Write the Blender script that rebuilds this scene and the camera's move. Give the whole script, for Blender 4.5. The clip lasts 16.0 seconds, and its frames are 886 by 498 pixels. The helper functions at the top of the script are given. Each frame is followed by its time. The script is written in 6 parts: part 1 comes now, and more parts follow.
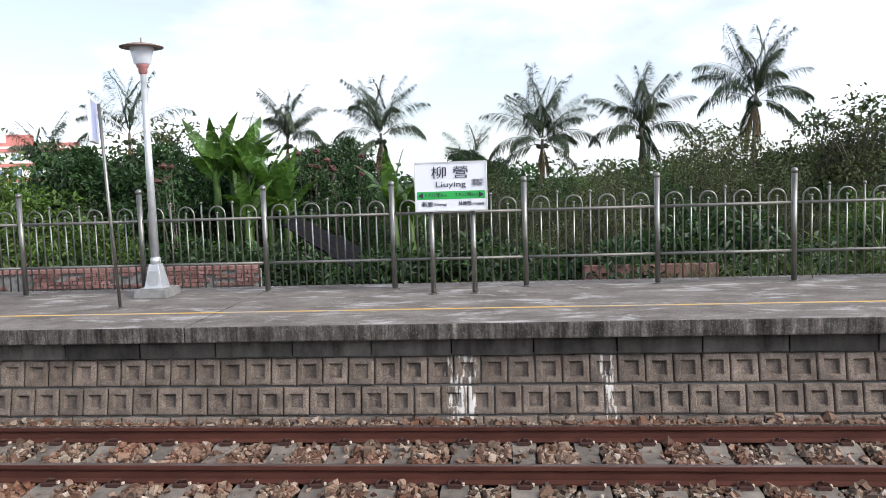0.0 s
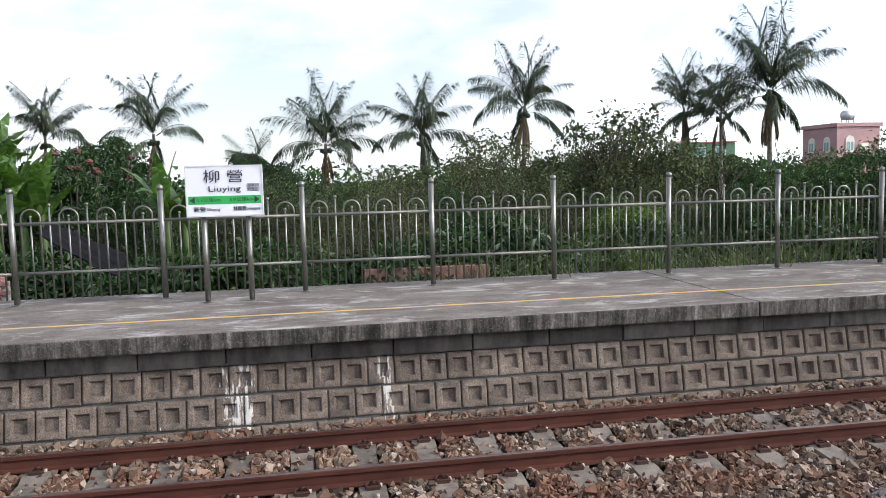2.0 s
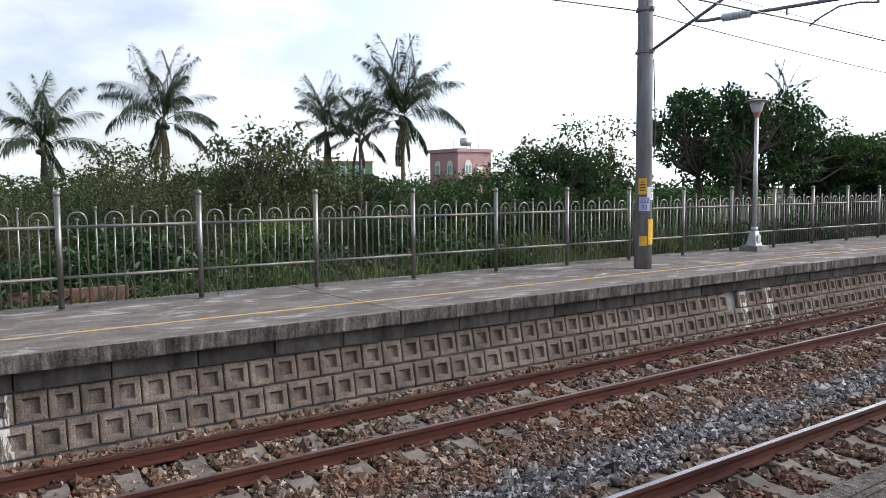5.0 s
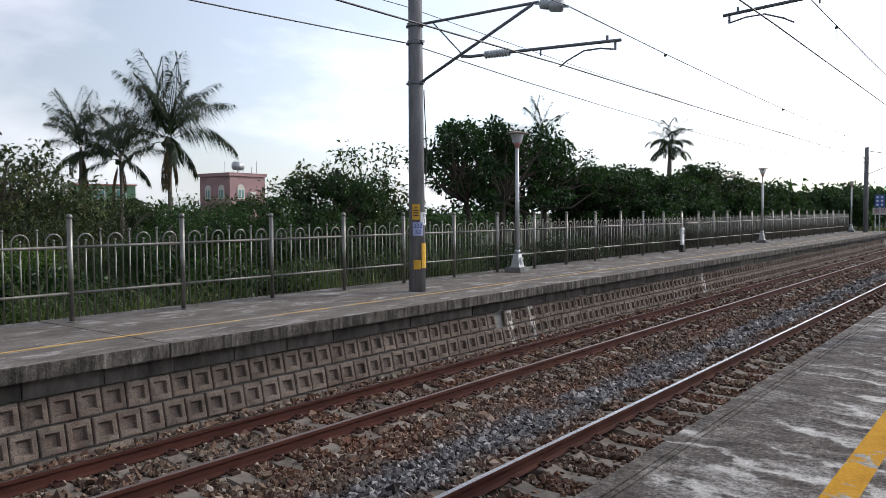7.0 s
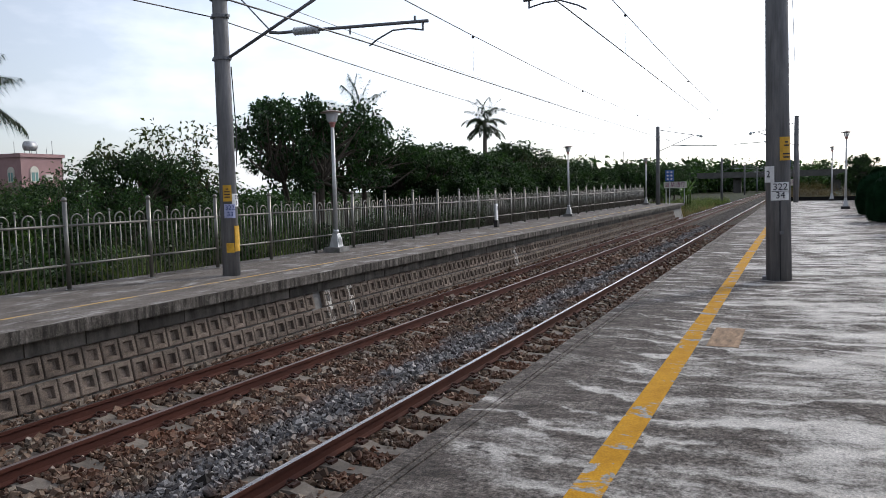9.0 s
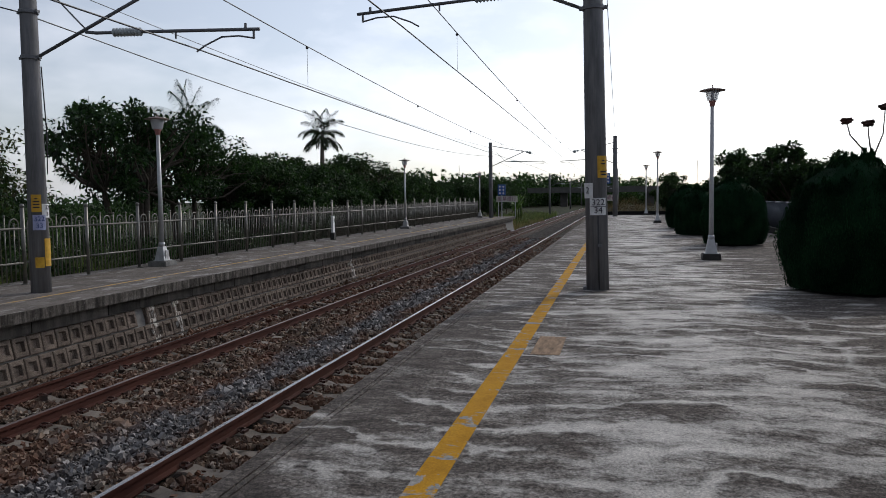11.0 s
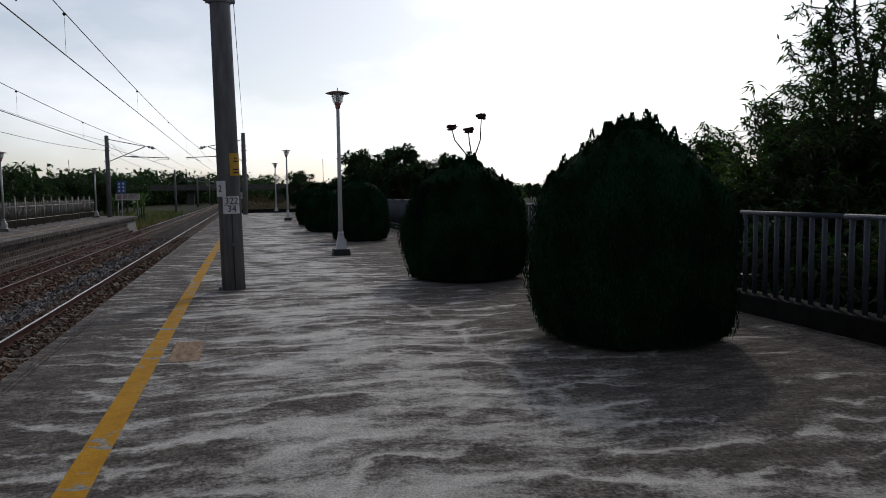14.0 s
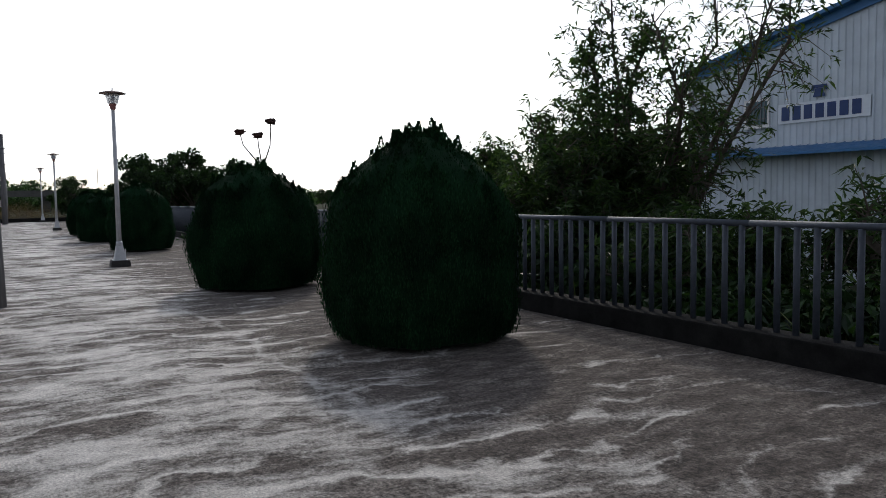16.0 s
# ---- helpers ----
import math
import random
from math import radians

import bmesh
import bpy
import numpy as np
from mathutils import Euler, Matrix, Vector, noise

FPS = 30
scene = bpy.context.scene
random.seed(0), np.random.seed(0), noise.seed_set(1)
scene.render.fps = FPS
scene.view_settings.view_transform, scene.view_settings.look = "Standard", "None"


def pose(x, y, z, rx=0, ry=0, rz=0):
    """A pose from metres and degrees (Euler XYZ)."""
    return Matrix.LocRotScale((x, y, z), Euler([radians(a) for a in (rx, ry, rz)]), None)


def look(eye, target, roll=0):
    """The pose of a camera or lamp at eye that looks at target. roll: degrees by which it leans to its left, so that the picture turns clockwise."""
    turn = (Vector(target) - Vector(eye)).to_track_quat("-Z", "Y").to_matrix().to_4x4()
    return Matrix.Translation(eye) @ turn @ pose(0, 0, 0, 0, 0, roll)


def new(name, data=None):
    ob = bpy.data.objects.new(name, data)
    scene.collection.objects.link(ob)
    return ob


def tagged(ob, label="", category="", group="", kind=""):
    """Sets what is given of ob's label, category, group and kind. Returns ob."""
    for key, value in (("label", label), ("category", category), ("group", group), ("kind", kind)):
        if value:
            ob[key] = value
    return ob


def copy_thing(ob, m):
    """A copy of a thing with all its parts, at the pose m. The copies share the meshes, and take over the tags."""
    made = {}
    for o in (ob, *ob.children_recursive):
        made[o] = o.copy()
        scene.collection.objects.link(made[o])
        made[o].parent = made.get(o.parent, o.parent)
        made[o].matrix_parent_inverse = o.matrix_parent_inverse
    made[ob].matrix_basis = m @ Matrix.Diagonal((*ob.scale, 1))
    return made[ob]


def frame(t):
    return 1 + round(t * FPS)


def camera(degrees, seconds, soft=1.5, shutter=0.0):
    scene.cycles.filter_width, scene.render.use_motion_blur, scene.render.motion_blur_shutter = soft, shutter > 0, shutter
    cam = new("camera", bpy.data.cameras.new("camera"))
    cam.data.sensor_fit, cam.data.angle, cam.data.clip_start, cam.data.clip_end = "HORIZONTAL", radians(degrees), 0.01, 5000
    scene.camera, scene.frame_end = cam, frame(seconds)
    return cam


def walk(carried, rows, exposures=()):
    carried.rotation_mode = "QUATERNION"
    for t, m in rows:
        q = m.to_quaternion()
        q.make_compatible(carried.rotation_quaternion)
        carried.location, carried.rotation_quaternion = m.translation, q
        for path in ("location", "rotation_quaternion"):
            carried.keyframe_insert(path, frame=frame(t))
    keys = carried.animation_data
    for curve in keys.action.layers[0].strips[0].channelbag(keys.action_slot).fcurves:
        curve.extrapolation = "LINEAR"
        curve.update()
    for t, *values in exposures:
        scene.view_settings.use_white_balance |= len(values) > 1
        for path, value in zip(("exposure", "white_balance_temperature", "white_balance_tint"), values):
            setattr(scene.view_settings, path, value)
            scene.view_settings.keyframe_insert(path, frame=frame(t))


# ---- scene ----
cam = camera(59.52, 16.0, 0.85)
PATH = [
    (0, pose(-0.137, 0.077, 1.543, 84.971, 1.917, 5.459)),
    (0.5, pose(-0.106, 0.078, 1.543, 85.085, 1.572, 1.260)),
    (1, pose(-0.082, 0.058, 1.543, 85.100, 1.761, -2.575)),
    (1.5, pose(-0.040, 0.053, 1.542, 85.039, 1.438, -6.408)),
    (2, pose(-0.018, 0.039, 1.542, 84.865, 1.452, -10.178)),
    (2.5, pose(-0.002, 0.036, 1.541, 84.970, 1.367, -13.668)),
    (3, pose(0.012, 0.046, 1.538, 84.977, 1.596, -17.640)),
    (3.5, pose(0.022, 0.076, 1.536, 84.855, 1.441, -22.196)),
    (4, pose(-0.003, 0.082, 1.535, 84.745, 1.147, -27.099)),
    (6.5, pose(-0.059, 0.083, 1.538, 87.435, 0.219, -48.091)),
    (7, pose(-0.057, 0.086, 1.537, 87.371, 0.406, -52.357)),
    (7.5, pose(-0.034, 0.087, 1.536, 86.894, 0.498, -56.325)),
    (8, pose(-0.014, 0.050, 1.536, 86.297, 0.936, -59.696)),
    (10.5, pose(0.014, -0.134, 1.550, 85.938, 0.996, -73.867)),
    (11, pose(0.032, -0.120, 1.552, 86.294, 0.785, -77.208)),
    (11.5, pose(0.049, -0.088, 1.555, 86.723, 0.788, -80.402)),
    (12, pose(0.038, -0.076, 1.558, 86.921, 1.099, -84.705)),
    (12.5, pose(0.026, -0.071, 1.563, 86.559, 0.911, -89.622)),
    (13, pose(0.048, -0.062, 1.566, 86.378, 0.672, -94.518)),
    (13.5, pose(0.050, -0.060, 1.564, 86.031, 0.835, -99.147)),
    (14, pose(0.067, -0.046, 1.562, 85.759, 0.767, -104.077)),
    (14.5, pose(0.072, -0.044, 1.559, 85.594, 0.894, -108.536)),
    (15, pose(0.065, -0.040, 1.559, 85.784, 0.787, -112.025)),
    (15.5, pose(0.040, -0.040, 1.560, 85.796, 0.995, -115.789)),
    (16, pose(0.013, -0.046, 1.561, 85.980, 0.973, -119.260)),
]
walk(cam, PATH, [(0.0, -0.5), (4.0, -0.5), (6.5, -1.26), (8.0, -1.34), (10.5, -1.95), (12.5, -2.74), (14.5, -2.65), (16.0, -1.92)])

# Fitted plan: rail top, rail lines, platform edges and levels, in metres
RZ, FFY, FNY, NFY = -0.905, 7.62, 6.553, 4.148
PEY, EDGEF, FZ, FENCEY = 2.055, 8.25, 0.02, 11.0

# World, sun and exposure ------------------------------------------------
SUN_AZ, SUN_EL = 117.0, 34.0          # degrees clockwise from +y, and above the horizon
world = bpy.data.worlds.new("world")
scene.world = world
world.use_nodes = True
wn, wl = world.node_tree.nodes, world.node_tree.links
bg = wn["Background"]
sky = wn.new("ShaderNodeTexSky")
sky.sky_type, sky.sun_disc = "NISHITA", False
sky.sun_elevation, sky.sun_rotation = radians(SUN_EL), radians(SUN_AZ)
sky.air_density, sky.dust_density, sky.ozone_density = 1.0, 1.2, 2.0
geo = wn.new("ShaderNodeTexCoord")
mp = wn.new("ShaderNodeMapping")
mp.inputs["Scale"].default_value = (1.0, 1.0, 2.6)
wl.new(geo.outputs["Generated"], mp.inputs["Vector"])
cn = wn.new("ShaderNodeTexNoise")
cn.inputs["Scale"].default_value, cn.inputs["Detail"].default_value, cn.inputs["Roughness"].default_value = 2.6, 7.0, 0.55
wl.new(mp.outputs[0], cn.inputs["Vector"])
cr = wn.new("ShaderNodeValToRGB")
cr.color_ramp.elements[0].position, cr.color_ramp.elements[1].position = 0.42, 0.66
cr.color_ramp.elements[0].color, cr.color_ramp.elements[1].color = (0.36, 0.36, 0.36, 1), (0.85, 0.85, 0.85, 1)
wl.new(cn.outputs["Fac"], cr.inputs[0])
bw = wn.new("ShaderNodeRGBToBW")
wl.new(sky.outputs[0], bw.inputs[0])
haze = wn.new("ShaderNodeMix")
haze.data_type = "RGBA"
wl.new(cr.outputs[0], haze.inputs["Factor"])
wl.new(sky.outputs[0], haze.inputs["A"])
cloud = wn.new("ShaderNodeMix")
cloud.data_type, cloud.blend_type = "RGBA", "ADD"
cloud.inputs["Factor"].default_value = 1.0
wl.new(bw.outputs[0], cloud.inputs["A"])
cloud.inputs["B"].default_value = (6.95, 7.3, 8.45, 1)
# the haze is thick near the horizon and thins out overhead
sepw = wn.new("ShaderNodeSeparateXYZ")
wl.new(geo.outputs["Generated"], sepw.inputs[0])
thin = wn.new("ShaderNodeMapRange")
thin.interpolation_type = "SMOOTHSTEP"
thin.inputs["From Min"].default_value, thin.inputs["From Max"].default_value = 0.55, 1.0
thin.inputs["To Min"].default_value, thin.inputs["To Max"].default_value = 1.0, 0.4
wl.new(sepw.outputs["Z"], thin.inputs["Value"])
veil = wn.new("ShaderNodeVectorMath")
veil.operation = "SCALE"
wl.new(cloud.outputs["Result"], veil.inputs[0])
wl.new(thin.outputs[0], veil.inputs["Scale"])
wl.new(veil.outputs[0], haze.inputs["B"])
# hazy air glows round the sun
dot = wn.new("ShaderNodeVectorMath")
dot.operation = "DOT_PRODUCT"
wl.new(geo.outputs["Generated"], dot.inputs[0])
dot.inputs[1].default_value = (math.sin(radians(SUN_AZ)) * math.cos(radians(SUN_EL)), math.cos(radians(SUN_AZ)) * math.cos(radians(SUN_EL)), math.sin(radians(SUN_EL)))
glow = wn.new("ShaderNodeMapRange")
glow.interpolation_type = "SMOOTHERSTEP"
glow.inputs["From Min"].default_value, glow.inputs["From Max"].default_value = -0.35, 0.97
glow.inputs["To Min"].default_value, glow.inputs["To Max"].default_value = 2.4, 5.5
wl.new(dot.outputs["Value"], glow.inputs["Value"])
lit = wn.new("ShaderNodeVectorMath")
lit.operation = "SCALE"
wl.new(haze.outputs["Result"], lit.inputs[0])
wl.new(glow.outputs[0], lit.inputs["Scale"])
wl.new(lit.outputs[0], bg.inputs["Color"])
bg.inputs["Strength"].default_value = 0.088

sun = new("sun", bpy.data.lights.new("sun", "SUN"))
sun.data.energy, sun.data.angle, sun.data.color = 3.9, radians(3.5), (1.0, 0.93, 0.84)
sun.matrix_world = look((0, 0, 0), (-math.sin(radians(SUN_AZ)) * math.cos(radians(SUN_EL)), -math.cos(radians(SUN_AZ)) * math.cos(radians(SUN_EL)), -math.sin(radians(SUN_EL))))

# Materials ---------------------------------------------------------------
class Mat:
    """A principled material with a few node shortcuts."""
    def __init__(self, name, rough=0.8, metal=0.0, spec=0.3):
        self.m = bpy.data.materials.new(name)
        self.m.use_nodes = True
        self.n, self.l = self.m.node_tree.nodes, self.m.node_tree.links
        self.p = self.n["Principled BSDF"]
        self.p.inputs["Roughness"].default_value = rough
        self.p.inputs["Metallic"].default_value = metal
        self.p.inputs["Specular IOR Level"].default_value = spec
        self.tc = self.n.new("ShaderNodeNewGeometry")

    def coords(self, scale=(1, 1, 1), obj=False):
        mp = self.n.new("ShaderNodeMapping")
        mp.inputs["Scale"].default_value = scale
        if obj:
            tc = self.n.new("ShaderNodeTexCoord")
            self.l.new(tc.outputs["Object"], mp.inputs["Vector"])
        else:
            self.l.new(self.tc.outputs["Position"], mp.inputs["Vector"])
        return mp.outputs[0]

    def noise(self, scale, detail=5.0, rough=0.6, stretch=(1, 1, 1), distort=0.0, obj=False):
        t = self.n.new("ShaderNodeTexNoise")
        t.inputs["Scale"].default_value, t.inputs["Detail"].default_value = scale, detail
        t.inputs["Roughness"].default_value, t.inputs["Distortion"].default_value = rough, distort
        self.l.new(self.coords(stretch, obj), t.inputs["Vector"])
        return t.outputs["Fac"]

    def ramp(self, fac, *stops):
        r = self.n.new("ShaderNodeValToRGB")
        e = r.color_ramp.elements
        while len(e) < len(stops):
            e.new(0.5)
        for k, (pos, col) in zip(e, stops):
            k.position = pos
            k.color = (*col, 1) if len(col) == 3 else col
        self.l.new(fac, r.inputs[0])
        return r.outputs["Color"]

    def mix(self, fac, a, b, mode="MIX"):
        x = self.n.new("ShaderNodeMix")
        x.data_type, x.blend_type = "RGBA", mode
        for sock, v in (("Factor", fac), ("A", a), ("B", b)):
            if isinstance(v, (int, float)):
                x.inputs[sock].default_value = v
            elif isinstance(v, tuple):
                x.inputs[sock].default_value = (*v, 1)
            else:
                self.l.new(v, x.inputs[sock])
        return x.outputs["Result"]

    def gray(self, v):
        return (v, v, v)

    def color(self, c):
        if isinstance(c, tuple):
            self.p.inputs["Base Color"].default_value = (*c, 1)
        else:
            self.l.new(c, self.p.inputs["Base Color"])
        return self

    def rough(self, c):
        self.l.new(c, self.p.inputs["Roughness"])
        return self

    def bump(self, h, strength=0.3, dist=0.01):
        b = self.n.new("ShaderNodeBump")
        b.inputs["Strength"].default_value, b.inputs["Distance"].default_value = strength, dist
        self.l.new(h, b.inputs["Height"])
        self.l.new(b.outputs[0], self.p.inputs["Normal"])
        return self

    def island(self):
        return self.tc.outputs["Random Per Island"]

    def objrand(self):
        return self.n.new("ShaderNodeObjectInfo").outputs["Random"]


def G3(v):
    return (v, v, v)


def mat_concrete(name, dark, light, scale=3.0, streak=(1, 1, 1), bump=0.35, rnd=0.0, tint=(1.0, 0.98, 0.94)):
    k = Mat(name, 0.85)
    a = k.ramp(k.noise(scale, 8, 0.65, streak), (0.3, tuple(dark * t for t in tint)), (0.7, tuple(light * t for t in tint)))
    b = k.ramp(k.noise(60, 4, 0.7), (0.3, G3(0.75)), (0.7, G3(1.12)))
    c = k.mix(1.0, a, b, "MULTIPLY")
    if rnd:
        c = k.mix(1.0, c, k.ramp(k.objrand(), (0, G3(1 - rnd)), (1, G3(1 + rnd))), "MULTIPLY")
    return k.color(c).bump(k.noise(45, 6, 0.7), bump, 0.006)


def mat_plain(name, col, rough=0.5, metal=0.0, vary=0.12, scale=14, bump=0.0):
    k = Mat(name, rough, metal, 0.4)
    lo, hi = tuple(c * (1 - vary) for c in col), tuple(min(1, c * (1 + vary)) for c in col)
    k.color(k.ramp(k.noise(scale, 5, 0.65), (0.3, lo), (0.7, hi)))
    k.rough(k.ramp(k.noise(scale * 2.3, 4), (0.3, G3(max(0.05, rough - 0.1))), (0.7, G3(min(1, rough + 0.12)))))
    if bump:
        k.bump(k.noise(scale * 4, 4), bump, 0.004)
    return k


def mat_leaf(name, lo, hi, rough=0.55, trans=0.25, spread=0.0):
    k = Mat(name, rough, 0, 0.35)
    c = k.ramp(k.island(), (0.0, lo), (0.55, tuple((a + b) / 2 for a, b in zip(lo, hi))), (1.0, hi))
    c = k.mix(1.0, c, k.ramp(k.noise(1.5, 4), (0.34, G3(0.45)), (0.66, G3(1.3))), "MULTIPLY")
    if spread:
        c = k.mix(1.0, c, k.ramp(k.objrand(), (0, (1 - spread, 1 - spread * 0.6, 1 - spread)), (1, (1 + spread, 1 + spread * 0.6, 1 + spread * 0.3))), "MULTIPLY")
    c = k.mix(1.0, c, (0.78, 0.80, 0.82), "MULTIPLY")
    k.color(c)
    t = k.n.new("ShaderNodeBsdfTranslucent")
    k.l.new(k.mix(1.0, c, (1.2, 1.25, 0.6), "MULTIPLY"), t.inputs["Color"])
    ms = k.n.new("ShaderNodeMixShader")
    ms.inputs[0].default_value = trans
    k.l.new(k.p.outputs[0], ms.inputs[1])
    k.l.new(t.outputs[0], ms.inputs[2])
    k.l.new(ms.outputs[0], k.n["Material Output"].inputs["Surface"])
    return k


CRACK = (6.65, 0.0)      # x where it meets y = 0, and its slant


def mat_near_deck():
    """Weathered platform concrete: gritty dark grey, with pale worn trowel sweeps across the platform and one long crack."""
    k = Mat("worn_platform_concrete", 0.8, 0, 0.4)
    sep = k.n.new("ShaderNodeSeparateXYZ")
    k.l.new(k.tc.outputs["Position"], sep.inputs[0])

    def calc(op, a, b=0.0, c=0.0):
        m = k.n.new("ShaderNodeMath")
        m.operation = op
        for i, v in enumerate((a, b, c)):
            if isinstance(v, (int, float)):
                m.inputs[i].default_value = v
            else:
                k.l.new(v, m.inputs[i])
        return m.outputs[0]

    # sweeps bend in arcs about two metres long
    wob = k.noise(0.42, 3, 0.5)
    arc = calc("SINE", calc("MULTIPLY_ADD", wob, 7.0, calc("MULTIPLY", sep.outputs["Y"], 1.9)))
    u = calc("ADD", calc("MULTIPLY_ADD", arc, -0.09, sep.outputs["X"]), calc("MULTIPLY_ADD", k.noise(1.9, 5), 0.30, 0.0))
    com = k.n.new("ShaderNodeCombineXYZ")
    k.l.new(u, com.inputs[0])
    k.l.new(sep.outputs["Y"], com.inputs[1])

    def sweep(scale, sx, sy, detail, rough):
        m = k.n.new("ShaderNodeMapping")
        m.inputs["Scale"].default_value = (sx, sy, 1)
        k.l.new(com.outputs[0], m.inputs["Vector"])
        t = k.n.new("ShaderNodeTexNoise")
        t.inputs["Scale"].default_value, t.inputs["Detail"].default_value, t.inputs["Roughness"].default_value = scale, detail, rough
        k.l.new(m.outputs[0], t.inputs["Vector"])
        return t.outputs["Fac"]

    fine = sweep(1.0, 2.1, 0.95, 8, 0.70)
    thin = sweep(1.0, 6.0, 1.4, 6, 0.7)
    broad = k.noise(0.8, 6, 0.65)
    grit = k.noise(26, 5, 0.75)
    # wear is heaviest mid-deck; towards the railing tree shade is put into the colour
    wear_and_shade = calc("MULTIPLY_ADD", k.ramp(calc("MULTIPLY", calc("ABSOLUTE", calc("ADD", sep.outputs["Y"], 0.8)), 0.25), (0.16, G3(1.0)), (0.78, G3(0.0))), 0.095, -0.061)
    s = calc("ADD", calc("ADD", calc("MULTIPLY", fine, 0.40), calc("MULTIPLY", thin, 0.16)), calc("ADD", calc("MULTIPLY", broad, 0.30), calc("MULTIPLY", grit, 0.14)))
    s = calc("ADD", s, wear_and_shade)
    # thin trowel lines, bent like the sweeps
    bend = calc("ADD", calc("MULTIPLY_ADD", arc, -0.16, sep.outputs["X"]), calc("MULTIPLY_ADD", k.noise(0.8, 4), 0.9, 0.0))
    lines = calc("SINE", calc("MULTIPLY_ADD", k.noise(1.6, 5), 5.0, calc("MULTIPLY", bend, 13.0)))
    pulse = calc("POWER", calc("MULTIPLY_ADD", lines, 0.5, 0.5), 9.0)
    s = calc("ADD", s, calc("MULTIPLY", calc("MULTIPLY", pulse, k.ramp(k.noise(0.7, 5), (0.42, G3(0)), (0.55, G3(1)))), 0.080))
    base = k.ramp(k.noise(3.2, 8, 0.72, (1.8, 0.8, 1)), (0.36, (0.044, 0.035, 0.029)), (0.52, (0.112, 0.094, 0.081)), (0.66, (0.24, 0.213, 0.19)))
    pale = k.ramp(k.noise(6, 7, 0.7), (0.3, (0.46, 0.435, 0.40)), (0.7, (0.74, 0.705, 0.655)))
    worn = k.ramp(s, (0.485, G3(0.0)), (0.520, G3(0.22)), (0.552, G3(0.66)), (0.60, G3(1.0)))
    base = k.mix(1.0, base, k.ramp(k.noise(26, 8, 0.85), (0.40, G3(0.25)), (0.60, G3(1.7))), "MULTIPLY")
    col = k.mix(worn, base, pale)
    k.rough(k.ramp(s, (0.49, G3(0.92)), (0.58, G3(0.58))))
    col = k.mix(1.0, col, k.ramp(k.noise(60, 7, 0.85), (0.40, G3(0.5)), (0.60, G3(1.35))), "MULTIPLY")
    col = k.mix(k.ramp(k.noise(55, 3, 0.6), (0.62, G3(0)), (0.70, G3(0.85))), col, (0.025, 0.023, 0.021))
    # a pale worn seam along the platform
    seam = calc("ABSOLUTE", calc("ADD", calc("ADD", sep.outputs["Y"], 2.22), calc("MULTIPLY_ADD", k.noise(0.7, 6, 0.6), 1.1, -0.55)))
    along = k.ramp(calc("MULTIPLY_ADD", sep.outputs["X"], 0.1, -0.3), (0.15, G3(0)), (0.22, G3(1)), (0.72, G3(1)), (0.82, G3(0)))
    mark = calc("MULTIPLY", k.ramp(calc("MULTIPLY_ADD", k.noise(9, 6, 0.75), 0.09, seam), (0.055, G3(0.7)), (0.11, G3(0))), calc("MULTIPLY", along, k.ramp(k.noise(1.9, 5, 0.7), (0.42, G3(0.1)), (0.58, G3(1)))))
    col = k.mix(mark, col, (0.56, 0.54, 0.51))
    # the long crack
    off = calc("ABSOLUTE", calc("ADD", calc("SUBTRACT", sep.outputs["X"], calc("MULTIPLY_ADD", sep.outputs["Y"], CRACK[1], CRACK[0])), calc("MULTIPLY_ADD", k.noise(1.7, 7, 0.6), 0.16, -0.08)))
    line = k.ramp(off, (0.0, G3(0.12)), (0.004, G3(0.25)), (0.009, G3(1.0)))
    reach = k.ramp(calc("MULTIPLY_ADD", sep.outputs["Y"], -0.2, 0.1), (0.10, G3(0)), (0.12, G3(1)), (0.66, G3(1)), (0.70, G3(0)))
    col = k.mix(reach, col, k.mix(1.0, col, line, "MULTIPLY"))
    k.color(col)
    return k.bump(k.noise(60, 8, 0.85), 1.0, 0.014)


def mat_yellow():
    k = Mat("worn_yellow_paint", 0.85, 0, 0.12)
    paint = k.ramp(k.noise(5, 6), (0.3, (0.42, 0.205, 0.010)), (0.7, (0.56, 0.29, 0.018)))
    bare = k.ramp(k.noise(25, 6, 0.7), (0.3, (0.14, 0.13, 0.12)), (0.7, (0.46, 0.45, 0.43)))
    wear = k.ramp(k.noise(2.3, 9, 0.7, (1.6, 0.9, 1), 0.9), (0.56, G3(0)), (0.572, G3(1)))
    c = k.mix(wear, paint, bare)
    c = k.mix(1.0, c, k.ramp(k.noise(80, 5, 0.8), (0.36, G3(0.72)), (0.62, G3(1.1))), "MULTIPLY")
    return k.color(c).bump(k.noise(70, 5), 0.3, 0.004)


def mat_far_line():
    k = Mat("faded_yellow_line", 0.8, 0, 0.15)
    paint = k.ramp(k.noise(3, 6, 0.6, (0.6, 2, 1)), (0.3, (0.52, 0.30, 0.06)), (0.7, (0.62, 0.40, 0.13)))
    wear = k.ramp(k.noise(2.2, 9, 0.75, (0.6, 3, 1)), (0.47, G3(0)), (0.60, G3(1)))
    return k.color(k.mix(wear, paint, (0.30, 0.285, 0.26)))


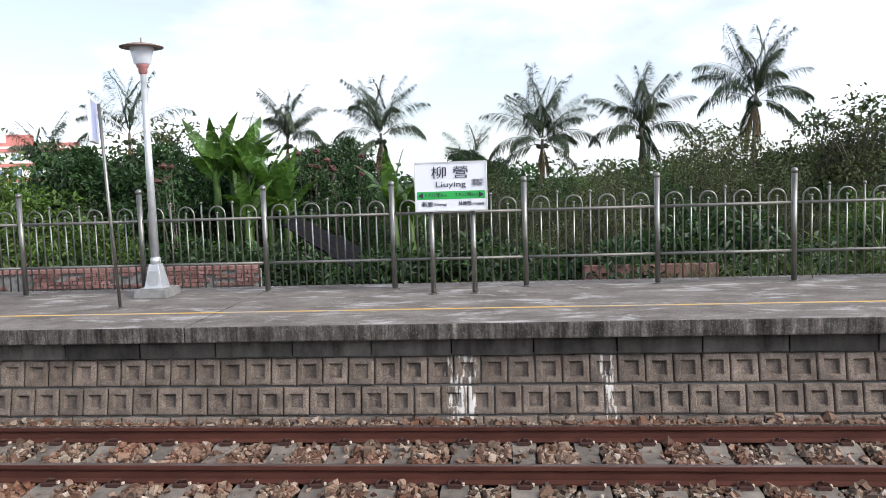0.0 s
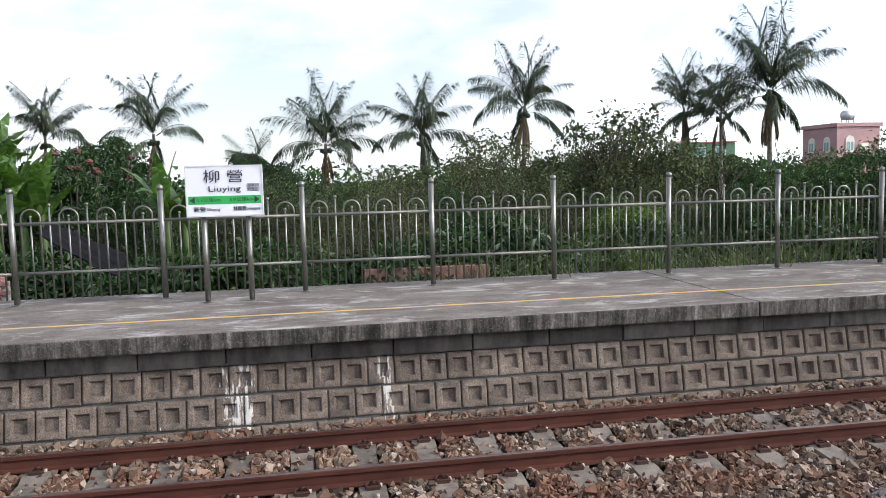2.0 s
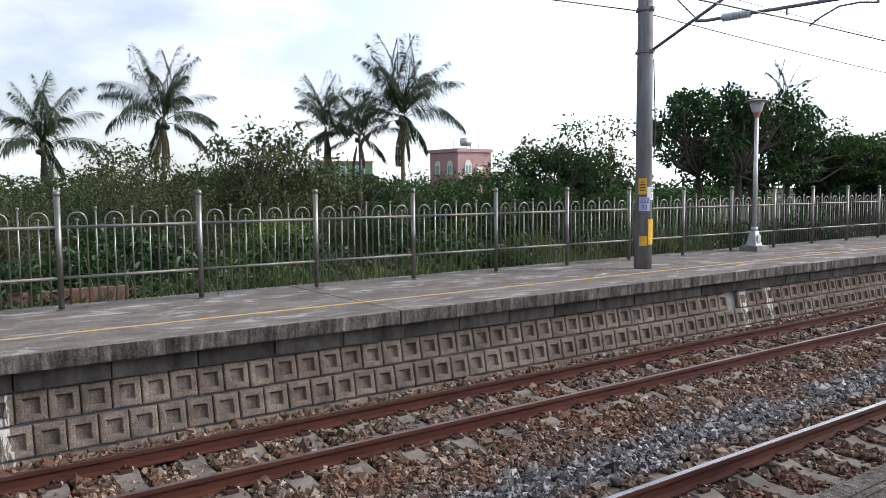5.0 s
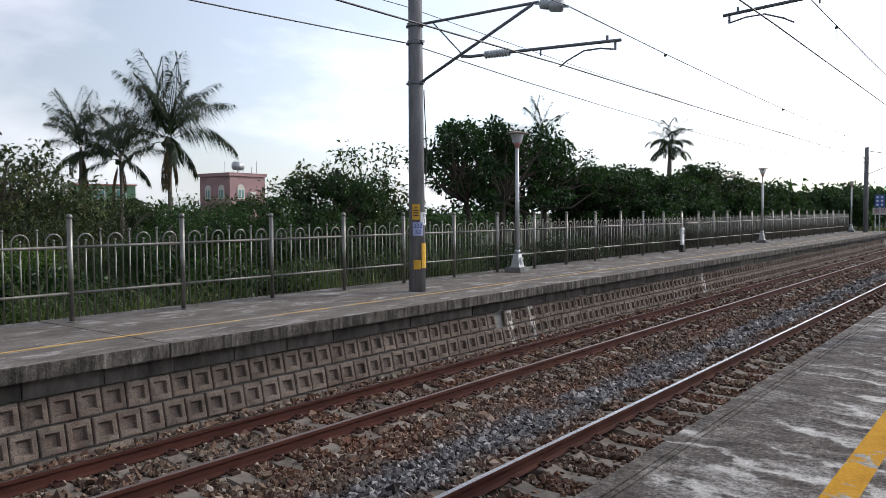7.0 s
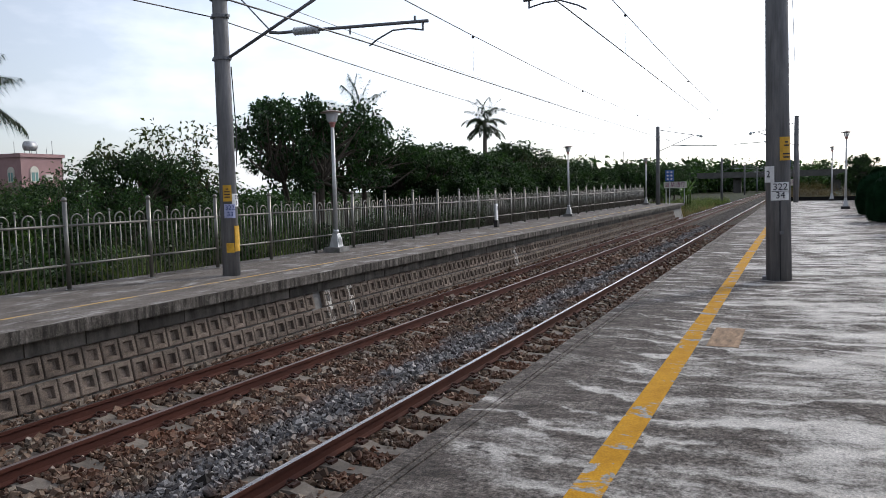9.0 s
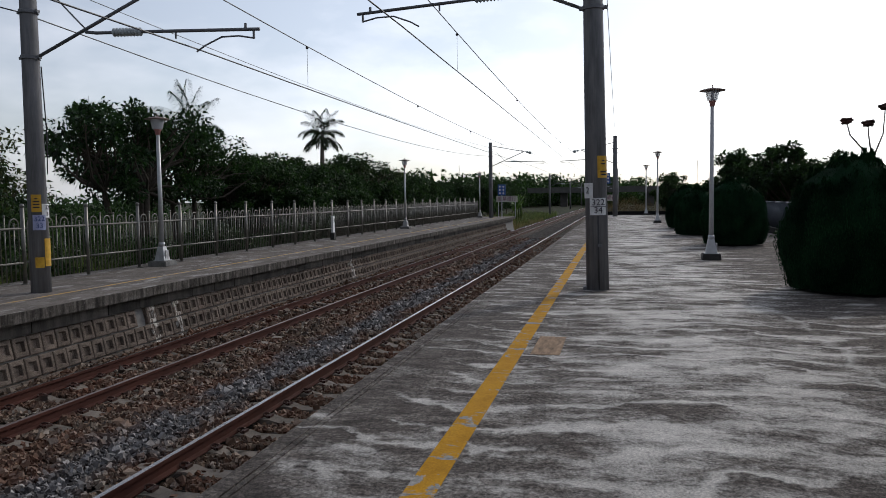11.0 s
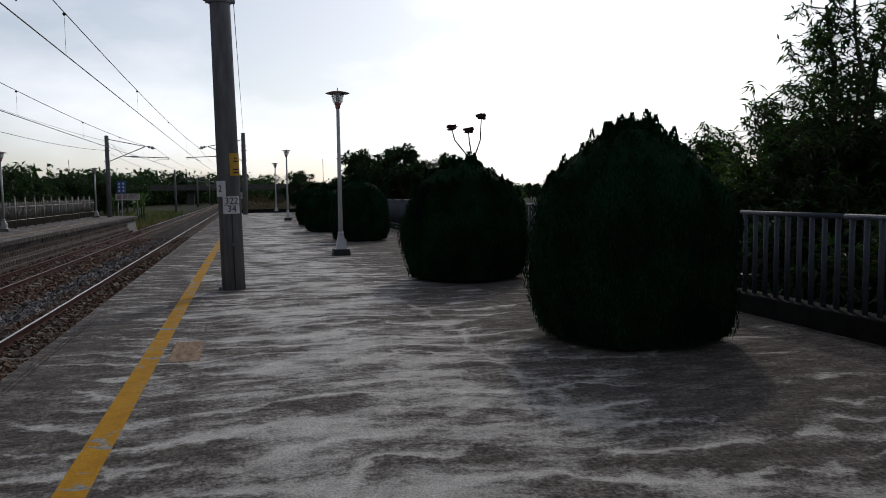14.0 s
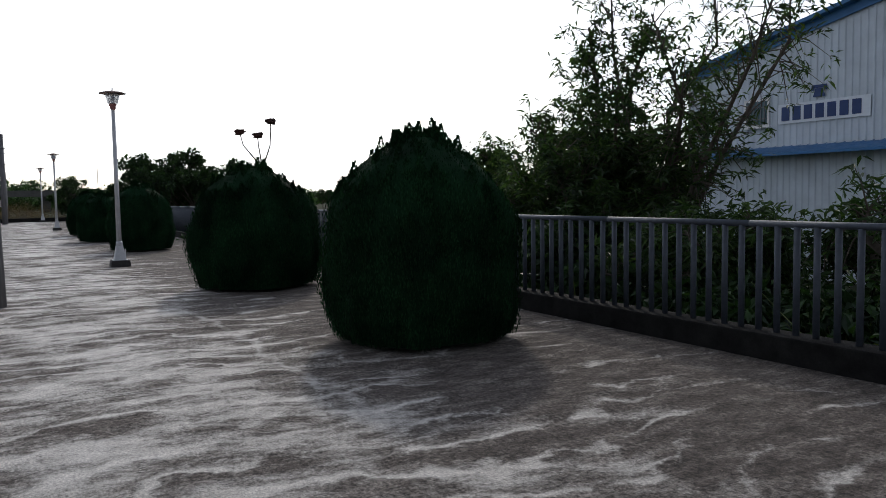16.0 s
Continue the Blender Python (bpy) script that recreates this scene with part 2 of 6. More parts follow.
def mat_far_deck():
    """Pale worn concrete with whitish scuffs and dark grit."""
    k = Mat("pale_platform_concrete", 0.9, 0, 0.15)
    a = k.ramp(k.noise(1.6, 9, 0.75, (0.8, 1.2, 1)), (0.3, (0.090, 0.076, 0.065)), (0.5, (0.160, 0.140, 0.123)), (0.72, (0.25, 0.226, 0.203)))
    scuff = k.ramp(k.noise(1.5, 9, 0.75, (0.75, 1.7, 1), 0.4), (0.53, G3(0)), (0.64, G3(0.8)))
    a = k.mix(scuff, a, (0.45, 0.435, 0.415))
    a = k.mix(1.0, a, k.ramp(k.noise(60, 6, 0.8), (0.36, G3(0.55)), (0.64, G3(1.25))), "MULTIPLY")
    return k.color(a).bump(k.noise(60, 6, 0.75), 0.6, 0.008)


def mat_wall_block():
    """Cast concrete block: grey-brown, sooty, with lime runs."""
    k = Mat("cast_concrete_block", 0.9, 0, 0.2)
    a = k.ramp(k.noise(3.4, 8, 0.7), (0.3, (0.118, 0.094, 0.079)), (0.7, (0.265, 0.218, 0.184)))
    a = k.mix(1.0, a, k.ramp(k.objrand(), (0, (0.8, 0.78, 0.76)), (1, (1.15, 1.13, 1.1))), "MULTIPLY")
    a = k.mix(1.0, a, k.ramp(k.noise(70, 7, 0.85), (0.40, G3(0.35)), (0.60, G3(1.35))), "MULTIPLY")
    soot = k.ramp(k.noise(5.5, 7, 0.7, (1, 1, 0.7)), (0.50, G3(0)), (0.66, G3(0.75)))
    a = k.mix(soot, a, (0.06, 0.053, 0.046))
    rust = k.ramp(k.noise(0.9, 5, 0.6, (1, 1, 0.8)), (0.60, G3(0)), (0.72, G3(0.6)))
    a = k.mix(rust, a, (0.10, 0.055, 0.045))
    # lime runs under leaking joints
    sep = k.n.new("ShaderNodeSeparateXYZ")
    k.l.new(k.tc.outputs["Position"], sep.inputs[0])
    for x0, half in ((-0.80, 0.26), (0.78, 0.12), (12.9, 0.22), (13.7, 0.15), (24.0, 0.3)):
        d = k.n.new("ShaderNodeMath"); d.operation = "SUBTRACT"
        k.l.new(sep.outputs["X"], d.inputs[0]); d.inputs[1].default_value = x0
        ab = k.n.new("ShaderNodeMath"); ab.operation = "ABSOLUTE"
        k.l.new(d.outputs[0], ab.inputs[0])
        rng = k.n.new("ShaderNodeMapRange")
        k.l.new(ab.outputs[0], rng.inputs["Value"])
        rng.inputs["From Min"].default_value, rng.inputs["From Max"].default_value = half * 0.4, half
        rng.inputs["To Min"].default_value, rng.inputs["To Max"].default_value = 0.20, 0.0
        ad = k.n.new("ShaderNodeMath"); ad.operation = "ADD"
        k.l.new(rng.outputs[0], ad.inputs[0])
        k.l.new(k.noise(7.0, 7, 0.7, (3.2, 1, 0.45)), ad.inputs[1])
        a = k.mix(k.ramp(ad.outputs[0], (0.69, G3(0)), (0.74, G3(0.85))), a, (0.66, 0.64, 0.60))
    return k.color(a).bump(k.noise(48, 7, 0.8), 0.9, 0.012)


def mat_coping():
    """Sooty platform lip with dark runs down its face."""
    k = Mat("sooty_coping_concrete", 0.9, 0, 0.2)
    a = k.ramp(k.noise(4.0, 8, 0.72, (1, 1, 0.5)), (0.36, (0.034, 0.030, 0.026)), (0.52, (0.100, 0.089, 0.079)), (0.70, (0.26, 0.238, 0.213)))
    runs = k.ramp(k.noise(11, 6, 0.75, (1, 1, 0.08)), (0.40, G3(0.35)), (0.60, G3(1.35)))
    a = k.mix(1.0, a, runs, "MULTIPLY")
    a = k.mix(1.0, a, k.ramp(k.noise(70, 5, 0.75), (0.36, G3(0.5)), (0.64, G3(1.3))), "MULTIPLY")
    a = k.mix(k.ramp(k.noise(38, 5, 0.75), (0.60, G3(0)), (0.68, G3(0.6))), a, (0.32, 0.31, 0.29))
    return k.color(a).bump(k.noise(45, 7, 0.8), 0.9, 0.012)


def mat_ballast():
    k = Mat("crushed_stone", 0.8, 0, 0.3)
    r = k.ramp(k.island(), (0.0, (0.04, 0.028, 0.022)), (0.2, (0.20, 0.125, 0.085)), (0.42, (0.30, 0.235, 0.18)), (0.58, (0.06, 0.05, 0.044)), (0.74, (0.40, 0.29, 0.21)), (0.90, (0.48, 0.41, 0.33)), (1.0, (0.66, 0.61, 0.54)))
    rusty = k.ramp(k.noise(1.5, 5), (0.40, G3(0)), (0.64, G3(0.85)))
    r = k.mix(rusty, r, k.mix(0.6, r, (0.30, 0.11, 0.055)))
    fresh = k.ramp(k.island(), (0.0, (0.045, 0.050, 0.056)), (0.5, (0.27, 0.29, 0.315)), (0.85, (0.52, 0.55, 0.585)), (1.0, (0.78, 0.80, 0.83)))
    # a strip of newer, bluish stone between the tracks
    sep = k.n.new("ShaderNodeSeparateXYZ")
    k.l.new(k.tc.outputs["Position"], sep.inputs[0])
    band = k.n.new("ShaderNodeMapRange")
    band.interpolation_type = "SMOOTHSTEP"
    d = k.n.new("ShaderNodeMath"); d.operation = "SUBTRACT"
    k.l.new(sep.outputs["Y"], d.inputs[0]); d.inputs[1].default_value = NFY + 0.85
    ab = k.n.new("ShaderNodeMath"); ab.operation = "ABSOLUTE"
    k.l.new(d.outputs[0], ab.inputs[0])
    wob = k.n.new("ShaderNodeMath"); wob.operation = "ADD"
    k.l.new(ab.outputs[0], wob.inputs[0])
    sc = k.n.new("ShaderNodeMath"); sc.operation = "MULTIPLY_ADD"
    k.l.new(k.noise(1.1, 5), sc.inputs[0]); sc.inputs[1].default_value, sc.inputs[2].default_value = 1.5, -0.75
    k.l.new(sc.outputs[0], wob.inputs[1])
    k.l.new(wob.outputs[0], band.inputs["Value"])
    band.inputs["From Min"].default_value, band.inputs["From Max"].default_value = 0.12, 0.55
    band.inputs["To Min"].default_value, band.inputs["To Max"].default_value = 0.85, 0.0
    c = k.mix(band.outputs[0], r, fresh)
    c = k.mix(1.0, c, k.ramp(k.noise(70, 6, 0.75), (0.34, (0.33, 0.31, 0.29)), (0.66, (0.76, 0.72, 0.68))), "MULTIPLY")
    return k.color(c).bump(k.noise(120, 4), 0.3, 0.003)


def mat_bed():
    k = Mat("stone_bed", 0.9, 0, 0.2)
    v = k.n.new("ShaderNodeTexVoronoi")
    v.inputs["Scale"].default_value = 19
    k.l.new(k.coords(), v.inputs["Vector"])
    # kept this dark so the colour holds the shade in gaps between stones
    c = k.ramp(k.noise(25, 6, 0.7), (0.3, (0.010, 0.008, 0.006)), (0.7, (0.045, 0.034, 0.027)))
    return k.color(c).bump(v.outputs["Distance"], 1.0, 0.05)


def mat_rust():
    k = Mat("rail_rust", 0.85, 0.0, 0.25)
    c = k.ramp(k.noise(6, 7, 0.65, (0.3, 1, 1)), (0.3, (0.042, 0.013, 0.009)), (0.7, (0.085, 0.028, 0.018)))
    c = k.mix(1.0, c, k.ramp(k.noise(120, 4), (0.3, G3(0.8)), (0.7, G3(1.15))), "MULTIPLY")
    return k.color(c).bump(k.noise(90, 5), 0.2, 0.003)


def mat_railhead(rusty):
    k = Mat("rail_head_dull" if rusty else "rail_head_bright", 0.3, 0.9, 0.5)
    if rusty:
        k.color(k.ramp(k.noise(7, 6, 0.6, (0.2, 3, 1)), (0.3, (0.13, 0.075, 0.055)), (0.7, (0.30, 0.25, 0.23))))
        k.rough(k.ramp(k.noise(9, 4), (0.3, G3(0.35)), (0.7, G3(0.55))))
    else:
        k.color(k.ramp(k.noise(7, 6, 0.6, (0.2, 3, 1)), (0.3, (0.22, 0.20, 0.19)), (0.7, (0.38, 0.36, 0.35))))
        k.rough(k.ramp(k.noise(9, 4), (0.3, G3(0.18)), (0.7, G3(0.34))))
    return k


def mat_ground():
    k = Mat("rough_grass_ground", 0.95, 0, 0.1)
    c = k.ramp(k.noise(0.5, 8, 0.7), (0.3, (0.018, 0.024, 0.010)), (0.55, (0.032, 0.038, 0.017)), (0.75, (0.065, 0.052, 0.034)))
    return k.color(c).bump(k.noise(6, 8, 0.7), 0.8, 0.05)


def mat_brick():
    k = Mat("red_brick", 0.9, 0, 0.2)
    c = k.ramp(k.noise(4, 6), (0.3, (0.15, 0.075, 0.065)), (0.7, (0.30, 0.165, 0.145)))
    c = k.mix(1.0, c, k.ramp(k.objrand(), (0, G3(0.7)), (1, G3(1.2))), "MULTIPLY")
    c = k.mix(k.ramp(k.noise(2.2, 7), (0.55, G3(0)), (0.75, G3(0.7))), c, (0.10, 0.09, 0.075))
    return k.color(c).bump(k.noise(60, 5), 0.4, 0.004)


def mat_pole():
    k = Mat("spun_concrete_pole", 0.8, 0, 0.3)
    c = k.ramp(k.noise(2.2, 8, 0.65, (2, 2, 0.5)), (0.3, (0.112, 0.113, 0.12)), (0.7, (0.215, 0.215, 0.222)))
    c = k.mix(1.0, c, k.ramp(k.noise(14, 6, 0.7, (1, 1, 0.07)), (0.35, G3(0.72)), (0.65, G3(1.15))), "MULTIPLY")
    return k.color(c).bump(k.noise(40, 6, 0.7), 0.25, 0.005)


def mat_steel():
    k = Mat("stainless_steel", 0.32, 0.85, 0.5)
    k.color(k.ramp(k.noise(9, 6, 0.65, (1, 1, 0.4)), (0.3, (0.135, 0.132, 0.12)), (0.7, (0.26, 0.252, 0.23))))
    k.rough(k.ramp(k.noise(14, 5), (0.3, G3(0.28)), (0.7, G3(0.5))))
    return k


def mat_glass():
    k = Mat("lamp_glass", 0.3, 0, 0.5)
    k.color((0.74, 0.76, 0.80))
    k.p.inputs["Alpha"].default_value = 0.42
    k.p.inputs["IOR"].default_value = 1.08
    return k


M = {}
def mats():
    M["deck_near"] = mat_near_deck()
    M["deck_far"] = mat_far_deck()
    M["yellow"], M["farline"] = mat_yellow(), mat_far_line()
    M["block"], M["coping"] = mat_wall_block(), mat_coping()
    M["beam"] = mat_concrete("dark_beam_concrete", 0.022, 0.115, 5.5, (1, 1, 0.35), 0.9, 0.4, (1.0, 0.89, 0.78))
    M["void"] = mat_plain("damp_soil", (0.03, 0.027, 0.023), 0.95)
    M["ballast"], M["bed"] = mat_ballast(), mat_bed()
    M["rust"], M["head_dull"], M["head_bright"] = mat_rust(), mat_railhead(True), mat_railhead(False)
    M["sleeper"] = mat_concrete("sleeper_concrete", 0.09, 0.23, 6, (1, 1, 1), 0.7, 0.25, (1.0, 0.85, 0.70))
    M["clip"] = mat_plain("rusty_spring_steel", (0.055, 0.026, 0.02), 0.7, 0.3, 0.3, 30)
    M["cliptip"] = mat_plain("pale_insulator_pad", (0.55, 0.47, 0.38), 0.6, 0, 0.2, 30)
    M["ground"], M["brick"] = mat_ground(), mat_brick()
    M["mortar"] = mat_concrete("old_mortar", 0.16, 0.26, 6)
    M["pole"], M["steel"], M["glass"] = mat_pole(), mat_steel(), mat_glass()
    M["steel_dull"] = mat_plain("dull_steel_rail", (0.155, 0.15, 0.135), 0.5, 0.4, 0.2, 12)
    M["galv"] = mat_plain("galvanised_steel", (0.46, 0.47, 0.48), 0.42, 0.55, 0.15, 9)
    M["lamppaint"] = mat_plain("grey_lamp_paint", (0.52, 0.53, 0.55), 0.45, 0.15, 0.12, 9)
    M["lampneck"] = mat_plain("faded_red_collar", (0.36, 0.16, 0.15), 0.6, 0.1, 0.2, 25)
    M["lamphat"] = mat_plain("dull_lamp_hat", (0.28, 0.21, 0.185), 0.6, 0.3, 0.3, 18)
    M["lampbase"] = mat_concrete("lamp_block_concrete", 0.12, 0.24, 7)
    M["lampbase_dark"] = mat_plain("black_tarred_block", (0.035, 0.034, 0.033), 0.8, 0, 0.3, 20, 0.3)
    M["white"] = mat_plain("white_enamel", (0.64, 0.65, 0.69), 0.4, 0, 0.03, 3)
    M["frame_alu"] = mat_plain("aluminium_frame", (0.60, 0.60, 0.60), 0.4, 0.6, 0.08, 12)
    M["green"] = mat_plain("sign_green", (0.02, 0.33, 0.065), 0.45, 0, 0.05, 3)
    M["ink"] = mat_plain("dark_ink", (0.02, 0.02, 0.035), 0.6, 0, 0.1, 9)
    M["blueink"] = mat_plain("blue_ink", (0.045, 0.075, 0.22), 0.6, 0, 0.1, 9)
    M["redink"] = mat_plain("violet_red_ink", (0.20, 0.06, 0.14), 0.6, 0, 0.1, 9)
    M["plate_yellow"] = mat_plain("yellow_plate", (0.60, 0.34, 0.03), 0.5, 0, 0.18, 14)
    M["plate_white"] = mat_plain("white_plate", (0.72, 0.73, 0.74), 0.5, 0, 0.12, 20)
    M["plate_blue"] = mat_plain("faded_blue_plate", (0.36, 0.39, 0.58), 0.5, 0, 0.15, 20)
    M["signblue"] = mat_plain("blue_sign", (0.05, 0.12, 0.36), 0.5, 0, 0.1, 10)
    M["iron"] = mat_plain("painted_iron", (0.16, 0.165, 0.18), 0.55, 0.5, 0.15, 12)
    M["insul"] = mat_plain("grey_porcelain", (0.40, 0.44, 0.46), 0.3, 0, 0.08, 10)
    M["wire"] = mat_plain("dark_wire", (0.055, 0.055, 0.06), 0.5, 0.4, 0.1, 10)
    M["bark"] = mat_plain("grey_bark", (0.085, 0.07, 0.056), 0.95, 0, 0.4, 12, 0.6)
    M["palmbark"] = mat_plain("palm_bark", (0.15, 0.13, 0.11), 0.95, 0, 0.35, 10, 0.6)
    M["leaf_dark"] = mat_leaf("leaf_dark", (0.012, 0.036, 0.012), (0.056, 0.118, 0.036), 0.5, 0.25, 0.25)
    M["leaf_mid"] = mat_leaf("leaf_mid", (0.020, 0.052, 0.018), (0.090, 0.172, 0.056), 0.55, 0.28, 0.25)
    M["leaf_light"] = mat_leaf("leaf_light", (0.042, 0.09, 0.017), (0.14, 0.225, 0.045), 0.5, 0.32, 0.2)
    M["leaf_dull"] = mat_leaf("leaf_dull", (0.022, 0.036, 0.016), (0.140, 0.170, 0.075), 0.65, 0.25, 0.3)
    M["palmleaf"] = mat_leaf("palm_leaf", (0.022, 0.036, 0.018), (0.072, 0.10, 0.044), 0.45, 0.2, 0.15)
    M["palmdead"] = mat_leaf("palm_dead", (0.12, 0.085, 0.045), (0.24, 0.17, 0.09), 0.8, 0.2, 0.1)
    M["banana"] = mat_leaf("banana_leaf", (0.045, 0.105, 0.02), (0.13, 0.235, 0.05), 0.4, 0.35, 0.1)
    M["cypress"] = mat_leaf("cypress_spray", (0.005, 0.023, 0.010), (0.020, 0.066, 0.028), 0.7, 0.12, 0.1)
    M["mangoleaf"] = mat_leaf("mango_leaf", (0.016, 0.042, 0.015), (0.095, 0.165, 0.055), 0.4, 0.4, 0.15)
    M["cypress"].p.inputs["Specular IOR Level"].default_value = 0.03
    M["grass"] = mat_leaf("grass_blade", (0.06, 0.10, 0.027), (0.22, 0.27, 0.10), 0.6, 0.3, 0.1)
    M["straw"] = mat_leaf("dry_grass", (0.22, 0.17, 0.09), (0.38, 0.30, 0.17), 0.8, 0.25, 0.1)
    M["flower"] = mat_leaf("dark_red_seed", (0.055, 0.022, 0.018), (0.12, 0.045, 0.036), 0.7, 0.1, 0.1)
    M["tarp"] = mat_plain("black_net", (0.012, 0.012, 0.014), 0.95, 0, 0.3, 20, 0.4)
    M["tarp"].p.inputs["Specular IOR Level"].default_value = 0.05
    M["pinkwall"] = mat_plain("pink_render", (0.33, 0.205, 0.205), 0.85, 0, 0.1, 1.2)
    M["greenwall"] = mat_plain("green_render", (0.14, 0.24, 0.15), 0.85, 0, 0.12, 1.2)
    M["cream"] = mat_plain("cream_render", (0.55, 0.53, 0.47), 0.85, 0, 0.1, 1.2)
    M["redbrickfar"] = mat_plain("red_tile_band", (0.42, 0.16, 0.14), 0.8, 0, 0.1, 2)
    M["winglass"] = mat_plain("window_glass", (0.10, 0.16, 0.18), 0.12, 0, 0.1, 2)
    M["tealglass"] = mat_plain("teal_glass", (0.12, 0.26, 0.25), 0.15, 0, 0.1, 2)
    M["shedwall"] = mat_plain("pale_blue_steel_sheet", (0.58, 0.64, 0.70), 0.5, 0.1, 0.10, 1.5)
    M["shedtrim"] = mat_plain("blue_steel_trim", (0.04, 0.15, 0.33), 0.45, 0.1, 0.12, 3)
    M["shedink"] = mat_plain("navy_paint", (0.02, 0.05, 0.16), 0.5, 0, 0.1, 5)
    M["plate_shed"] = mat_plain("pale_panel_paint", (0.72, 0.77, 0.83), 0.5, 0, 0.06, 3)
    M["railpaint"] = mat_plain("blue_grey_rail_paint", (0.055, 0.066, 0.085), 0.6, 0.1, 0.2, 12, 0.1)
    # near-black: the shade of railing and trees is put into this colour
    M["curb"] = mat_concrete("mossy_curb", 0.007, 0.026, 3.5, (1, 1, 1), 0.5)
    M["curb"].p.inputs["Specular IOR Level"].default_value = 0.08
    M["tilefaded"] = mat_concrete("faded_orange_patch", 0.10, 0.34, 7, (0.6, 2.5, 1), 0.4, 0, (1.25, 0.82, 0.50))
    M["farbridge"] = mat_concrete("bridge_concrete", 0.08, 0.14, 0.5)


mats()
for key in list(M):
    M[key] = M[key].m if isinstance(M[key], Mat) else M[key]

# Mesh helpers ------------------------------------------------------------
def part(name, bm, material, parent=None, label="", smooth=False):
    me = bpy.data.meshes.new(name)
    bm.to_mesh(me)
    bm.free()
    return link(name, me, material, parent, label, smooth)


def link(name, me, material, parent=None, label="", smooth=False):
    if material is not None and not me.materials:
        me.materials.append(M[material] if isinstance(material, str) else material)
    if smooth:
        me.polygons.foreach_set("use_smooth", [True] * len(me.polygons))
    ob = new(name, me)
    if parent is not None:
        ob.parent = parent
    if label:
        ob["label"] = label
    return ob


def soup(name, verts, faces):
    """A mesh from arrays; faces all have the same number of corners."""
    verts, faces = np.asarray(verts, dtype=np.float32), np.asarray(faces, dtype=np.int32)
    me = bpy.data.meshes.new(name)
    me.vertices.add(len(verts))
    me.vertices.foreach_set("co", verts.ravel())
    k = faces.shape[1]
    me.loops.add(faces.size)
    me.loops.foreach_set("vertex_index", faces.ravel())
    me.polygons.add(len(faces))
    me.polygons.foreach_set("loop_start", np.arange(0, faces.size, k, dtype=np.int32))
    me.polygons.foreach_set("loop_total", np.full(len(faces), k, dtype=np.int32))
    me.polygons.foreach_set("use_smooth", np.zeros(len(faces), dtype=bool))
    me.update(calc_edges=True)
    me.validate()
    return me


def box(bm, c, s, bevel=0.0, rz=0.0, taper=1.0):
    vs = []
    for dz in (-0.5, 0.5):
        k = taper if dz > 0 else 1.0
        for dx, dy in ((-0.5, -0.5), (0.5, -0.5), (0.5, 0.5), (-0.5, 0.5)):
            x, y = dx * s[0] * k, dy * s[1] * k
            vs.append(bm.verts.new((c[0] + x * math.cos(rz) - y * math.sin(rz), c[1] + x * math.sin(rz) + y * math.cos(rz), c[2] + dz * s[2])))
    fs = [bm.faces.new([vs[i] for i in f]) for f in ((3, 2, 1, 0), (4, 5, 6, 7), (0, 1, 5, 4), (1, 2, 6, 5), (2, 3, 7, 6), (3, 0, 4, 7))]
    if bevel:
        bmesh.ops.bevel(bm, geom=list({e for f in fs for e in f.edges}), offset=bevel, segments=2, profile=0.6, affect="EDGES")
    return bm


def ring(bm, c, r, axis, seg, up=None):
    a = Vector(axis).normalized()
    u = a.orthogonal().normalized() if up is None else (Vector(up) - Vector(up).dot(a) * a).normalized()
    w = a.cross(u)
    return [bm.verts.new(Vector(c) + r * (math.cos(2 * math.pi * i / seg) * u + math.sin(2 * math.pi * i / seg) * w)) for i in range(seg)]


def tube(bm, pts, radii, seg=8, caps=True):
    pts = [Vector(p) for p in pts]
    if isinstance(radii, (int, float)):
        radii = [radii] * len(pts)
    up = (pts[-1] - pts[0]).orthogonal()
    rings = []
    for i, p in enumerate(pts):
        ax = (pts[min(i + 1, len(pts) - 1)] - pts[max(i - 1, 0)])
        if abs(ax.normalized().dot(up.normalized())) > 0.95:
            up = ax.orthogonal()
        rings.append(ring(bm, p, radii[i], ax, seg, up))
    for a, b in zip(rings, rings[1:]):
        for i in range(seg):
            bm.faces.new((a[i], a[(i + 1) % seg], b[(i + 1) % seg], b[i]))
    if caps:
        bm.faces.new(rings[0][::-1])
        bm.faces.new(rings[-1])
    return bm


def lathe(bm, profile, seg=16, c=(0, 0, 0)):
    rings = []
    for r, z in profile:
        rings.append([bm.verts.new((c[0] + r * math.cos(2 * math.pi * i / seg), c[1] + r * math.sin(2 * math.pi * i / seg), c[2] + z)) for i in range(seg)])
    for a, b in zip(rings, rings[1:]):
        for i in range(seg):
            bm.faces.new((a[i], a[(i + 1) % seg], b[(i + 1) % seg], b[i]))
    bm.faces.new(rings[0][::-1])
    bm.faces.new(rings[-1])
    return bm


def ball(bm, c, r, seg=10, rows=6):
    lathe(bm, [(max(0.001, r * math.sin(math.pi * i / rows)), -r * math.cos(math.pi * i / rows)) for i in range(rows + 1)], seg, c)
    return bm


def bm_new():
    return bmesh.new()


def thing(name, at=(0, 0, 0), label="", category="", group="", kind="", rz=0.0):
    ob = new(name)
    ob.empty_display_size = 0.2
    ob.matrix_basis = pose(*at, 0, 0, rz)
    return tagged(ob, label, category, group, kind)


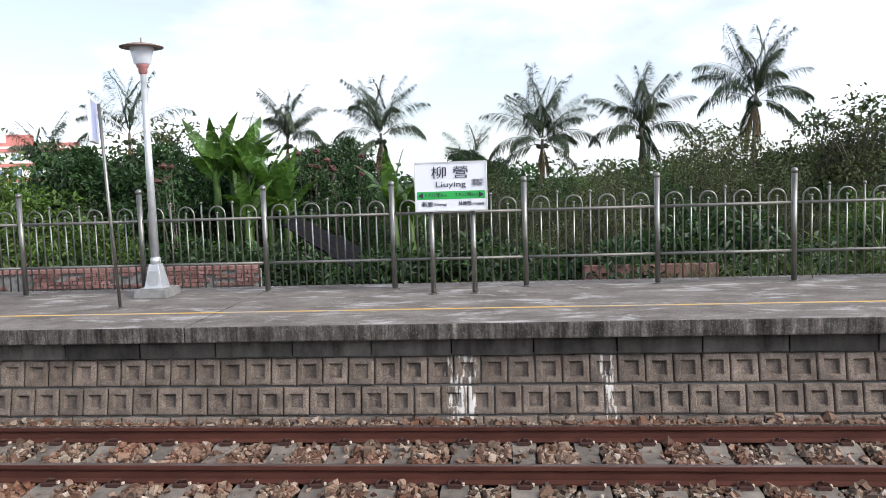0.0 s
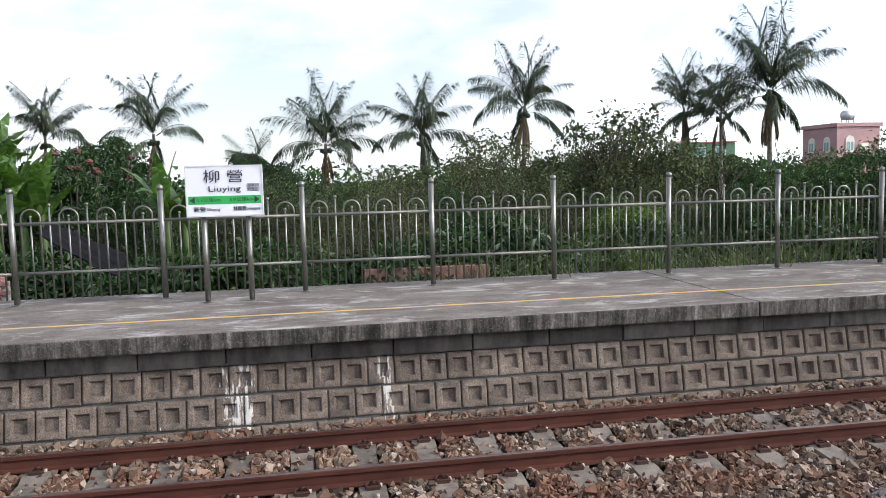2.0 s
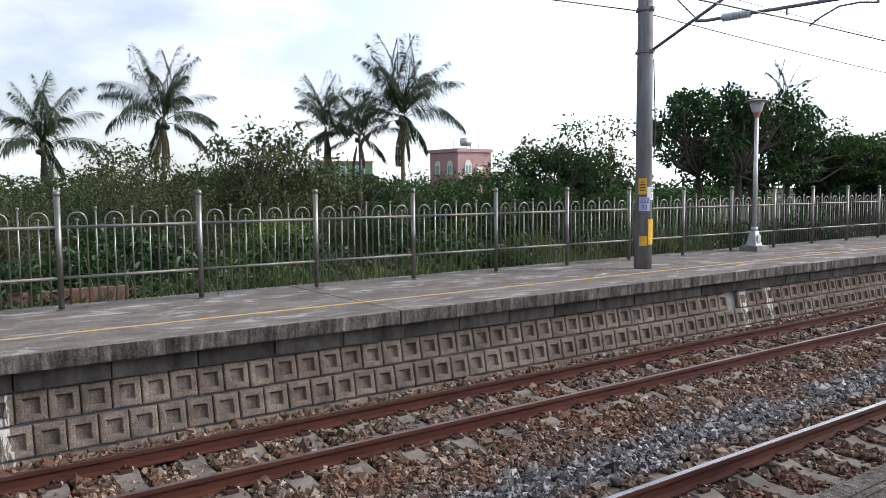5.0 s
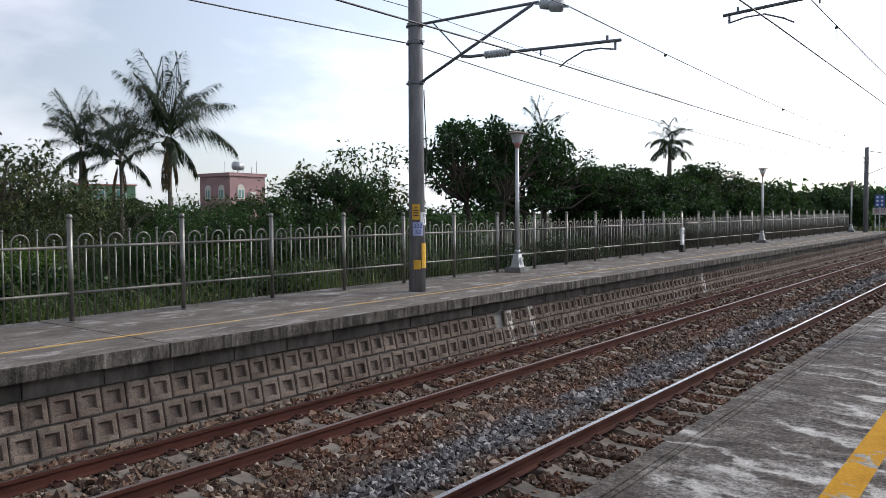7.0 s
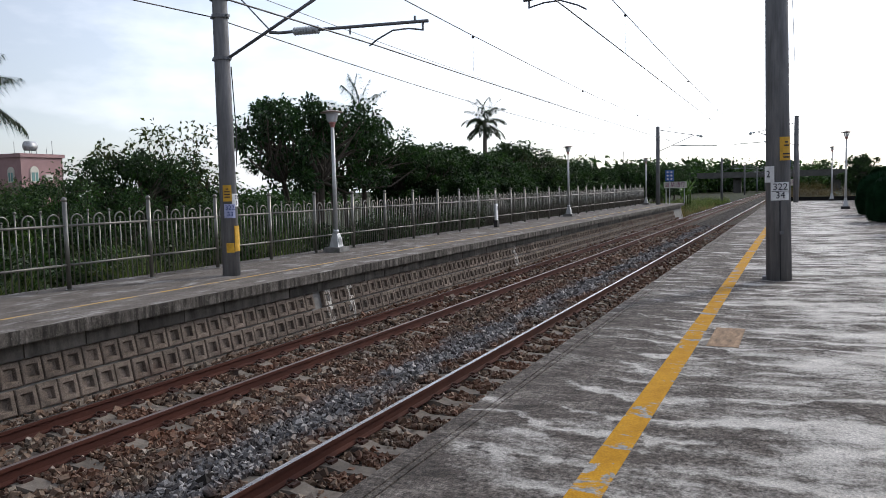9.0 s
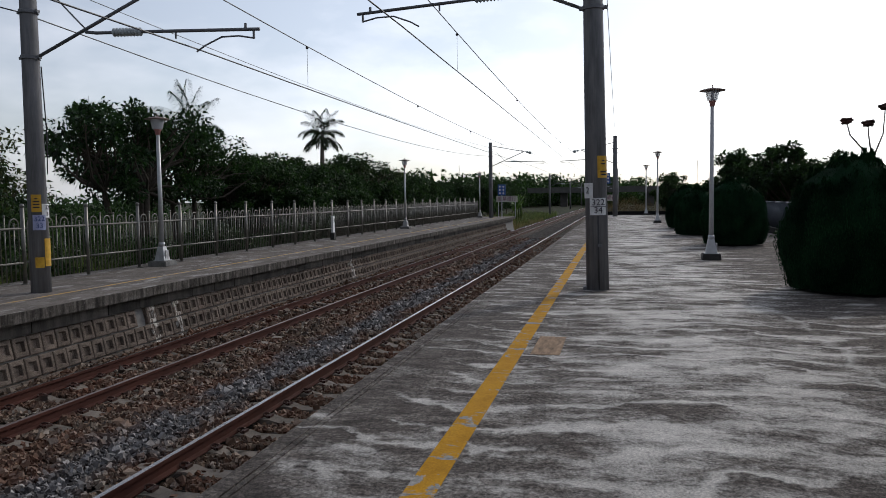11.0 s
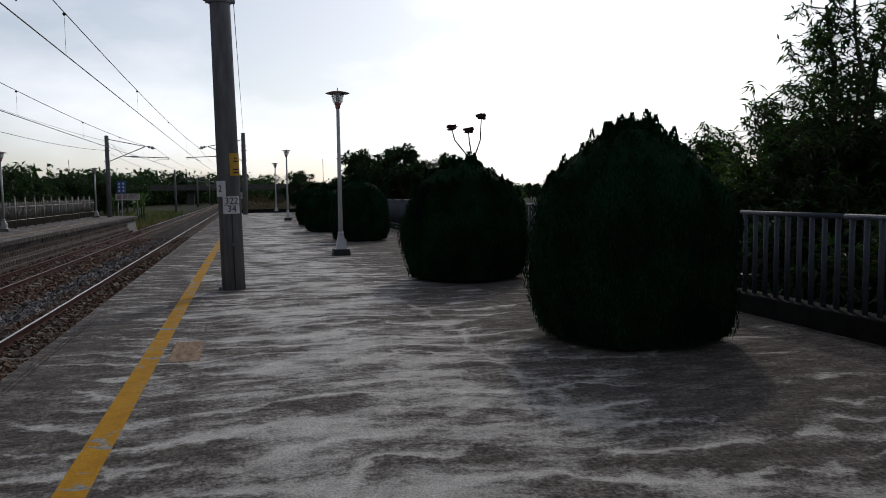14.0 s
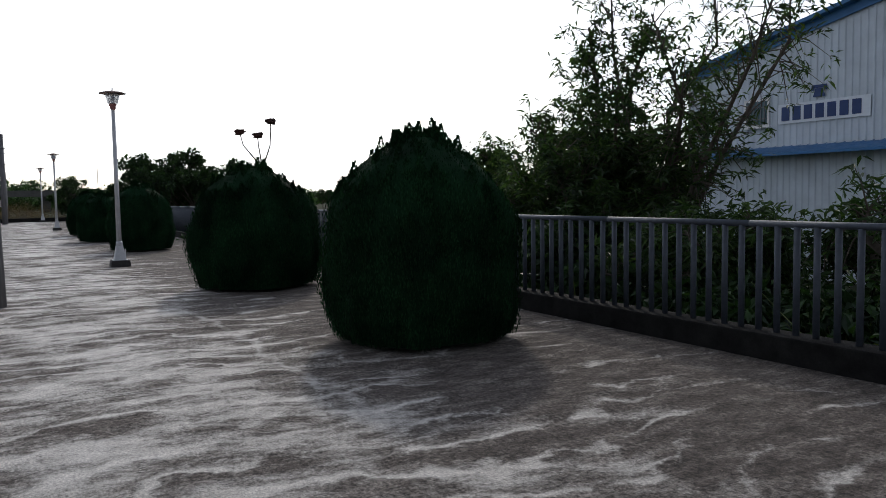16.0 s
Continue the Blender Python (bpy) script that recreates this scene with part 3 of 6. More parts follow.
def writing(body, size, at, rot, material, parent, name="lettering", width=None, depth=0.002):
    """Raised lettering as a mesh, from the built-in font; width squeezes it to that many metres."""
    cu = bpy.data.curves.new("letters", "FONT")
    cu.body, cu.size, cu.align_x, cu.align_y, cu.extrude = body, size, "CENTER", "CENTER", depth
    cu.resolution_u = 3
    tmp = new("letters", cu)
    bpy.context.view_layer.update()
    me = bpy.data.meshes.new_from_object(tmp.evaluated_get(bpy.context.evaluated_depsgraph_get()))
    bpy.data.objects.remove(tmp)
    bpy.data.curves.remove(cu)
    if width and len(me.vertices):
        xs = [v.co.x for v in me.vertices]
        k = width / max(0.001, max(xs) - min(xs))
        for v in me.vertices:
            v.co.x *= k
    me.materials.clear()
    ob = link(name, me, material, parent)
    ob.matrix_basis = pose(*at, *rot)
    return ob

# The large structure -----------------------------------------------------
def slab(name, x0, x1, y0, y1, z0, z1, material, label="", bevel=0.0, kind="structure", category="", parent=None):
    bm = box(bm_new(), ((x0 + x1) / 2, (y0 + y1) / 2, (z0 + z1) / 2), (x1 - x0, y1 - y0, z1 - z0), bevel)
    ob = part(name, bm, material, parent, label)
    if parent is None:
        tagged(ob, label, category, "", kind)
    return ob


def grid_sheet(name, xs, ys, zfun, material, label, category):
    v = [(x, y, zfun(x, y)) for y in ys for x in xs]
    n = len(xs)
    f = [(j * n + i, j * n + i + 1, (j + 1) * n + i + 1, (j + 1) * n + i) for j in range(len(ys) - 1) for i in range(n - 1)]
    ob = link(name, soup(name, v, f), material, smooth=True)
    return tagged(ob, label, category, "", "structure")


def stretch(a, b, n, far):
    mid = list(np.linspace(a, b, n))
    return [-far, -600, -150] + mid + [300, 900, far]


grid_sheet("ground", stretch(-60, 140, 60, 3500), stretch(-60, 120, 60, 3500),
           lambda x, y: -1.32 + (0.08 * math.sin(x * 0.31) * math.cos(y * 0.27) if (y > 13 or y < -8) else 0), "ground", "rough green and brown grassy ground", "ground")

BEDZ = RZ - 0.185


def bed_height(x, y):
    if y < NFY - 1.067 - 0.9 or y > FFY + 0.7:
        return BEDZ - 0.12
    return BEDZ - 0.03 + 0.015 * math.sin(3.1 * x + 2 * y) - (0.05 if FNY - 1.0 > y > NFY + 0.8 else 0)


grid_sheet("track_bed", list(np.linspace(-40, 160, 400)), list(np.linspace(1.6, 9.0, 38)), bed_height, "bed", "dark brown crushed stone bed with the gaps' shade in its colour", "track bed")

# Far platform
FX0, FX1 = -34.0, 64.0
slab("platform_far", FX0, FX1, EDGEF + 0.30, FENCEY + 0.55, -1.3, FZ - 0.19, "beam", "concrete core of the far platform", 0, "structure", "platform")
cuts = [FX0, -21.9, -12.9, -3.865, 5.2, 14.3, 23.5, 32.4, 41.6, 50.5, 58.0, FX1]
deck = None
for a, b in zip(cuts, cuts[1:]):
    bm = box(bm_new(), ((a + b) / 2, (EDGEF + FENCEY + 0.6) / 2, FZ - 0.09), (b - a - 0.012, FENCEY + 0.6 - EDGEF, 0.18), 0.018)
    ob = part("floor_far_platform" if deck is None else "slab", bm, "deck_far", deck)
    ob.data.materials.append(M["coping"])
    for p in ob.data.polygons:
        if p.normal.z < 0.8:
            p.material_index = 1
    if deck is None:
        deck = tagged(ob, "pale worn concrete platform deck with a sooty lip", "platform", "", "structure")
slab("trim_far_line", FX0, 59.5, 9.16, 9.225, FZ + 0.001, FZ + 0.004, "farline", "faded yellow safety line on the far platform", 0, "structure", "line")

# Near platform, with two sawn grooves along its edge
NX0, NX1 = -30.0, 67.0
g0, g1 = PEY - 0.115, PEY - 0.165
near_deck = None
for a, b in ((g1 - 0.012, -6.35), (PEY, g0), (g0 - 0.012, g1)):
    bm = box(bm_new(), ((NX0 + NX1) / 2, (a + b) / 2, -0.15), (NX1 - NX0, abs(a - b), 0.30))
    ob = part("floor_near_platform" if near_deck is None else "edge_strip", bm, "deck_near", near_deck)
    if near_deck is None:
        near_deck = tagged(ob, "dark weathered concrete platform deck with pale worn streaks", "platform", "", "structure")
slab("platform_near", NX0, NX1 - 0.02, -6.34, PEY - 0.06, -1.3, -0.02, "coping", "concrete body of the near platform", 0, "structure", "platform")
slab("trim_yellow_line", NX0, 66.0, 0.822, 0.998, 0.001, 0.004, "yellow", "worn yellow safety line painted on the platform", 0, "structure", "line")
slab("trim_patch", 7.63, 8.64, 0.45, 0.74, 0.001, 0.0045, "tilefaded", "faded orange rectangle painted on the deck", 0, "structure", "marking")
slab("curb_near", NX0, NX1, -6.34, -6.02, -0.02, 0.24, "curb", "dark concrete kerb under the railing, shade kept in its colour", 0.015, "structure", "kerb")
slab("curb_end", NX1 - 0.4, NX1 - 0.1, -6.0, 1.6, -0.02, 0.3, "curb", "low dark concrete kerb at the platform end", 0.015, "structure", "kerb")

# Rails -------------------------------------------------------------------
def rail(y, bright, group):
    """One rail as three rolled parts: foot, web and head."""
    foot = [(-0.0635, -0.153), (0.0635, -0.153), (0.0635, -0.141), (0.012, -0.125), (-0.012, -0.125), (-0.0635, -0.141)]
    web = [(-0.012, -0.127), (0.012, -0.127), (0.009, -0.048), (-0.009, -0.048)]
    head = [(-0.009, -0.05), (0.009, -0.05), (0.0325, -0.038), (0.0325, -0.006), (0.027, 0.0), (-0.027, 0.0), (-0.0325, -0.006), (-0.0325, -0.038)]
    th = thing("rail", (0, y, RZ), "long rusty steel rail with a bright worn head" if bright else "long rusty steel rail with a dull head", "rail", group)
    for name, prof in (("foot", foot), ("web", web), ("head", head)):
        bm = bm_new()
        rows = [[bm.verts.new((x, p, q)) for p, q in prof] for x in (-60.0, -10.0, 20.0, 60.0, 420.0)]
        n = len(prof)
        for a, b in zip(rows, rows[1:]):
            for k in range(n):
                f = bm.faces.new((a[k], b[k], b[(k + 1) % n], a[(k + 1) % n]))
                f.material_index = 1 if name == "head" and k == 4 else 0
        ob = part(name, bm, "rust", th)
        if name == "head":
            ob.data.materials.append(M["head_bright" if bright else "head_dull"])


for y, bright in ((FFY, True), (FNY, False)):
    rail(y, bright, "rails of the far track")
for y, bright in ((NFY, True), (NFY - 1.067, True)):
    rail(y, bright, "rails of the near track")


def sleeper(yc):
    th = thing("sleeper", (0, yc, RZ - 0.155), "weathered concrete sleeper bedded in crushed stone", "sleeper")
    bm = bm_new()
    w0, w1, L, h = 0.15, 0.115, 1.0, 0.17
    prof = [(-w0, -h), (w0, -h), (w1, 0.0), (-w1, 0.0)]
    secs = []
    for yy, dz, k in ((-L, -0.03, 0.93), (-0.72, 0, 1), (-0.38, 0, 1), (-0.25, -0.035, 0.9), (0.25, -0.035, 0.9), (0.38, 0, 1), (0.72, 0, 1), (L, -0.03, 0.93)):
        secs.append([bm.verts.new((p * k, yy, q + (dz if q > -0.1 else 0))) for p, q in prof])
    for a, b in zip(secs, secs[1:]):
        for i in range(4):
            bm.faces.new((a[i], a[(i + 1) % 4], b[(i + 1) % 4], b[i]))
    bm.faces.new(secs[0][::-1])
    bm.faces.new(secs[-1])
    bmesh.ops.recalc_face_normals(bm, faces=bm.faces)
    part("body", bm, "sleeper", th)
    for yr in (-0.5335, 0.5335):
        for s in (-1, 1):
            cb = bm_new()
            y0 = yr + s * 0.10
            pts = [(-0.06, y0 + s * 0.03, 0.012), (-0.055, y0 - s * 0.02, 0.03), (-0.02, y0 - s * 0.04, 0.042), (0.0, y0 + s * 0.0, 0.05), (0.02, y0 - s * 0.04, 0.042), (0.055, y0 - s * 0.02, 0.03), (0.06, y0 + s * 0.03, 0.012)]
            tube(cb, pts, 0.011, 6)
            box(cb, (0, y0 + s * 0.035, 0.014), (0.11, 0.04, 0.03), 0)
            c = part("rail_clip", cb, "clip", th, "rusty spring clip")
            tb = box(bm_new(), (0.066, y0 - s * 0.012, 0.018), (0.03, 0.03, 0.022), 0)
            part("clip_pad", tb, "cliptip", c)
    return th


SLP = 0.605
for yc, grp in ((FFY - 0.5335, "sleepers of the far track"), (NFY - 0.5335, "sleepers of the near track")):
    base = sleeper(yc)
    base["group"] = grp
    ph = -0.137 if yc > 5 else 0.1
    base.matrix_basis = pose(ph, yc, RZ - 0.155)
    rnd = random.Random(5)
    for i in range(-14, 62):
        if i:
            copy_thing(base, pose(ph + i * SLP + rnd.uniform(-0.015, 0.015), yc + rnd.uniform(-0.01, 0.01), RZ - 0.155, 0, 0, rnd.uniform(-0.6, 0.6)))
    fb = bm_new()
    for i in range(62, 330):
        box(fb, (ph + i * SLP, yc, RZ - 0.19), (0.24, 2.0, 0.07))
    tagged(part("far_sleepers", fb, "sleeper"), "distant row of concrete sleepers along the track", "sleepers", "", "stuff")

# Crushed stone -----------------------------------------------------------
def stones(name, areas, material, seed, label):
    rng = np.random.default_rng(seed)
    corner = np.array([(x, y, z) for z in (-1, 1) for y in (-1, 1) for x in (-1, 1)], dtype=float)
    quads = np.array([(0, 2, 3, 1), (4, 5, 7, 6), (0, 1, 5, 4), (2, 6, 7, 3), (0, 4, 6, 2), (1, 3, 7, 5)])
    V = []
    for (x0, x1, y0, y1, per, smin, smax, lift) in areas:
        per, smin, smax = per * 0.72, smin * 1.22, smax * 1.22
        n = int((x1 - x0) * (y1 - y0) * per)
        c = np.stack([rng.uniform(x0, x1, n), rng.uniform(y0, y1, n), np.zeros(n)], 1)
        for ph, yc in ((-0.137, FFY - 0.5335), (0.1, NFY - 0.5335)):
            u = (c[:, 0] - ph) / SLP
            on = (np.abs((u - np.round(u)) * SLP) < 0.142) & (np.abs(c[:, 1] - yc) < 1.0) & (rng.uniform(size=len(c)) > 0.06)
            c = c[~on]
        n = len(c)
        s = rng.uniform(smin, smax, n) * rng.lognormal(0, 0.26, n)
        c[:, 2] = BEDZ + lift + rng.uniform(-0.6, 0.7, n) * s
        c[:, 2] += 0.014 * np.sin(2.1 * c[:, 0] + 1.3 * c[:, 1]) * np.sin(1.7 * c[:, 1] - 0.6 * c[:, 0])
        loc = corner[None] * rng.uniform(0.25, 1.15, (n, 8, 3)) * (s[:, None, None] * rng.uniform(0.6, 1.1, (n, 1, 3)))
        q = rng.normal(size=(n, 4))
        q /= np.linalg.norm(q, axis=1)[:, None]
        w, a, b, d = q.T
        R = np.stack([np.stack([1 - 2 * (b * b + d * d), 2 * (a * b - d * w), 2 * (a * d + b * w)], 1),
                      np.stack([2 * (a * b + d * w), 1 - 2 * (a * a + d * d), 2 * (b * d - a * w)], 1),
                      np.stack([2 * (a * d - b * w), 2 * (b * d + a * w), 1 - 2 * (a * a + b * b)], 1)], 1)
        V.append(np.einsum("nij,nkj->nki", R, loc) + c[:, None, :])
    V = np.concatenate(V)
    n = len(V)
    F = (quads[None] + 8 * np.arange(n)[:, None, None]).reshape(-1, 4)
    tagged(link(name, soup(name, V.reshape(-1, 3), F), material), label, "ballast", "", "stuff")


stones("track_ballast", [
    (-9, 3, PEY - 0.1, NFY - 0.07, 420, 0.022, 0.034, -0.008),
    (-9, 2, NFY + 0.07, 4.9, 420, 0.022, 0.034, 0.012),
    (-8, 5, FNY + 0.06, FFY - 0.06, 1610, 0.0164, 0.0271, 0.004),
    (5, 16, FNY + 0.06, FFY - 0.06, 1190, 0.0180, 0.0287, 0.004),
    (-8, 6, FFY + 0.06, EDGEF + 0.16, 896, 0.0180, 0.0279, 0.0),
    (6, 18, FFY + 0.06, EDGEF + 0.16, 576, 0.0225, 0.0342, 0.0),
    (-6, 6, 4.9, FNY - 0.06, 1148, 0.0172, 0.0279, 0.015),
    (6, 14, NFY + 0.07, FNY - 0.06, 1204, 0.0172, 0.0279, 0.015),
    (2, 6, NFY + 0.07, 4.9, 1204, 0.0172, 0.0279, 0.015),
    (14, 24, NFY + 0.07, FNY - 0.06, 624, 0.0225, 0.0360, 0.015),
    (3, 14, PEY - 0.1, NFY - 0.07, 1330, 0.0156, 0.0254, -0.008),
    (14, 24, PEY - 0.1, NFY - 0.07, 624, 0.0216, 0.0342, -0.008),
    (16, 30, FNY + 0.06, EDGEF + 0.1, 288, 0.0252, 0.0405, 0.0),
    (24, 50, PEY + 0.2, FNY - 0.06, 180, 0.0288, 0.0495, 0.0),
    (30, 60, FNY, EDGEF + 0.1, 96, 0.0324, 0.0495, 0.0),
], "ballast", 3, "angular brown and grey crushed stone between the rails")

# Far platform things -----------------------------------------------------
def fence_panel(x):
    th = thing("fence_panel", (x, FENCEY, FZ), "polished stainless steel fence panel with arched bar tops", "fence", "panels of the platform fence")
    PT = 1.82
    bm = tube(bm_new(), [(0, 0, 0), (0, 0, 1.47)], 0.038, 12)
    post = part("post", bm, "steel", th, "", True)
    part("post_cap", ball(bm_new(), (0, 0, 1.505), 0.045, 12, 8), "steel", post, "round ball cap", True)
    part("base_flange", lathe(bm_new(), [(0.07, 0), (0.07, 0.012), (0.045, 0.02)], 12), "steel", post)
    for z in (1.075, 0.42):
        part("rail_bar", tube(bm_new(), [(0.03, 0, z), (PT - 0.03, 0, z)], 0.021, 8), "steel_dull", th, "", True)
    s = PT / 16
    low = 0.07
    a0 = None
    for k in range(4):
        xc = (4 * k + 2) * s
        if a0 is None:
            r = s
            pts = [(-r, 0, low), (-r, 0, 1.15)] + [(-r * math.cos(math.pi * i / 8), 0, 1.15 + r * math.sin(math.pi * i / 8)) for i in range(1, 8)] + [(r, 0, 1.15), (r, 0, low)]
            a0 = part("arch_bar", tube(bm_new(), pts, 0.0125, 7), "steel", th, "", True)
            mb = tube(bm_new(), [(0, 0, low), (0, 0, 1.15)], 0.0115, 7)
            ball(mb, (0, 0, 1.165), 0.021, 8, 6)
            m0 = part("short_bar", mb, "steel", th, "", True)
            tb = tube(bm_new(), [(0, 0, low), (0, 0, 1.30)], 0.0125, 7)
            ball(tb, (0, 0, 1.315), 0.024, 8, 6)
            t0 = part("tall_bar", tb, "steel", th, "", True)
            a0.location.x, m0.location.x, t0.location.x = xc, xc, xc + 2 * s
        else:
            for src, dx in ((a0, 0), (m0, 0), (t0, 2 * s)):
                if dx and k == 3:
                    continue
                o = new(src.name.split(".")[0], src.data)
                o.parent = th
                o.location.x = xc + dx
    return th


P0 = -0.048
panel = fence_panel(P0)
for i in range(-9, 34):
    if i > 0:
        copy_thing(panel, pose(P0 + 1.82 * i, FENCEY, FZ, 0, 0, 0))
    elif i < 0:                       # the older panels at that end are a little wider
        wide = copy_thing(panel, pose(0, 0, 0))
        wide.matrix_basis = pose(P0 + 1.875 * i, FENCEY, FZ) @ Matrix.Diagonal((1.875 / 1.82, 1, 1, 1))


def platform_lamp(x, y, z, top, near, rz=0):
    """A lantern on a tapered post: block, cone foot, post, collar, glass bowl, hat."""
    th = thing("platform_lamp", (x, y, z), "grey steel platform lamp on a dark square block" if near else "silver steel platform lamp on a concrete block", "lamp", "lamps along the platforms", "", rz)
    H = top - z
    bb = 0.15 if near else 0.13
    part("foot_block", box(bm_new(), (0, 0, bb / 2), (0.5 if not near else 0.44, 0.5 if not near else 0.44, bb), 0.015, 0, 0.92), "lampbase_dark" if near else "lampbase", th)
    pm = "lamppaint" if near else "galv"
    cone = part("cone_foot", box(bm_new(), (0, 0, bb + 0.17), (0.27, 0.27, 0.34), 0.012, 0, 0.55), pm, th)
    part("flange", box(bm_new(), (0, 0, bb + 0.006), (0.32, 0.32, 0.012)), pm, cone)
    part("foot_door", box(bm_new(), (0, -0.128, bb + 0.15), (0.13, 0.012, 0.2)), pm, cone)
    part("foot_collar", lathe(bm_new(), [(0.075, bb + 0.33), (0.075, bb + 0.42), (0.06, bb + 0.44)], 14), pm, cone, "", True)
    part("post", tube(bm_new(), [(0, 0, bb + 0.3), (0, 0, H - 0.42)], [0.06, 0.042], 14), pm, th, "", True)
    part("collar", lathe(bm_new(), [(0.045, H - 0.44), (0.062, H - 0.42), (0.062, H - 0.36), (0.085, H - 0.34), (0.085, H - 0.30), (0.06, H - 0.29)], 14), "lampneck", th, "faded red collar", True)
    part("glass_bowl", lathe(bm_new(), [(0.085, H - 0.31), (0.112, H - 0.30), (0.118, H - 0.29), (0.165, H - 0.075), (0.158, H - 0.07), (0.108, H - 0.28)], 18), "glass", th, "clear ribbed glass bowl", True)
    part("bulb", lathe(bm_new(), [(0.03, H - 0.29), (0.045, H - 0.2), (0.04, H - 0.12), (0.01, H - 0.09)], 10), "white", th, "", True)
    hat = part("hat", lathe(bm_new(), [(0.295, H - 0.072), (0.30, H - 0.062), (0.20, H - 0.03), (0.10, H - 0.012), (0.04, H)], 24), "lamphat", th, "wide shallow metal hat", True)
    part("finial", lathe(bm_new(), [(0.012, H - 0.01), (0.012, H + 0.06), (0.004, H + 0.07)], 8), "lamphat", hat)
    return th


fl = platform_lamp(-5.35, 10.73, FZ, 3.62, False)
for x in (16.85, 38.9, 61.0):
    copy_thing(fl, pose(x, 10.72, FZ))
nl = platform_lamp(19.65, -2.28, 0.0, 4.10, True)
for x in (46.2, 69.2 - 3.4):
    copy_thing(nl, pose(x, -2.26, 0.0))


def station_sign():
    th = thing("station_sign", (-1.02, 10.42, FZ), "white platform name board with a green band on two steel posts", "sign", "", "", -1.0)
    for x in (-0.28, 0.28):
        p = part("post", tube(bm_new(), [(x, 0, 0), (x, 0, 1.2)], 0.036, 12), "steel", th, "", True)
        part("base_flange", lathe(bm_new(), [(0.065, 0), (0.065, 0.012), (0.04, 0.02)], 12, (x, 0, 0)), "steel", p)
    zc, W, H, D = 1.446, 0.965, 0.655, 0.085
    part("board", box(bm_new(), (0, -0.02, zc), (W, D, H), 0.008), "white", th)
    f = -0.02 - D / 2
    fr = bm_new()
    for c, s in (((0, f - 0.004, zc + H / 2 - 0.008), (W, 0.01, 0.016)), ((0, f - 0.004, zc - H / 2 + 0.008), (W, 0.01, 0.016)),
                 ((-W / 2 + 0.008, f - 0.004, zc), (0.016, 0.01, H - 0.034)), ((W / 2 - 0.008, f - 0.004, zc), (0.016, 0.01, H - 0.034))):
        box(fr, c, s)
    part("frame", fr, "frame_alu", th)
    part("green_band", box(bm_new(), (0, f - 0.002, zc - 0.115), (W - 0.06, 0.004, 0.105)), "green", th, "green distance band")
    r = (90, 0, 0)
    y = f - 0.006
    writing("柳 營", 0.175, (-0.005, y, zc + 0.175), r, "ink", th, width=0.49)
    writing("Liuying", 0.10, (0.0, y, zc + 0.025), r, "ink", th, width=0.40)
    writing("3.3公里km", 0.058, (-0.20, y, zc - 0.115), r, "ink", th, width=0.30)
    writing("3.9公里km", 0.058, (0.21, y, zc - 0.115), r, "ink", th, width=0.30)
    writing("新營", 0.072, (-0.315, y, zc - 0.235), r, "ink", th, width=0.145)
    writing("Xinying", 0.052, (-0.145, y, zc - 0.235), r, "ink", th, width=0.17)
    writing("林鳳營", 0.066, (0.185, y, zc - 0.232), r, "ink", th, width=0.165)
    writing("Linfengying", 0.05, (0.355, y, zc - 0.232), r, "ink", th, width=0.165)
    for s in (-1, 1):
        b = bm_new()
        vs = [b.verts.new((s * 0.372, y - 0.002, zc - 0.115 + dz)) for dz in (-0.042, 0.042)] + [b.verts.new((s * 0.44, y - 0.002, zc - 0.115))]
        b.faces.new(vs)
        part("arrow", b, "ink", th)
    bx = bm_new()
    for c, q in (((0.36, y + 0.003, zc + 0.085), (0.15, 0.003, 0.004)), ((0.36, y + 0.003, zc - 0.005), (0.15, 0.003, 0.004)), ((0.287, y + 0.003, zc + 0.04), (0.004, 0.003, 0.082)), ((0.433, y + 0.003, zc + 0.04), (0.004, 0.003, 0.082)), ((0.36, y + 0.003, zc + 0.04), (0.14, 0.003, 0.003))):
        box(bx, c, q)
    part("district_box", bx, "ink", th)
    writing("臺南市", 0.036, (0.36, y, zc + 0.063), r, "ink", th, width=0.125)
    writing("柳營區", 0.036, (0.36, y, zc + 0.018), r, "ink", th, width=0.125)


station_sign()


def blade_sign():
    th = thing("blade_sign", (-5.37, 9.70, FZ), "thin leaning steel post with a narrow blue and white sign", "sign")
    part("post", tube(bm_new(), [(0, 0, 0), (-0.05, 0, 1.2), (-0.10, 0, 2.66)], 0.022, 10), "steel", th, "", True)
    part("base_flange", lathe(bm_new(), [(0.05, 0), (0.05, 0.01), (0.03, 0.016)], 10), "steel", th)
    bd = part("board", box(bm_new(), (0, 0, 0), (0.40, 0.025, 0.50), 0.004), "plate_blue", th, "pale blue board seen almost edge-on")
    bd.matrix_basis = pose(-0.165, -0.05, 2.43, 0, -2.2, -71)
    fr = bm_new()
    for c, s in (((0, 0, 0.255), (0.43, 0.04, 0.03)), ((0, 0, -0.255), (0.43, 0.04, 0.03)), ((-0.205, 0, 0), (0.03, 0.04, 0.48)), ((0.205, 0, 0), (0.03, 0.04, 0.48))):
        box(fr, c, s)
    part("frame", fr, "frame_alu", bd)


blade_sign()


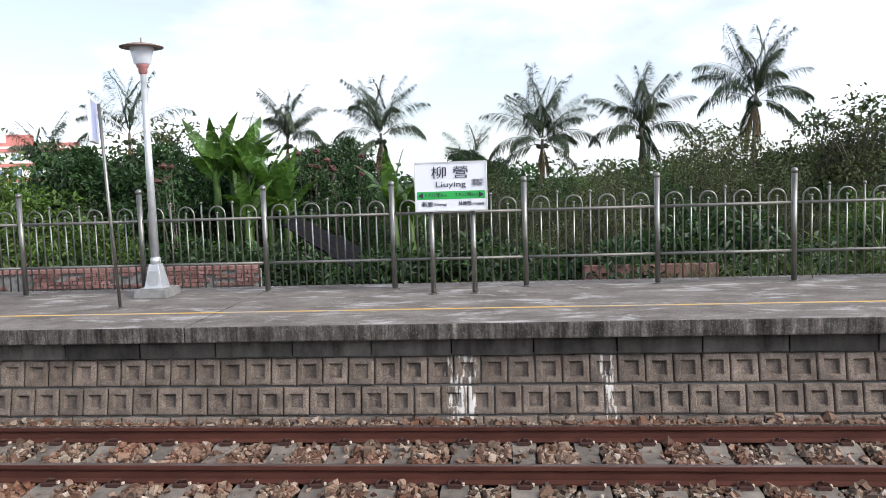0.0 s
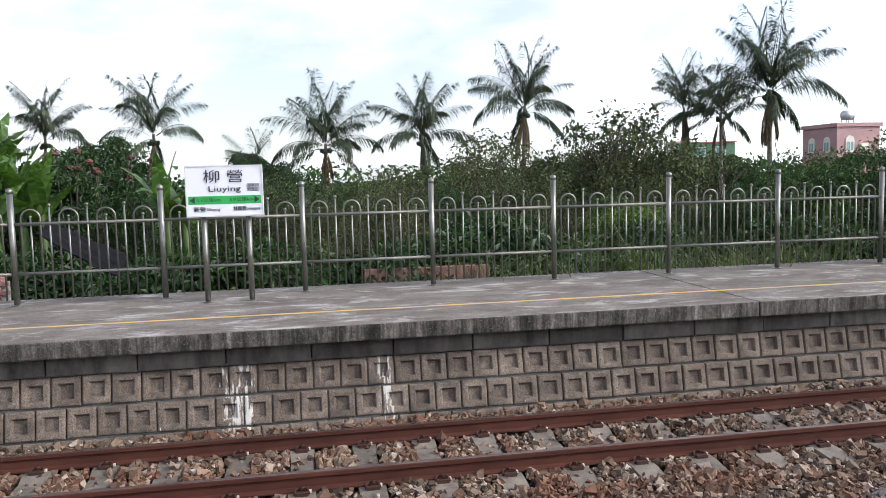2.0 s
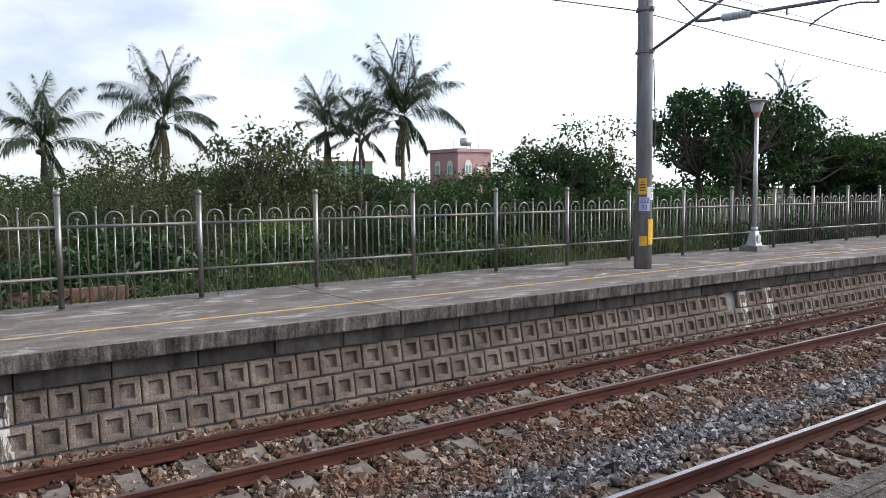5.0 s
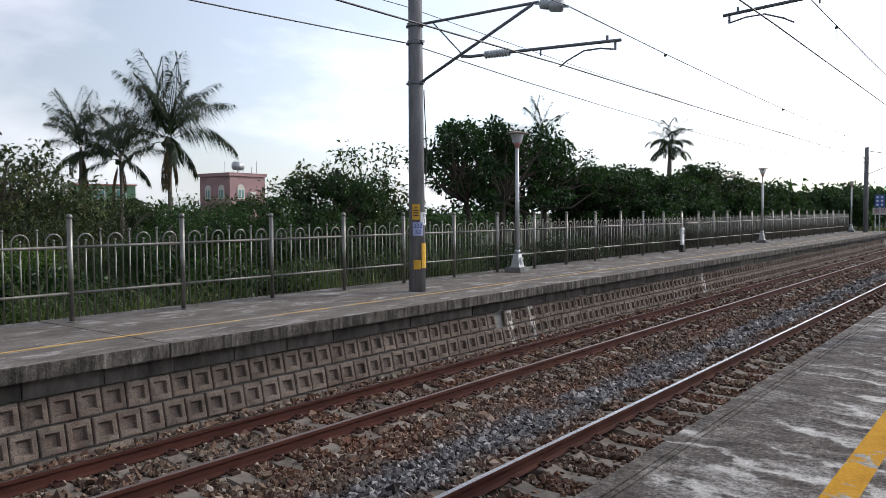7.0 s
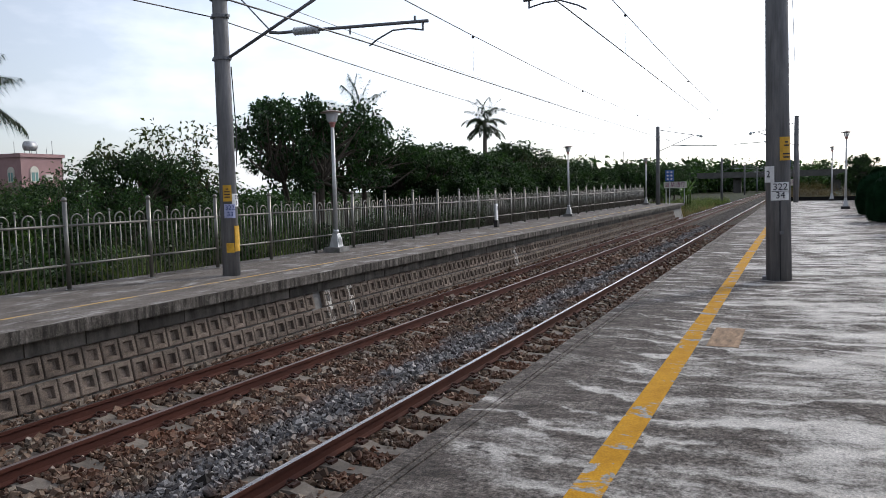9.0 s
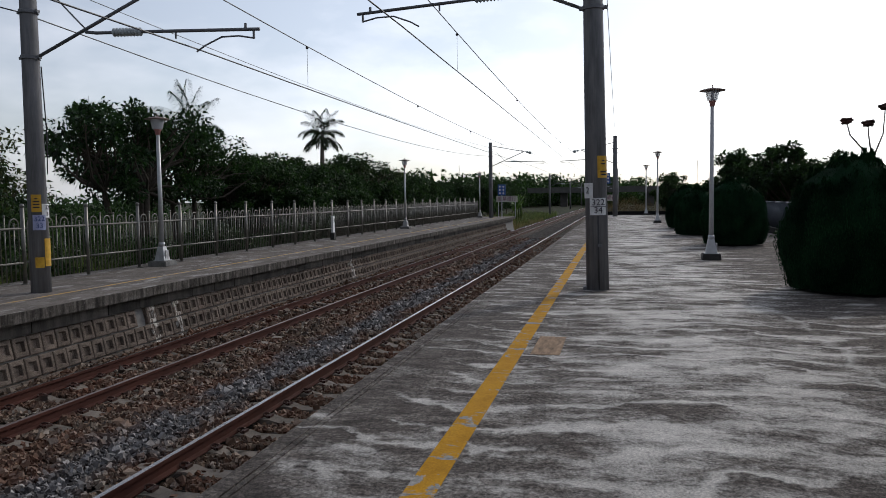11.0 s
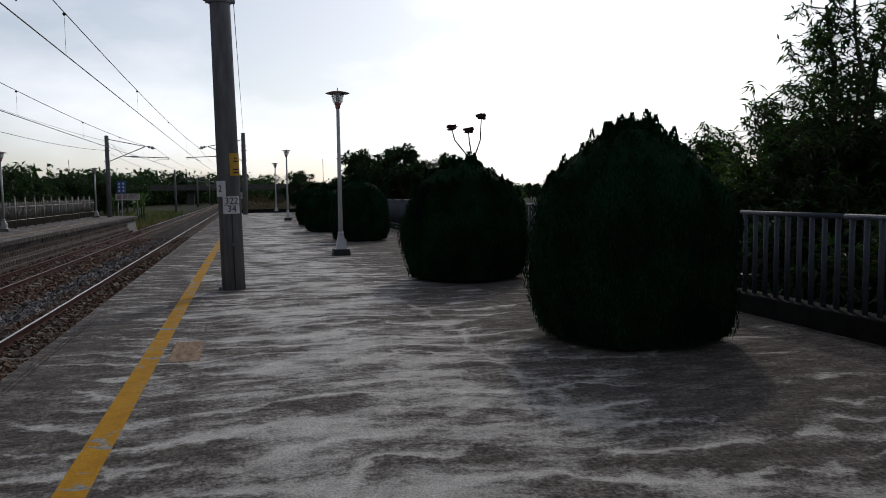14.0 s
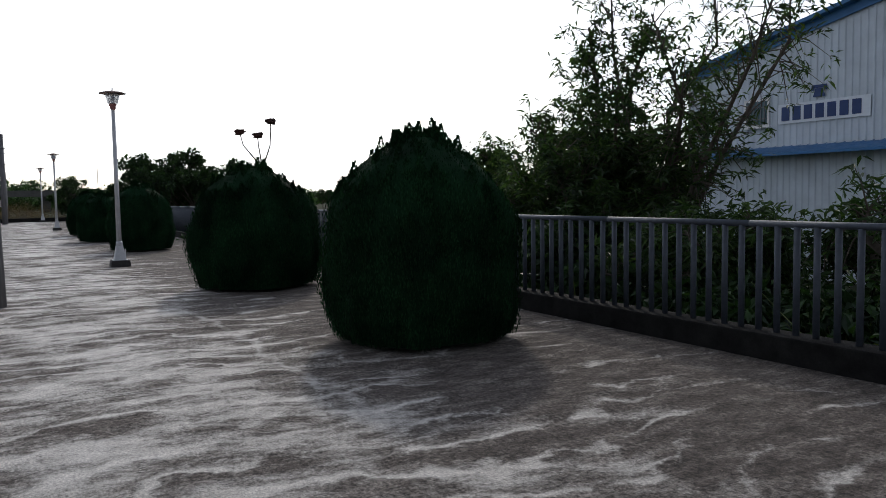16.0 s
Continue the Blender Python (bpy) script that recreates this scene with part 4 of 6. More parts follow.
def catenary_pole(x, y, z, top, s, dz, label, r0=0.19, reach=0.0, far=False):
    """A concrete mast with a bracket over the track; s is the side (+y or -y) on which the track lies."""
    th = thing("overhead_line_mast", (x, y, z), label, "mast", "overhead line masts")
    H = top - z
    mast = part("mast", tube(bm_new(), [(0, 0, 0), (0, 0, H * 0.5), (0, 0, H)], [r0, r0 * 0.9, r0 * 0.80], 20), "pole", th, "", True)
    part("mast_cap", lathe(bm_new(), [(r0 * 0.82, H - 0.02), (r0 * 0.82, H + 0.03), (r0 * 0.5, H + 0.05)], 16), "pole", mast)
    a = r0 * 0.85
    def pt(d, h):
        return (0.0, s * d, h - z + dz)
    stay = part("strut", tube(bm_new(), [pt(a, 4.06), pt(2.62, 5.12)], 0.03, 8), "iron", th, "", True)
    part("top_tube", tube(bm_new(), [pt(a, 5.62), pt(2.62, 5.12)] if far else [pt(a, 5.16), pt(2.75, 5.14)], 0.027, 8), "iron", th, "", True)
    part("hanger", tube(bm_new(), [pt(0.42, 5.16), pt(1.12, 4.46)], 0.014, 6), "iron", stay, "", True)
    arm = part("registration_arm", tube(bm_new(), [pt(1.10 + reach, 4.43), pt(1.30 + reach, 4.40), pt(1.75 + reach, 4.385), pt(4.26 + reach, 4.285)], 0.028, 8), "iron", th, "", True)
    part("steady_arm", tube(bm_new(), [pt(4.16 + reach, 4.15), pt(3.9 + reach, 4.20), pt(3.6 + reach, 4.20), pt(3.3 + reach, 4.08), pt(3.15 + reach, 3.99)], 0.014, 6), "iron", arm, "", True)
    for d, h0, h1, r in ((4.16, 4.30, 4.14, 0.02), (4.02, 4.39, 4.27, 0.022), (2.78, 4.36, 4.22, 0.016)):
        part("arm_clamp", tube(bm_new(), [pt(d + reach, h0), pt(d + reach, h1)], r, 6), "iron", arm)
    ins = bm_new()
    c0, c1 = Vector(pt(1.62 + reach, 4.39)), Vector(pt(2.16 + reach, 4.37))
    pts, rad = [], []
    for i in range(19):
        pts.append(c0.lerp(c1, i / 18))
        rad.append(0.075 if i % 2 else 0.042)
    tube(ins, pts, rad, 12)
    part("insulator", ins, "insul", arm, "ribbed grey porcelain insulator")
    mi = bm_new()
    d0, d1 = Vector(pt(2.66, 5.13)), Vector(pt(3.32, 4.97))
    tube(mi, [d0.lerp(d1, t) for t in (0, .2, .22, .42, .44, .5, .52, .8, .82, 1)], [0.02, 0.02, 0.085, 0.085, 0.03, 0.03, 0.115, 0.105, 0.03, 0.02], 14)
    part("insulator", mi, "insul", th, "grey bell insulator", True)
    for h in (4.06, 5.16, 4.83):
        bands = bm_new()
        lathe(bands, [(r0 * 0.93, h - z + dz - 0.035), (r0 * 0.97, h - z + dz - 0.03), (r0 * 0.97, h - z + dz + 0.03), (r0 * 0.93, h - z + dz + 0.035)], 18)
        box(bands, (0, s * a * 1.1, h - z + dz), (0.07, 0.09, 0.05))
        box(bands, (0, -s * a * 1.15, h - z + dz), (0.06, 0.10, 0.05))
        part("clamp_band", bands, "iron", th)
    return th


def curved_plate(th, name, r, z0, z1, a0, a1, material, label):
    """A thin plate bent round the mast, from angle a0 to a1 in degrees."""
    bm = bm_new()
    n = 8
    rows = []
    for k in range(n + 1):
        t = radians(a0 + (a1 - a0) * k / n)
        rows.append([bm.verts.new((q * math.cos(t), q * math.sin(t), z)) for q, z in ((r, z0), (r, z1), (r - 0.012, z1), (r - 0.012, z0))])
    for a, b in zip(rows, rows[1:]):
        for i in range(4):
            bm.faces.new((a[i], b[i], b[(i + 1) % 4], a[(i + 1) % 4]))
    bmesh.ops.recalc_face_normals(bm, faces=bm.faces)
    return part(name, bm, material, th, label, False)


mastA = catenary_pole(11.6, 9.72, FZ, 5.85, -1, 0.0, "tall grey concrete overhead line mast with number plates", 0.165)
curved_plate(mastA, "warning_plate", 0.178, 1.40, 1.70, 188, 240, "plate_yellow", "yellow warning plate with unreadable small print")
pw = curved_plate(mastA, "number_plate", 0.178, 1.30, 1.54, 243, 302, "plate_white", "small white number plate")
pb = curved_plate(mastA, "number_plate", 0.179, 1.09, 1.35, 192, 260, "plate_blue", "faded blue number plate")
curved_plate(mastA, "yellow_band", 0.1735, 0.46, 0.94, 250, 335, "plate_yellow", "worn yellow painted band")
curved_plate(mastA, "yellow_band", 0.1735, 0.44, 0.62, 195, 244, "plate_yellow", "worn yellow painted band")
for body, ang, z, mat_, sz in (("322", 226, 1.28, "blueink", 0.115), ("33", 226, 1.16, "blueink", 0.115), ("32", 272, 1.475, "ink", 0.10), ("3", 272, 1.365, "ink", 0.10)):
    t = radians(ang)
    writing(body, sz, (0.186 * math.cos(t), 0.186 * math.sin(t), z), (90, 0, ang + 90), mat_, mastA, width=None)
for z in (1.63, 1.58, 1.53, 1.48):
    t = radians(214)
    o = part("print_bar", box(bm_new(), (0, 0, 0), (0.10 if z < 1.6 else 0.05, 0.004, 0.02)), "ink", mastA)
    o.matrix_basis = pose(0.181 * math.cos(t), 0.181 * math.sin(t), z, 0, 0, 214 + 90)
cable = part("cable", tube(bm_new(), [(0.10, -0.12, 3.9), (0.12, -0.135, 3.2), (0.155, -0.13, 2.7), (0.15, -0.11, 2.2), (0.15, -0.11, 2.05)], 0.012, 6), "wire", mastA, "", True)

mastN = catenary_pole(13.2, 0.23, 0.0, 6.15, 1, 0.58, "tall grey concrete mast on the near platform with number plates", 0.19, -0.2)
curved_plate(mastN, "warning_plate", 0.192, 1.86, 2.22, 190, 250, "plate_yellow", "yellow warning plate with unreadable small print")
curved_plate(mastN, "number_plate", 0.194, 1.25, 1.53, 148, 232, "plate_white", "white plate with black mast number")
curved_plate(mastN, "number_plate", 0.194, 1.53, 1.78, 102, 165, "plate_white", "white plate with black mast number")
for body, ang, z, sz in (("322", 190, 1.455, 0.145), ("34", 190, 1.325, 0.145), ("2", 138, 1.655, 0.15)):
    t = radians(ang)
    writing(body, sz, (0.203 * math.cos(t), 0.203 * math.sin(t), z), (90, 0, ang + 90), "ink", mastN)
o = part("print_bar", box(bm_new(), (0, 0, 0), (0.25, 0.004, 0.008)), "ink", mastN)
o.matrix_basis = pose(0.203 * math.cos(radians(190)), 0.203 * math.sin(radians(190)), 1.39, 0, 0, 280)
for z, w in ((2.14, 0.05), (2.09, 0.08), (1.96, 0.12), (1.91, 0.11)):
    t = radians(220)
    o = part("print_bar", box(bm_new(), (0, 0, 0), (w, 0.004, 0.022)), "ink", mastN)
    o.matrix_basis = pose(0.196 * math.cos(t), 0.196 * math.sin(t), z, 0, 0, 220 + 90)
mastN.matrix_basis = pose(13.2, 0.23, 0.0, -0.9, 0, 0)
part("base_plate", box(bm_new(), (0.0, 0.17, 0.03), (0.14, 0.14, 0.06), 0.01), "iron", mastN)
part("cable_pipe", tube(bm_new(), [(-0.185, -0.03, 0.02), (-0.186, -0.03, 0.6), (-0.18, -0.03, 1.24)], 0.012, 6), "wire", mastN, "", True)
part("switch", box(bm_new(), (-0.19, -0.05, 0.75), (0.05, 0.06, 0.05), 0.005), "iron", mastN)

mastB = catenary_pole(60.4, 9.72, FZ, 5.85, -1, 0.0, "distant grey concrete mast at the platform end", 0.17, 0.0, True)
mastN2 = catenary_pole(62.0, 0.2, 0.0, 6.2, 1, 0.1, "distant grey concrete mast beside the platform end", 0.19, 0.0, True)
for x, y, s in ((112.0, 9.6, -1), (160.0, 9.6, -1), (208.0, 9.6, -1), (256.0, 9.6, -1), (111.0, 0.2, 1), (160.0, 0.2, 1), (208.0, 0.2, 1)):
    src = mastB if s < 0 else mastN2
    copy_thing(src, pose(x, y, -1.3 + 0.4))


def wire(name, pts, r, label):
    tagged(part(name, tube(bm_new(), pts, r, 5), "wire"), label, "wire", "overhead wires")


def span(x0, x1, y, za, zb, sag, n=12):
    return [(x0 + (x1 - x0) * i / n, y, za + (zb - za) * i / n - sag * 4 * (i / n) * (1 - i / n)) for i in range(n + 1)]


def line(name, xs, y, zs, sag, r, label):
    pts = []
    for a, b, za, zb in zip(xs, xs[1:], zs, zs[1:]):
        pts += span(a, b, y, za, zb, sag)[(1 if pts else 0):]
    wire(name, pts, r, label)


xsA, xsN = [-37.4, 11.6, 60.4, 112, 160, 256], [-36, 13.2, 62.0, 111, 160, 208]
line("contact_wire", xsA, 6.53, [4.02] * 6, 0.08, 0.013, "dark contact wire over the far track")
line("messenger_wire", xsA, 6.45, [5.0] * 6, 0.40, 0.011, "dark messenger wire over the far track")
line("contact_wire", xsN, 3.55, [4.54, 4.54, 4.12, 4.1, 4.1, 4.1], 0.0, 0.013, "dark contact wire over the near track")
line("messenger_wire", xsN, 3.5, [5.45, 5.45, 5.15, 5.1, 5.1, 5.1], 0.28, 0.011, "dark messenger wire over the near track")
line("feeder_wire", xsA, 9.93, [4.85] * 6, 0.55, 0.012, "dark feeder wire along the masts")
line("feeder_wire", xsA, 9.93, [5.55] * 6, 0.3, 0.008, "dark feeder wire along the masts")
line("feeder_wire", xsN, 0.14, [5.9, 5.9, 5.6, 5.6, 5.6, 5.6], 0.3, 0.008, "dark feeder wire along the near masts")
for y, x0, z0, z1, fall, sag, first, step in ((6.5, 11.6, 3.98, 5.0, 0.0, 0.40, 16.05, 9.5), (3.53, 13.2, 4.54, 5.45, 0.36, 0.28, 17.8, 10.8)):
    for i in range(5):
        xx = first + step * i
        f = (xx - x0) / 48.8
        if f > 1:
            continue
        top = z1 - sag * 4 * f * (1 - f) - (0.30 if fall else 0) * f
        low = z0 - fall * f
        dr = tube(bm_new(), [(xx, y, low), (xx, y, top)], 0.004, 4)
        ball(dr, (xx, y, top), 0.035, 8, 5)
        tagged(part("dropper", dr, "wire"), "thin dropper wire with a dark clamp", "wire", "overhead wires")


def marker_box():
    th = thing("marker_post", (28.5, 10.75, FZ), "short white marker post with a black foot", "marker")
    part("foot", box(bm_new(), (0, 0, 0.14), (0.22, 0.16, 0.28), 0.01), "lampbase_dark", th)
    part("panel", box(bm_new(), (0, 0, 0.60), (0.20, 0.08, 0.64), 0.008), "plate_white", th)
    writing("8", 0.22, (-0.03, -0.045, 0.74), (90, 0, -40), "ink", th)


marker_box()


def warning_board(x, y, z, body):
    th = thing("warning_board", (x, y, z), "white notice board with violet letters at the platform end", "sign", "notice boards")
    for dx in (-0.7, 0.7):
        part("post", tube(bm_new(), [(0, dx, 0), (0, dx, 1.2)], 0.035, 8), "galv", th)
    part("board", box(bm_new(), (0, 0, 1.45), (0.05, 1.75, 0.50), 0.01), "cream", th)
    writing(body, 0.4, (-0.03, 0, 1.45), (90, 0, -90), "redink", th, width=1.5)


warning_board(63.5, 8.9, FZ, "嚴禁通行")
warning_board(66.4, 0.9, 0.0, "嚴禁通行")


def blue_board(x, y, z, h):
    th = thing("signal_board", (x, y, z), "small blue board with six white dots on a post", "sign", "signal boards")
    part("post", tube(bm_new(), [(0, 0, 0), (0, 0, h)], 0.04, 8), "galv", th)
    part("board", box(bm_new(), (0, 0, h + 0.42), (0.04, 0.62, 0.86), 0.01), "signblue", th)
    for i in range(3):
        for s in (-1, 1):
            b = part("dot", tube(bm_new(), [(-0.03, s * 0.14, h + 0.16 + 0.26 * i), (-0.018, s * 0.14, h + 0.16 + 0.26 * i)], 0.075, 10), "plate_white", th)


blue_board(61.3, 9.0, FZ, 1.75)
blue_board(64.0, 0.9, 0.0, 2.6)

# Near railing
def railing_panel():
    th = thing("railing_panel", (0, -6.18, 0.24), "blue-grey painted steel railing on a dark kerb", "railing", "panels of the platform railing")
    part("top_rail", tube(bm_new(), [(-0.002, 0, 1.0), (2.002, 0, 1.0)], 0.032, 10), "railpaint", th, "", True)
    first = None
    for i in range(10):
        x = 0.1 + 0.2 * i
        if first is None:
            first = part("baluster", tube(bm_new(), [(0, 0, 0), (0, 0, 0.98)], 0.030, 10), "railpaint", th, "", True)
            first.location.x = x
        else:
            o = new("baluster", first.data)
            o.parent = th
            o.location.x = x
    return th


rp = railing_panel()
rp.matrix_basis = pose(-3.0, -6.18, 0.24)
for i in range(1, 35):
    copy_thing(rp, pose(-3.0 + 2.0 * i, -6.18, 0.24))

# Buildings ---------------------------------------------------------------
def far_window(th, c, w, h, rz, arch=False, frame="cream", glass="tealglass"):
    holder = part("window", box(bm_new(), (0, 0, 0), (w + 0.24, 0.12, h + 0.24), 0.0), frame, th)
    holder.matrix_basis = pose(*c, 0, 0, rz)
    part("pane", box(bm_new(), (0, -0.05, 0), (w, 0.06, h)), glass, holder)
    part("mullion", box(bm_new(), (0, -0.085, 0), (0.06, 0.03, h)), frame, holder)
    if arch:
        b = bm_new()
        r = w / 2 + 0.12
        vs = [(r * math.cos(math.pi * i / 10), r * math.sin(math.pi * i / 10)) for i in range(11)]
        front = [b.verts.new((x, -0.06, h / 2 + 0.1 + z)) for x, z in vs]
        back = [b.verts.new((x, 0.06, h / 2 + 0.1 + z)) for x, z in vs]
        b.faces.new(front[::-1]); b.faces.new(back)
        for i in range(10):
            b.faces.new((front[i], front[i + 1], back[i + 1], back[i]))
        b.faces.new((front[10], front[0], back[0], back[10]))
        part("arch", b, frame, holder)


def pink_house():
    th = thing("pink_house", (46.9, 61.9, -1.3), "flat-roofed pink rendered house behind the trees", "house", "", "", 3.0)
    W, D, H = 4.3, 4.3, 6.5
    part("wall", box(bm_new(), (0, 0, H / 2), (W, D, H)), "pinkwall", th)
    pr = bm_new()
    for c, s in (((0, -D / 2 - 0.02, H + 0.12), (W + 0.3, 0.26, 0.32)), ((0, D / 2 + 0.02, H + 0.12), (W + 0.3, 0.26, 0.32)), ((-W / 2 - 0.02, 0, H + 0.12), (0.26, D - 0.24, 0.32)), ((W / 2 + 0.02, 0, H + 0.12), (0.26, D - 0.24, 0.32))):
        box(pr, c, s)
    part("parapet", pr, "pinkwall", th)
    part("roof", box(bm_new(), (0, 0, H + 0.03), (W - 0.3, D - 0.3, 0.05)), "farbridge", th)
    far_window(th, (-0.9, -D / 2 - 0.03, H - 1.7), 0.62, 0.75, 0, True)
    for y in (-1.0, 0.9):
        far_window(th, (-W / 2 - 0.03, y, H - 1.7), 0.5, 0.75, -90, True)
    part("cooling_unit", box(bm_new(), (0.35, -D / 2 - 0.2, H - 1.75), (0.7, 0.35, 0.5), 0.02), "cream", th, "grey air-cooling unit")
    tank = part("water_tank", tube(bm_new(), [(-0.6, -1.0, H + 1.0), (0.3, -1.0, H + 1.0)], 0.42, 12), "galv", th, "shiny steel roof tank", True)
    st = bm_new()
    for dx in (-0.5, 0.2):
        for dy in (-1.3, -0.7):
            tube(st, [(dx, dy, H), (dx, dy, H + 0.7)], 0.03, 5)
    part("tank_stand", st, "iron", tank)
    an = bm_new()
    for x, y, h in ((-1.9, -1.2, 1.3), (1.7, -1.5, 1.5), (0.9, -1.7, 0.9)):
        tube(an, [(x, y, H), (x, y, H + h)], 0.02, 4)
    part("antenna", an, "iron", th)


pink_house()


def green_house():
    th = thing("green_house", (42.5, 78.0, -1.3), "low green and cream rendered house with a flat roof", "house", "", "", -22.0)
    part("wall", box(bm_new(), (0.0, 0, 2.95), (5.6, 7, 5.9)), "greenwall", th)
    part("upper_wall", box(bm_new(), (-2.6, 0.2, 3.1), (2.2, 6.4, 6.2)), "cream", th)
    part("roof", box(bm_new(), (0.0, 0, 5.96), (5.9, 7.3, 0.14)), "redbrickfar", th)
    part("awning", box(bm_new(), (0.3, -3.7, 4.3), (3.0, 0.6, 0.1)), "farbridge", th)
    for x in (-0.6, 1.4):
        far_window(th, (x, -3.53, 5.0), 0.8, 0.8, 0)


green_house()


def apartment_block():
    th = thing("apartment_building", (-61.5, 95.0, -1.3), "white apartment building with red tiled bands far away", "building", "", "", 30.0)
    part("wall", box(bm_new(), (0, 0, 4.4), (11, 8, 8.8)), "cream", th)
    for z in (2.9, 4.7, 6.5, 8.3):
        part("band", box(bm_new(), (0, -4.05, z), (11.1, 0.25, 0.42)), "redbrickfar", th)
    part("roof", box(bm_new(), (0.6, 0, 9.0), (9.0, 7.5, 0.5)), "redbrickfar", th)
    part("stair_tower", box(bm_new(), (-1.8, 0, 9.7), (3.0, 3.0, 1.4)), "redbrickfar", th)
    for z in (3.8, 5.6, 7.4):
        for x in (-4.2, -2.1, 0.0, 2.1, 4.2):
            far_window(th, (x, -4.05, z), 1.0, 0.8, 0, False, "white", "winglass")


apartment_block()


def shed():
    """Steel-clad shed with ribbed wall, sloping roof line, a barred window and a narrow canopy."""
    th = thing("steel_shed", (0, -22.0, -1.3), "pale blue ribbed steel shed with dark blue trim", "shed")
    xe, ze, slope = 20.5, 7.0, 0.198
    xr = 2.0
    # ribbed wall, cut under the roof slope
    bm = bm_new()
    prof, x = [], xe
    while x > xr:
        prof += [(x, 0.0), (x - 0.14, 0.0), (x - 0.165, 0.035), (x - 0.205, 0.035)]
        x -= 0.23
    lo = [bm.verts.new((px, py, 0)) for px, py in prof]
    hi = [bm.verts.new((px, py, ze + slope * (xe - px))) for px, py in prof]
    for i in range(len(prof) - 1):
        bm.faces.new((lo[i], hi[i], hi[i + 1], lo[i + 1]))
    bmesh.ops.recalc_face_normals(bm, faces=bm.faces)
    part("wall", bm, "shedwall", th)
    side = box(bm_new(), (xe - 0.06, -6.06, ze / 2), (0.12, 12, ze))
    part("side_wall", side, "shedwall", th)
    rf = bm_new()
    a = [rf.verts.new(p) for p in ((xe + 0.35, 0.35, ze - 0.04), (xr, 0.35, ze + slope * (xe - xr) + 0.03), (xr, -12, ze + slope * (xe - xr) + 0.03), (xe + 0.35, -12, ze - 0.04))]
    b = [rf.verts.new(v.co + Vector((0, 0, 0.12))) for v in a]
    rf.faces.new(a[::-1]); rf.faces.new(b)
    for i in range(4):
        rf.faces.new((a[i], a[(i + 1) % 4], b[(i + 1) % 4], b[i]))
    bmesh.ops.recalc_face_normals(rf, faces=rf.faces)
    part("roof", rf, "shedtrim", th)
    tr = bm_new()
    v = [tr.verts.new(p) for p in ((xe + 0.1, 0.10, ze - 0.30), (xr, 0.10, ze + slope * (xe - xr) - 0.24), (xr, 0.10, ze + slope * (xe - xr) + 0.1), (xe + 0.1, 0.10, ze + 0.04))]
    w = [tr.verts.new(q.co + Vector((0, -0.06, 0))) for q in v]
    tr.faces.new(v); tr.faces.new(w[::-1])
    for i in range(4):
        tr.faces.new((v[i], w[i], w[(i + 1) % 4], v[(i + 1) % 4]))
    bmesh.ops.recalc_face_normals(tr, faces=tr.faces)
    part("verge_trim", tr, "shedtrim", th, "dark blue verge flashing")
    part("corner_trim", box(bm_new(), (xe, 0.05, ze / 2 - 0.2), (0.16, 0.1, ze - 0.4)), "shedwall", th)
    # canopy
    cb = bm_new()
    n = 60
    for i in range(n):
        xa = 19.9 - i * 0.3
        q = [cb.verts.new(p) for p in ((xa, 0.06, 4.22), (xa - 0.3, 0.06, 4.22), (xa - 0.3, 0.75, 3.98), (xa, 0.75, 3.98))]
        cb.faces.new(q)
        m1 = [cb.verts.new(p) for p in ((xa - 0.02, 0.06, 4.25), (xa - 0.08, 0.06, 4.25), (xa - 0.08, 0.78, 4.01), (xa - 0.02, 0.78, 4.01))]
        cb.faces.new(m1)
    box(cb, (10.95, 0.74, 3.95), (17.9, 0.03, 0.08))
    part("canopy", cb, "shedtrim", th, "narrow blue ribbed canopy")
    wx, wz = 17.6, 5.37
    wf = part("window", box(bm_new(), (wx, 0.05, wz), (0.98, 0.10, 0.92)), "frame_alu", th)
    part("pane", box(bm_new(), (wx, 0.09, wz), (0.82, 0.04, 0.76)), "winglass", wf)
    for i in range(6):
        part("bar", box(bm_new(), (wx - 0.34 + i * 0.136, 0.135, wz), (0.025, 0.02, 0.8)), "iron", wf)
    for dz in (-0.2, 0.18):
        part("bar", box(bm_new(), (wx, 0.15, wz + dz), (0.84, 0.012, 0.03)), "iron", wf)
    part("sill", box(bm_new(), (wx, 0.12, wz - 0.48), (1.1, 0.14, 0.05)), "frame_alu", wf)
    # the telephone number stands as plain bars on a pale panel, the handset as a plain shape
    pn = part("number_panel", box(bm_new(), (15.25, 0.045, 5.25), (3.1, 0.02, 0.62)), "plate_shed", th, "pale painted panel behind the number")
    for i in range(7):
        part("number_bar", box(bm_new(), (16.52 - i * 0.40, 0.062, 5.25), (0.28, 0.02, 0.44), 0.0), "shedink", pn, "plain navy bar")
    ph = bm_new()
    box(ph, (15.35, 0.06, 5.80), (0.40, 0.02, 0.26), 0, 0, 0.6)
    box(ph, (15.35, 0.06, 5.99), (0.50, 0.02, 0.09))
    box(ph, (15.56, 0.06, 5.92), (0.10, 0.02, 0.10))
    box(ph, (15.14, 0.06, 5.92), (0.10, 0.02, 0.10))
    part("phone_mark", ph, "shedink", pn, "plain navy telephone shape")


shed()


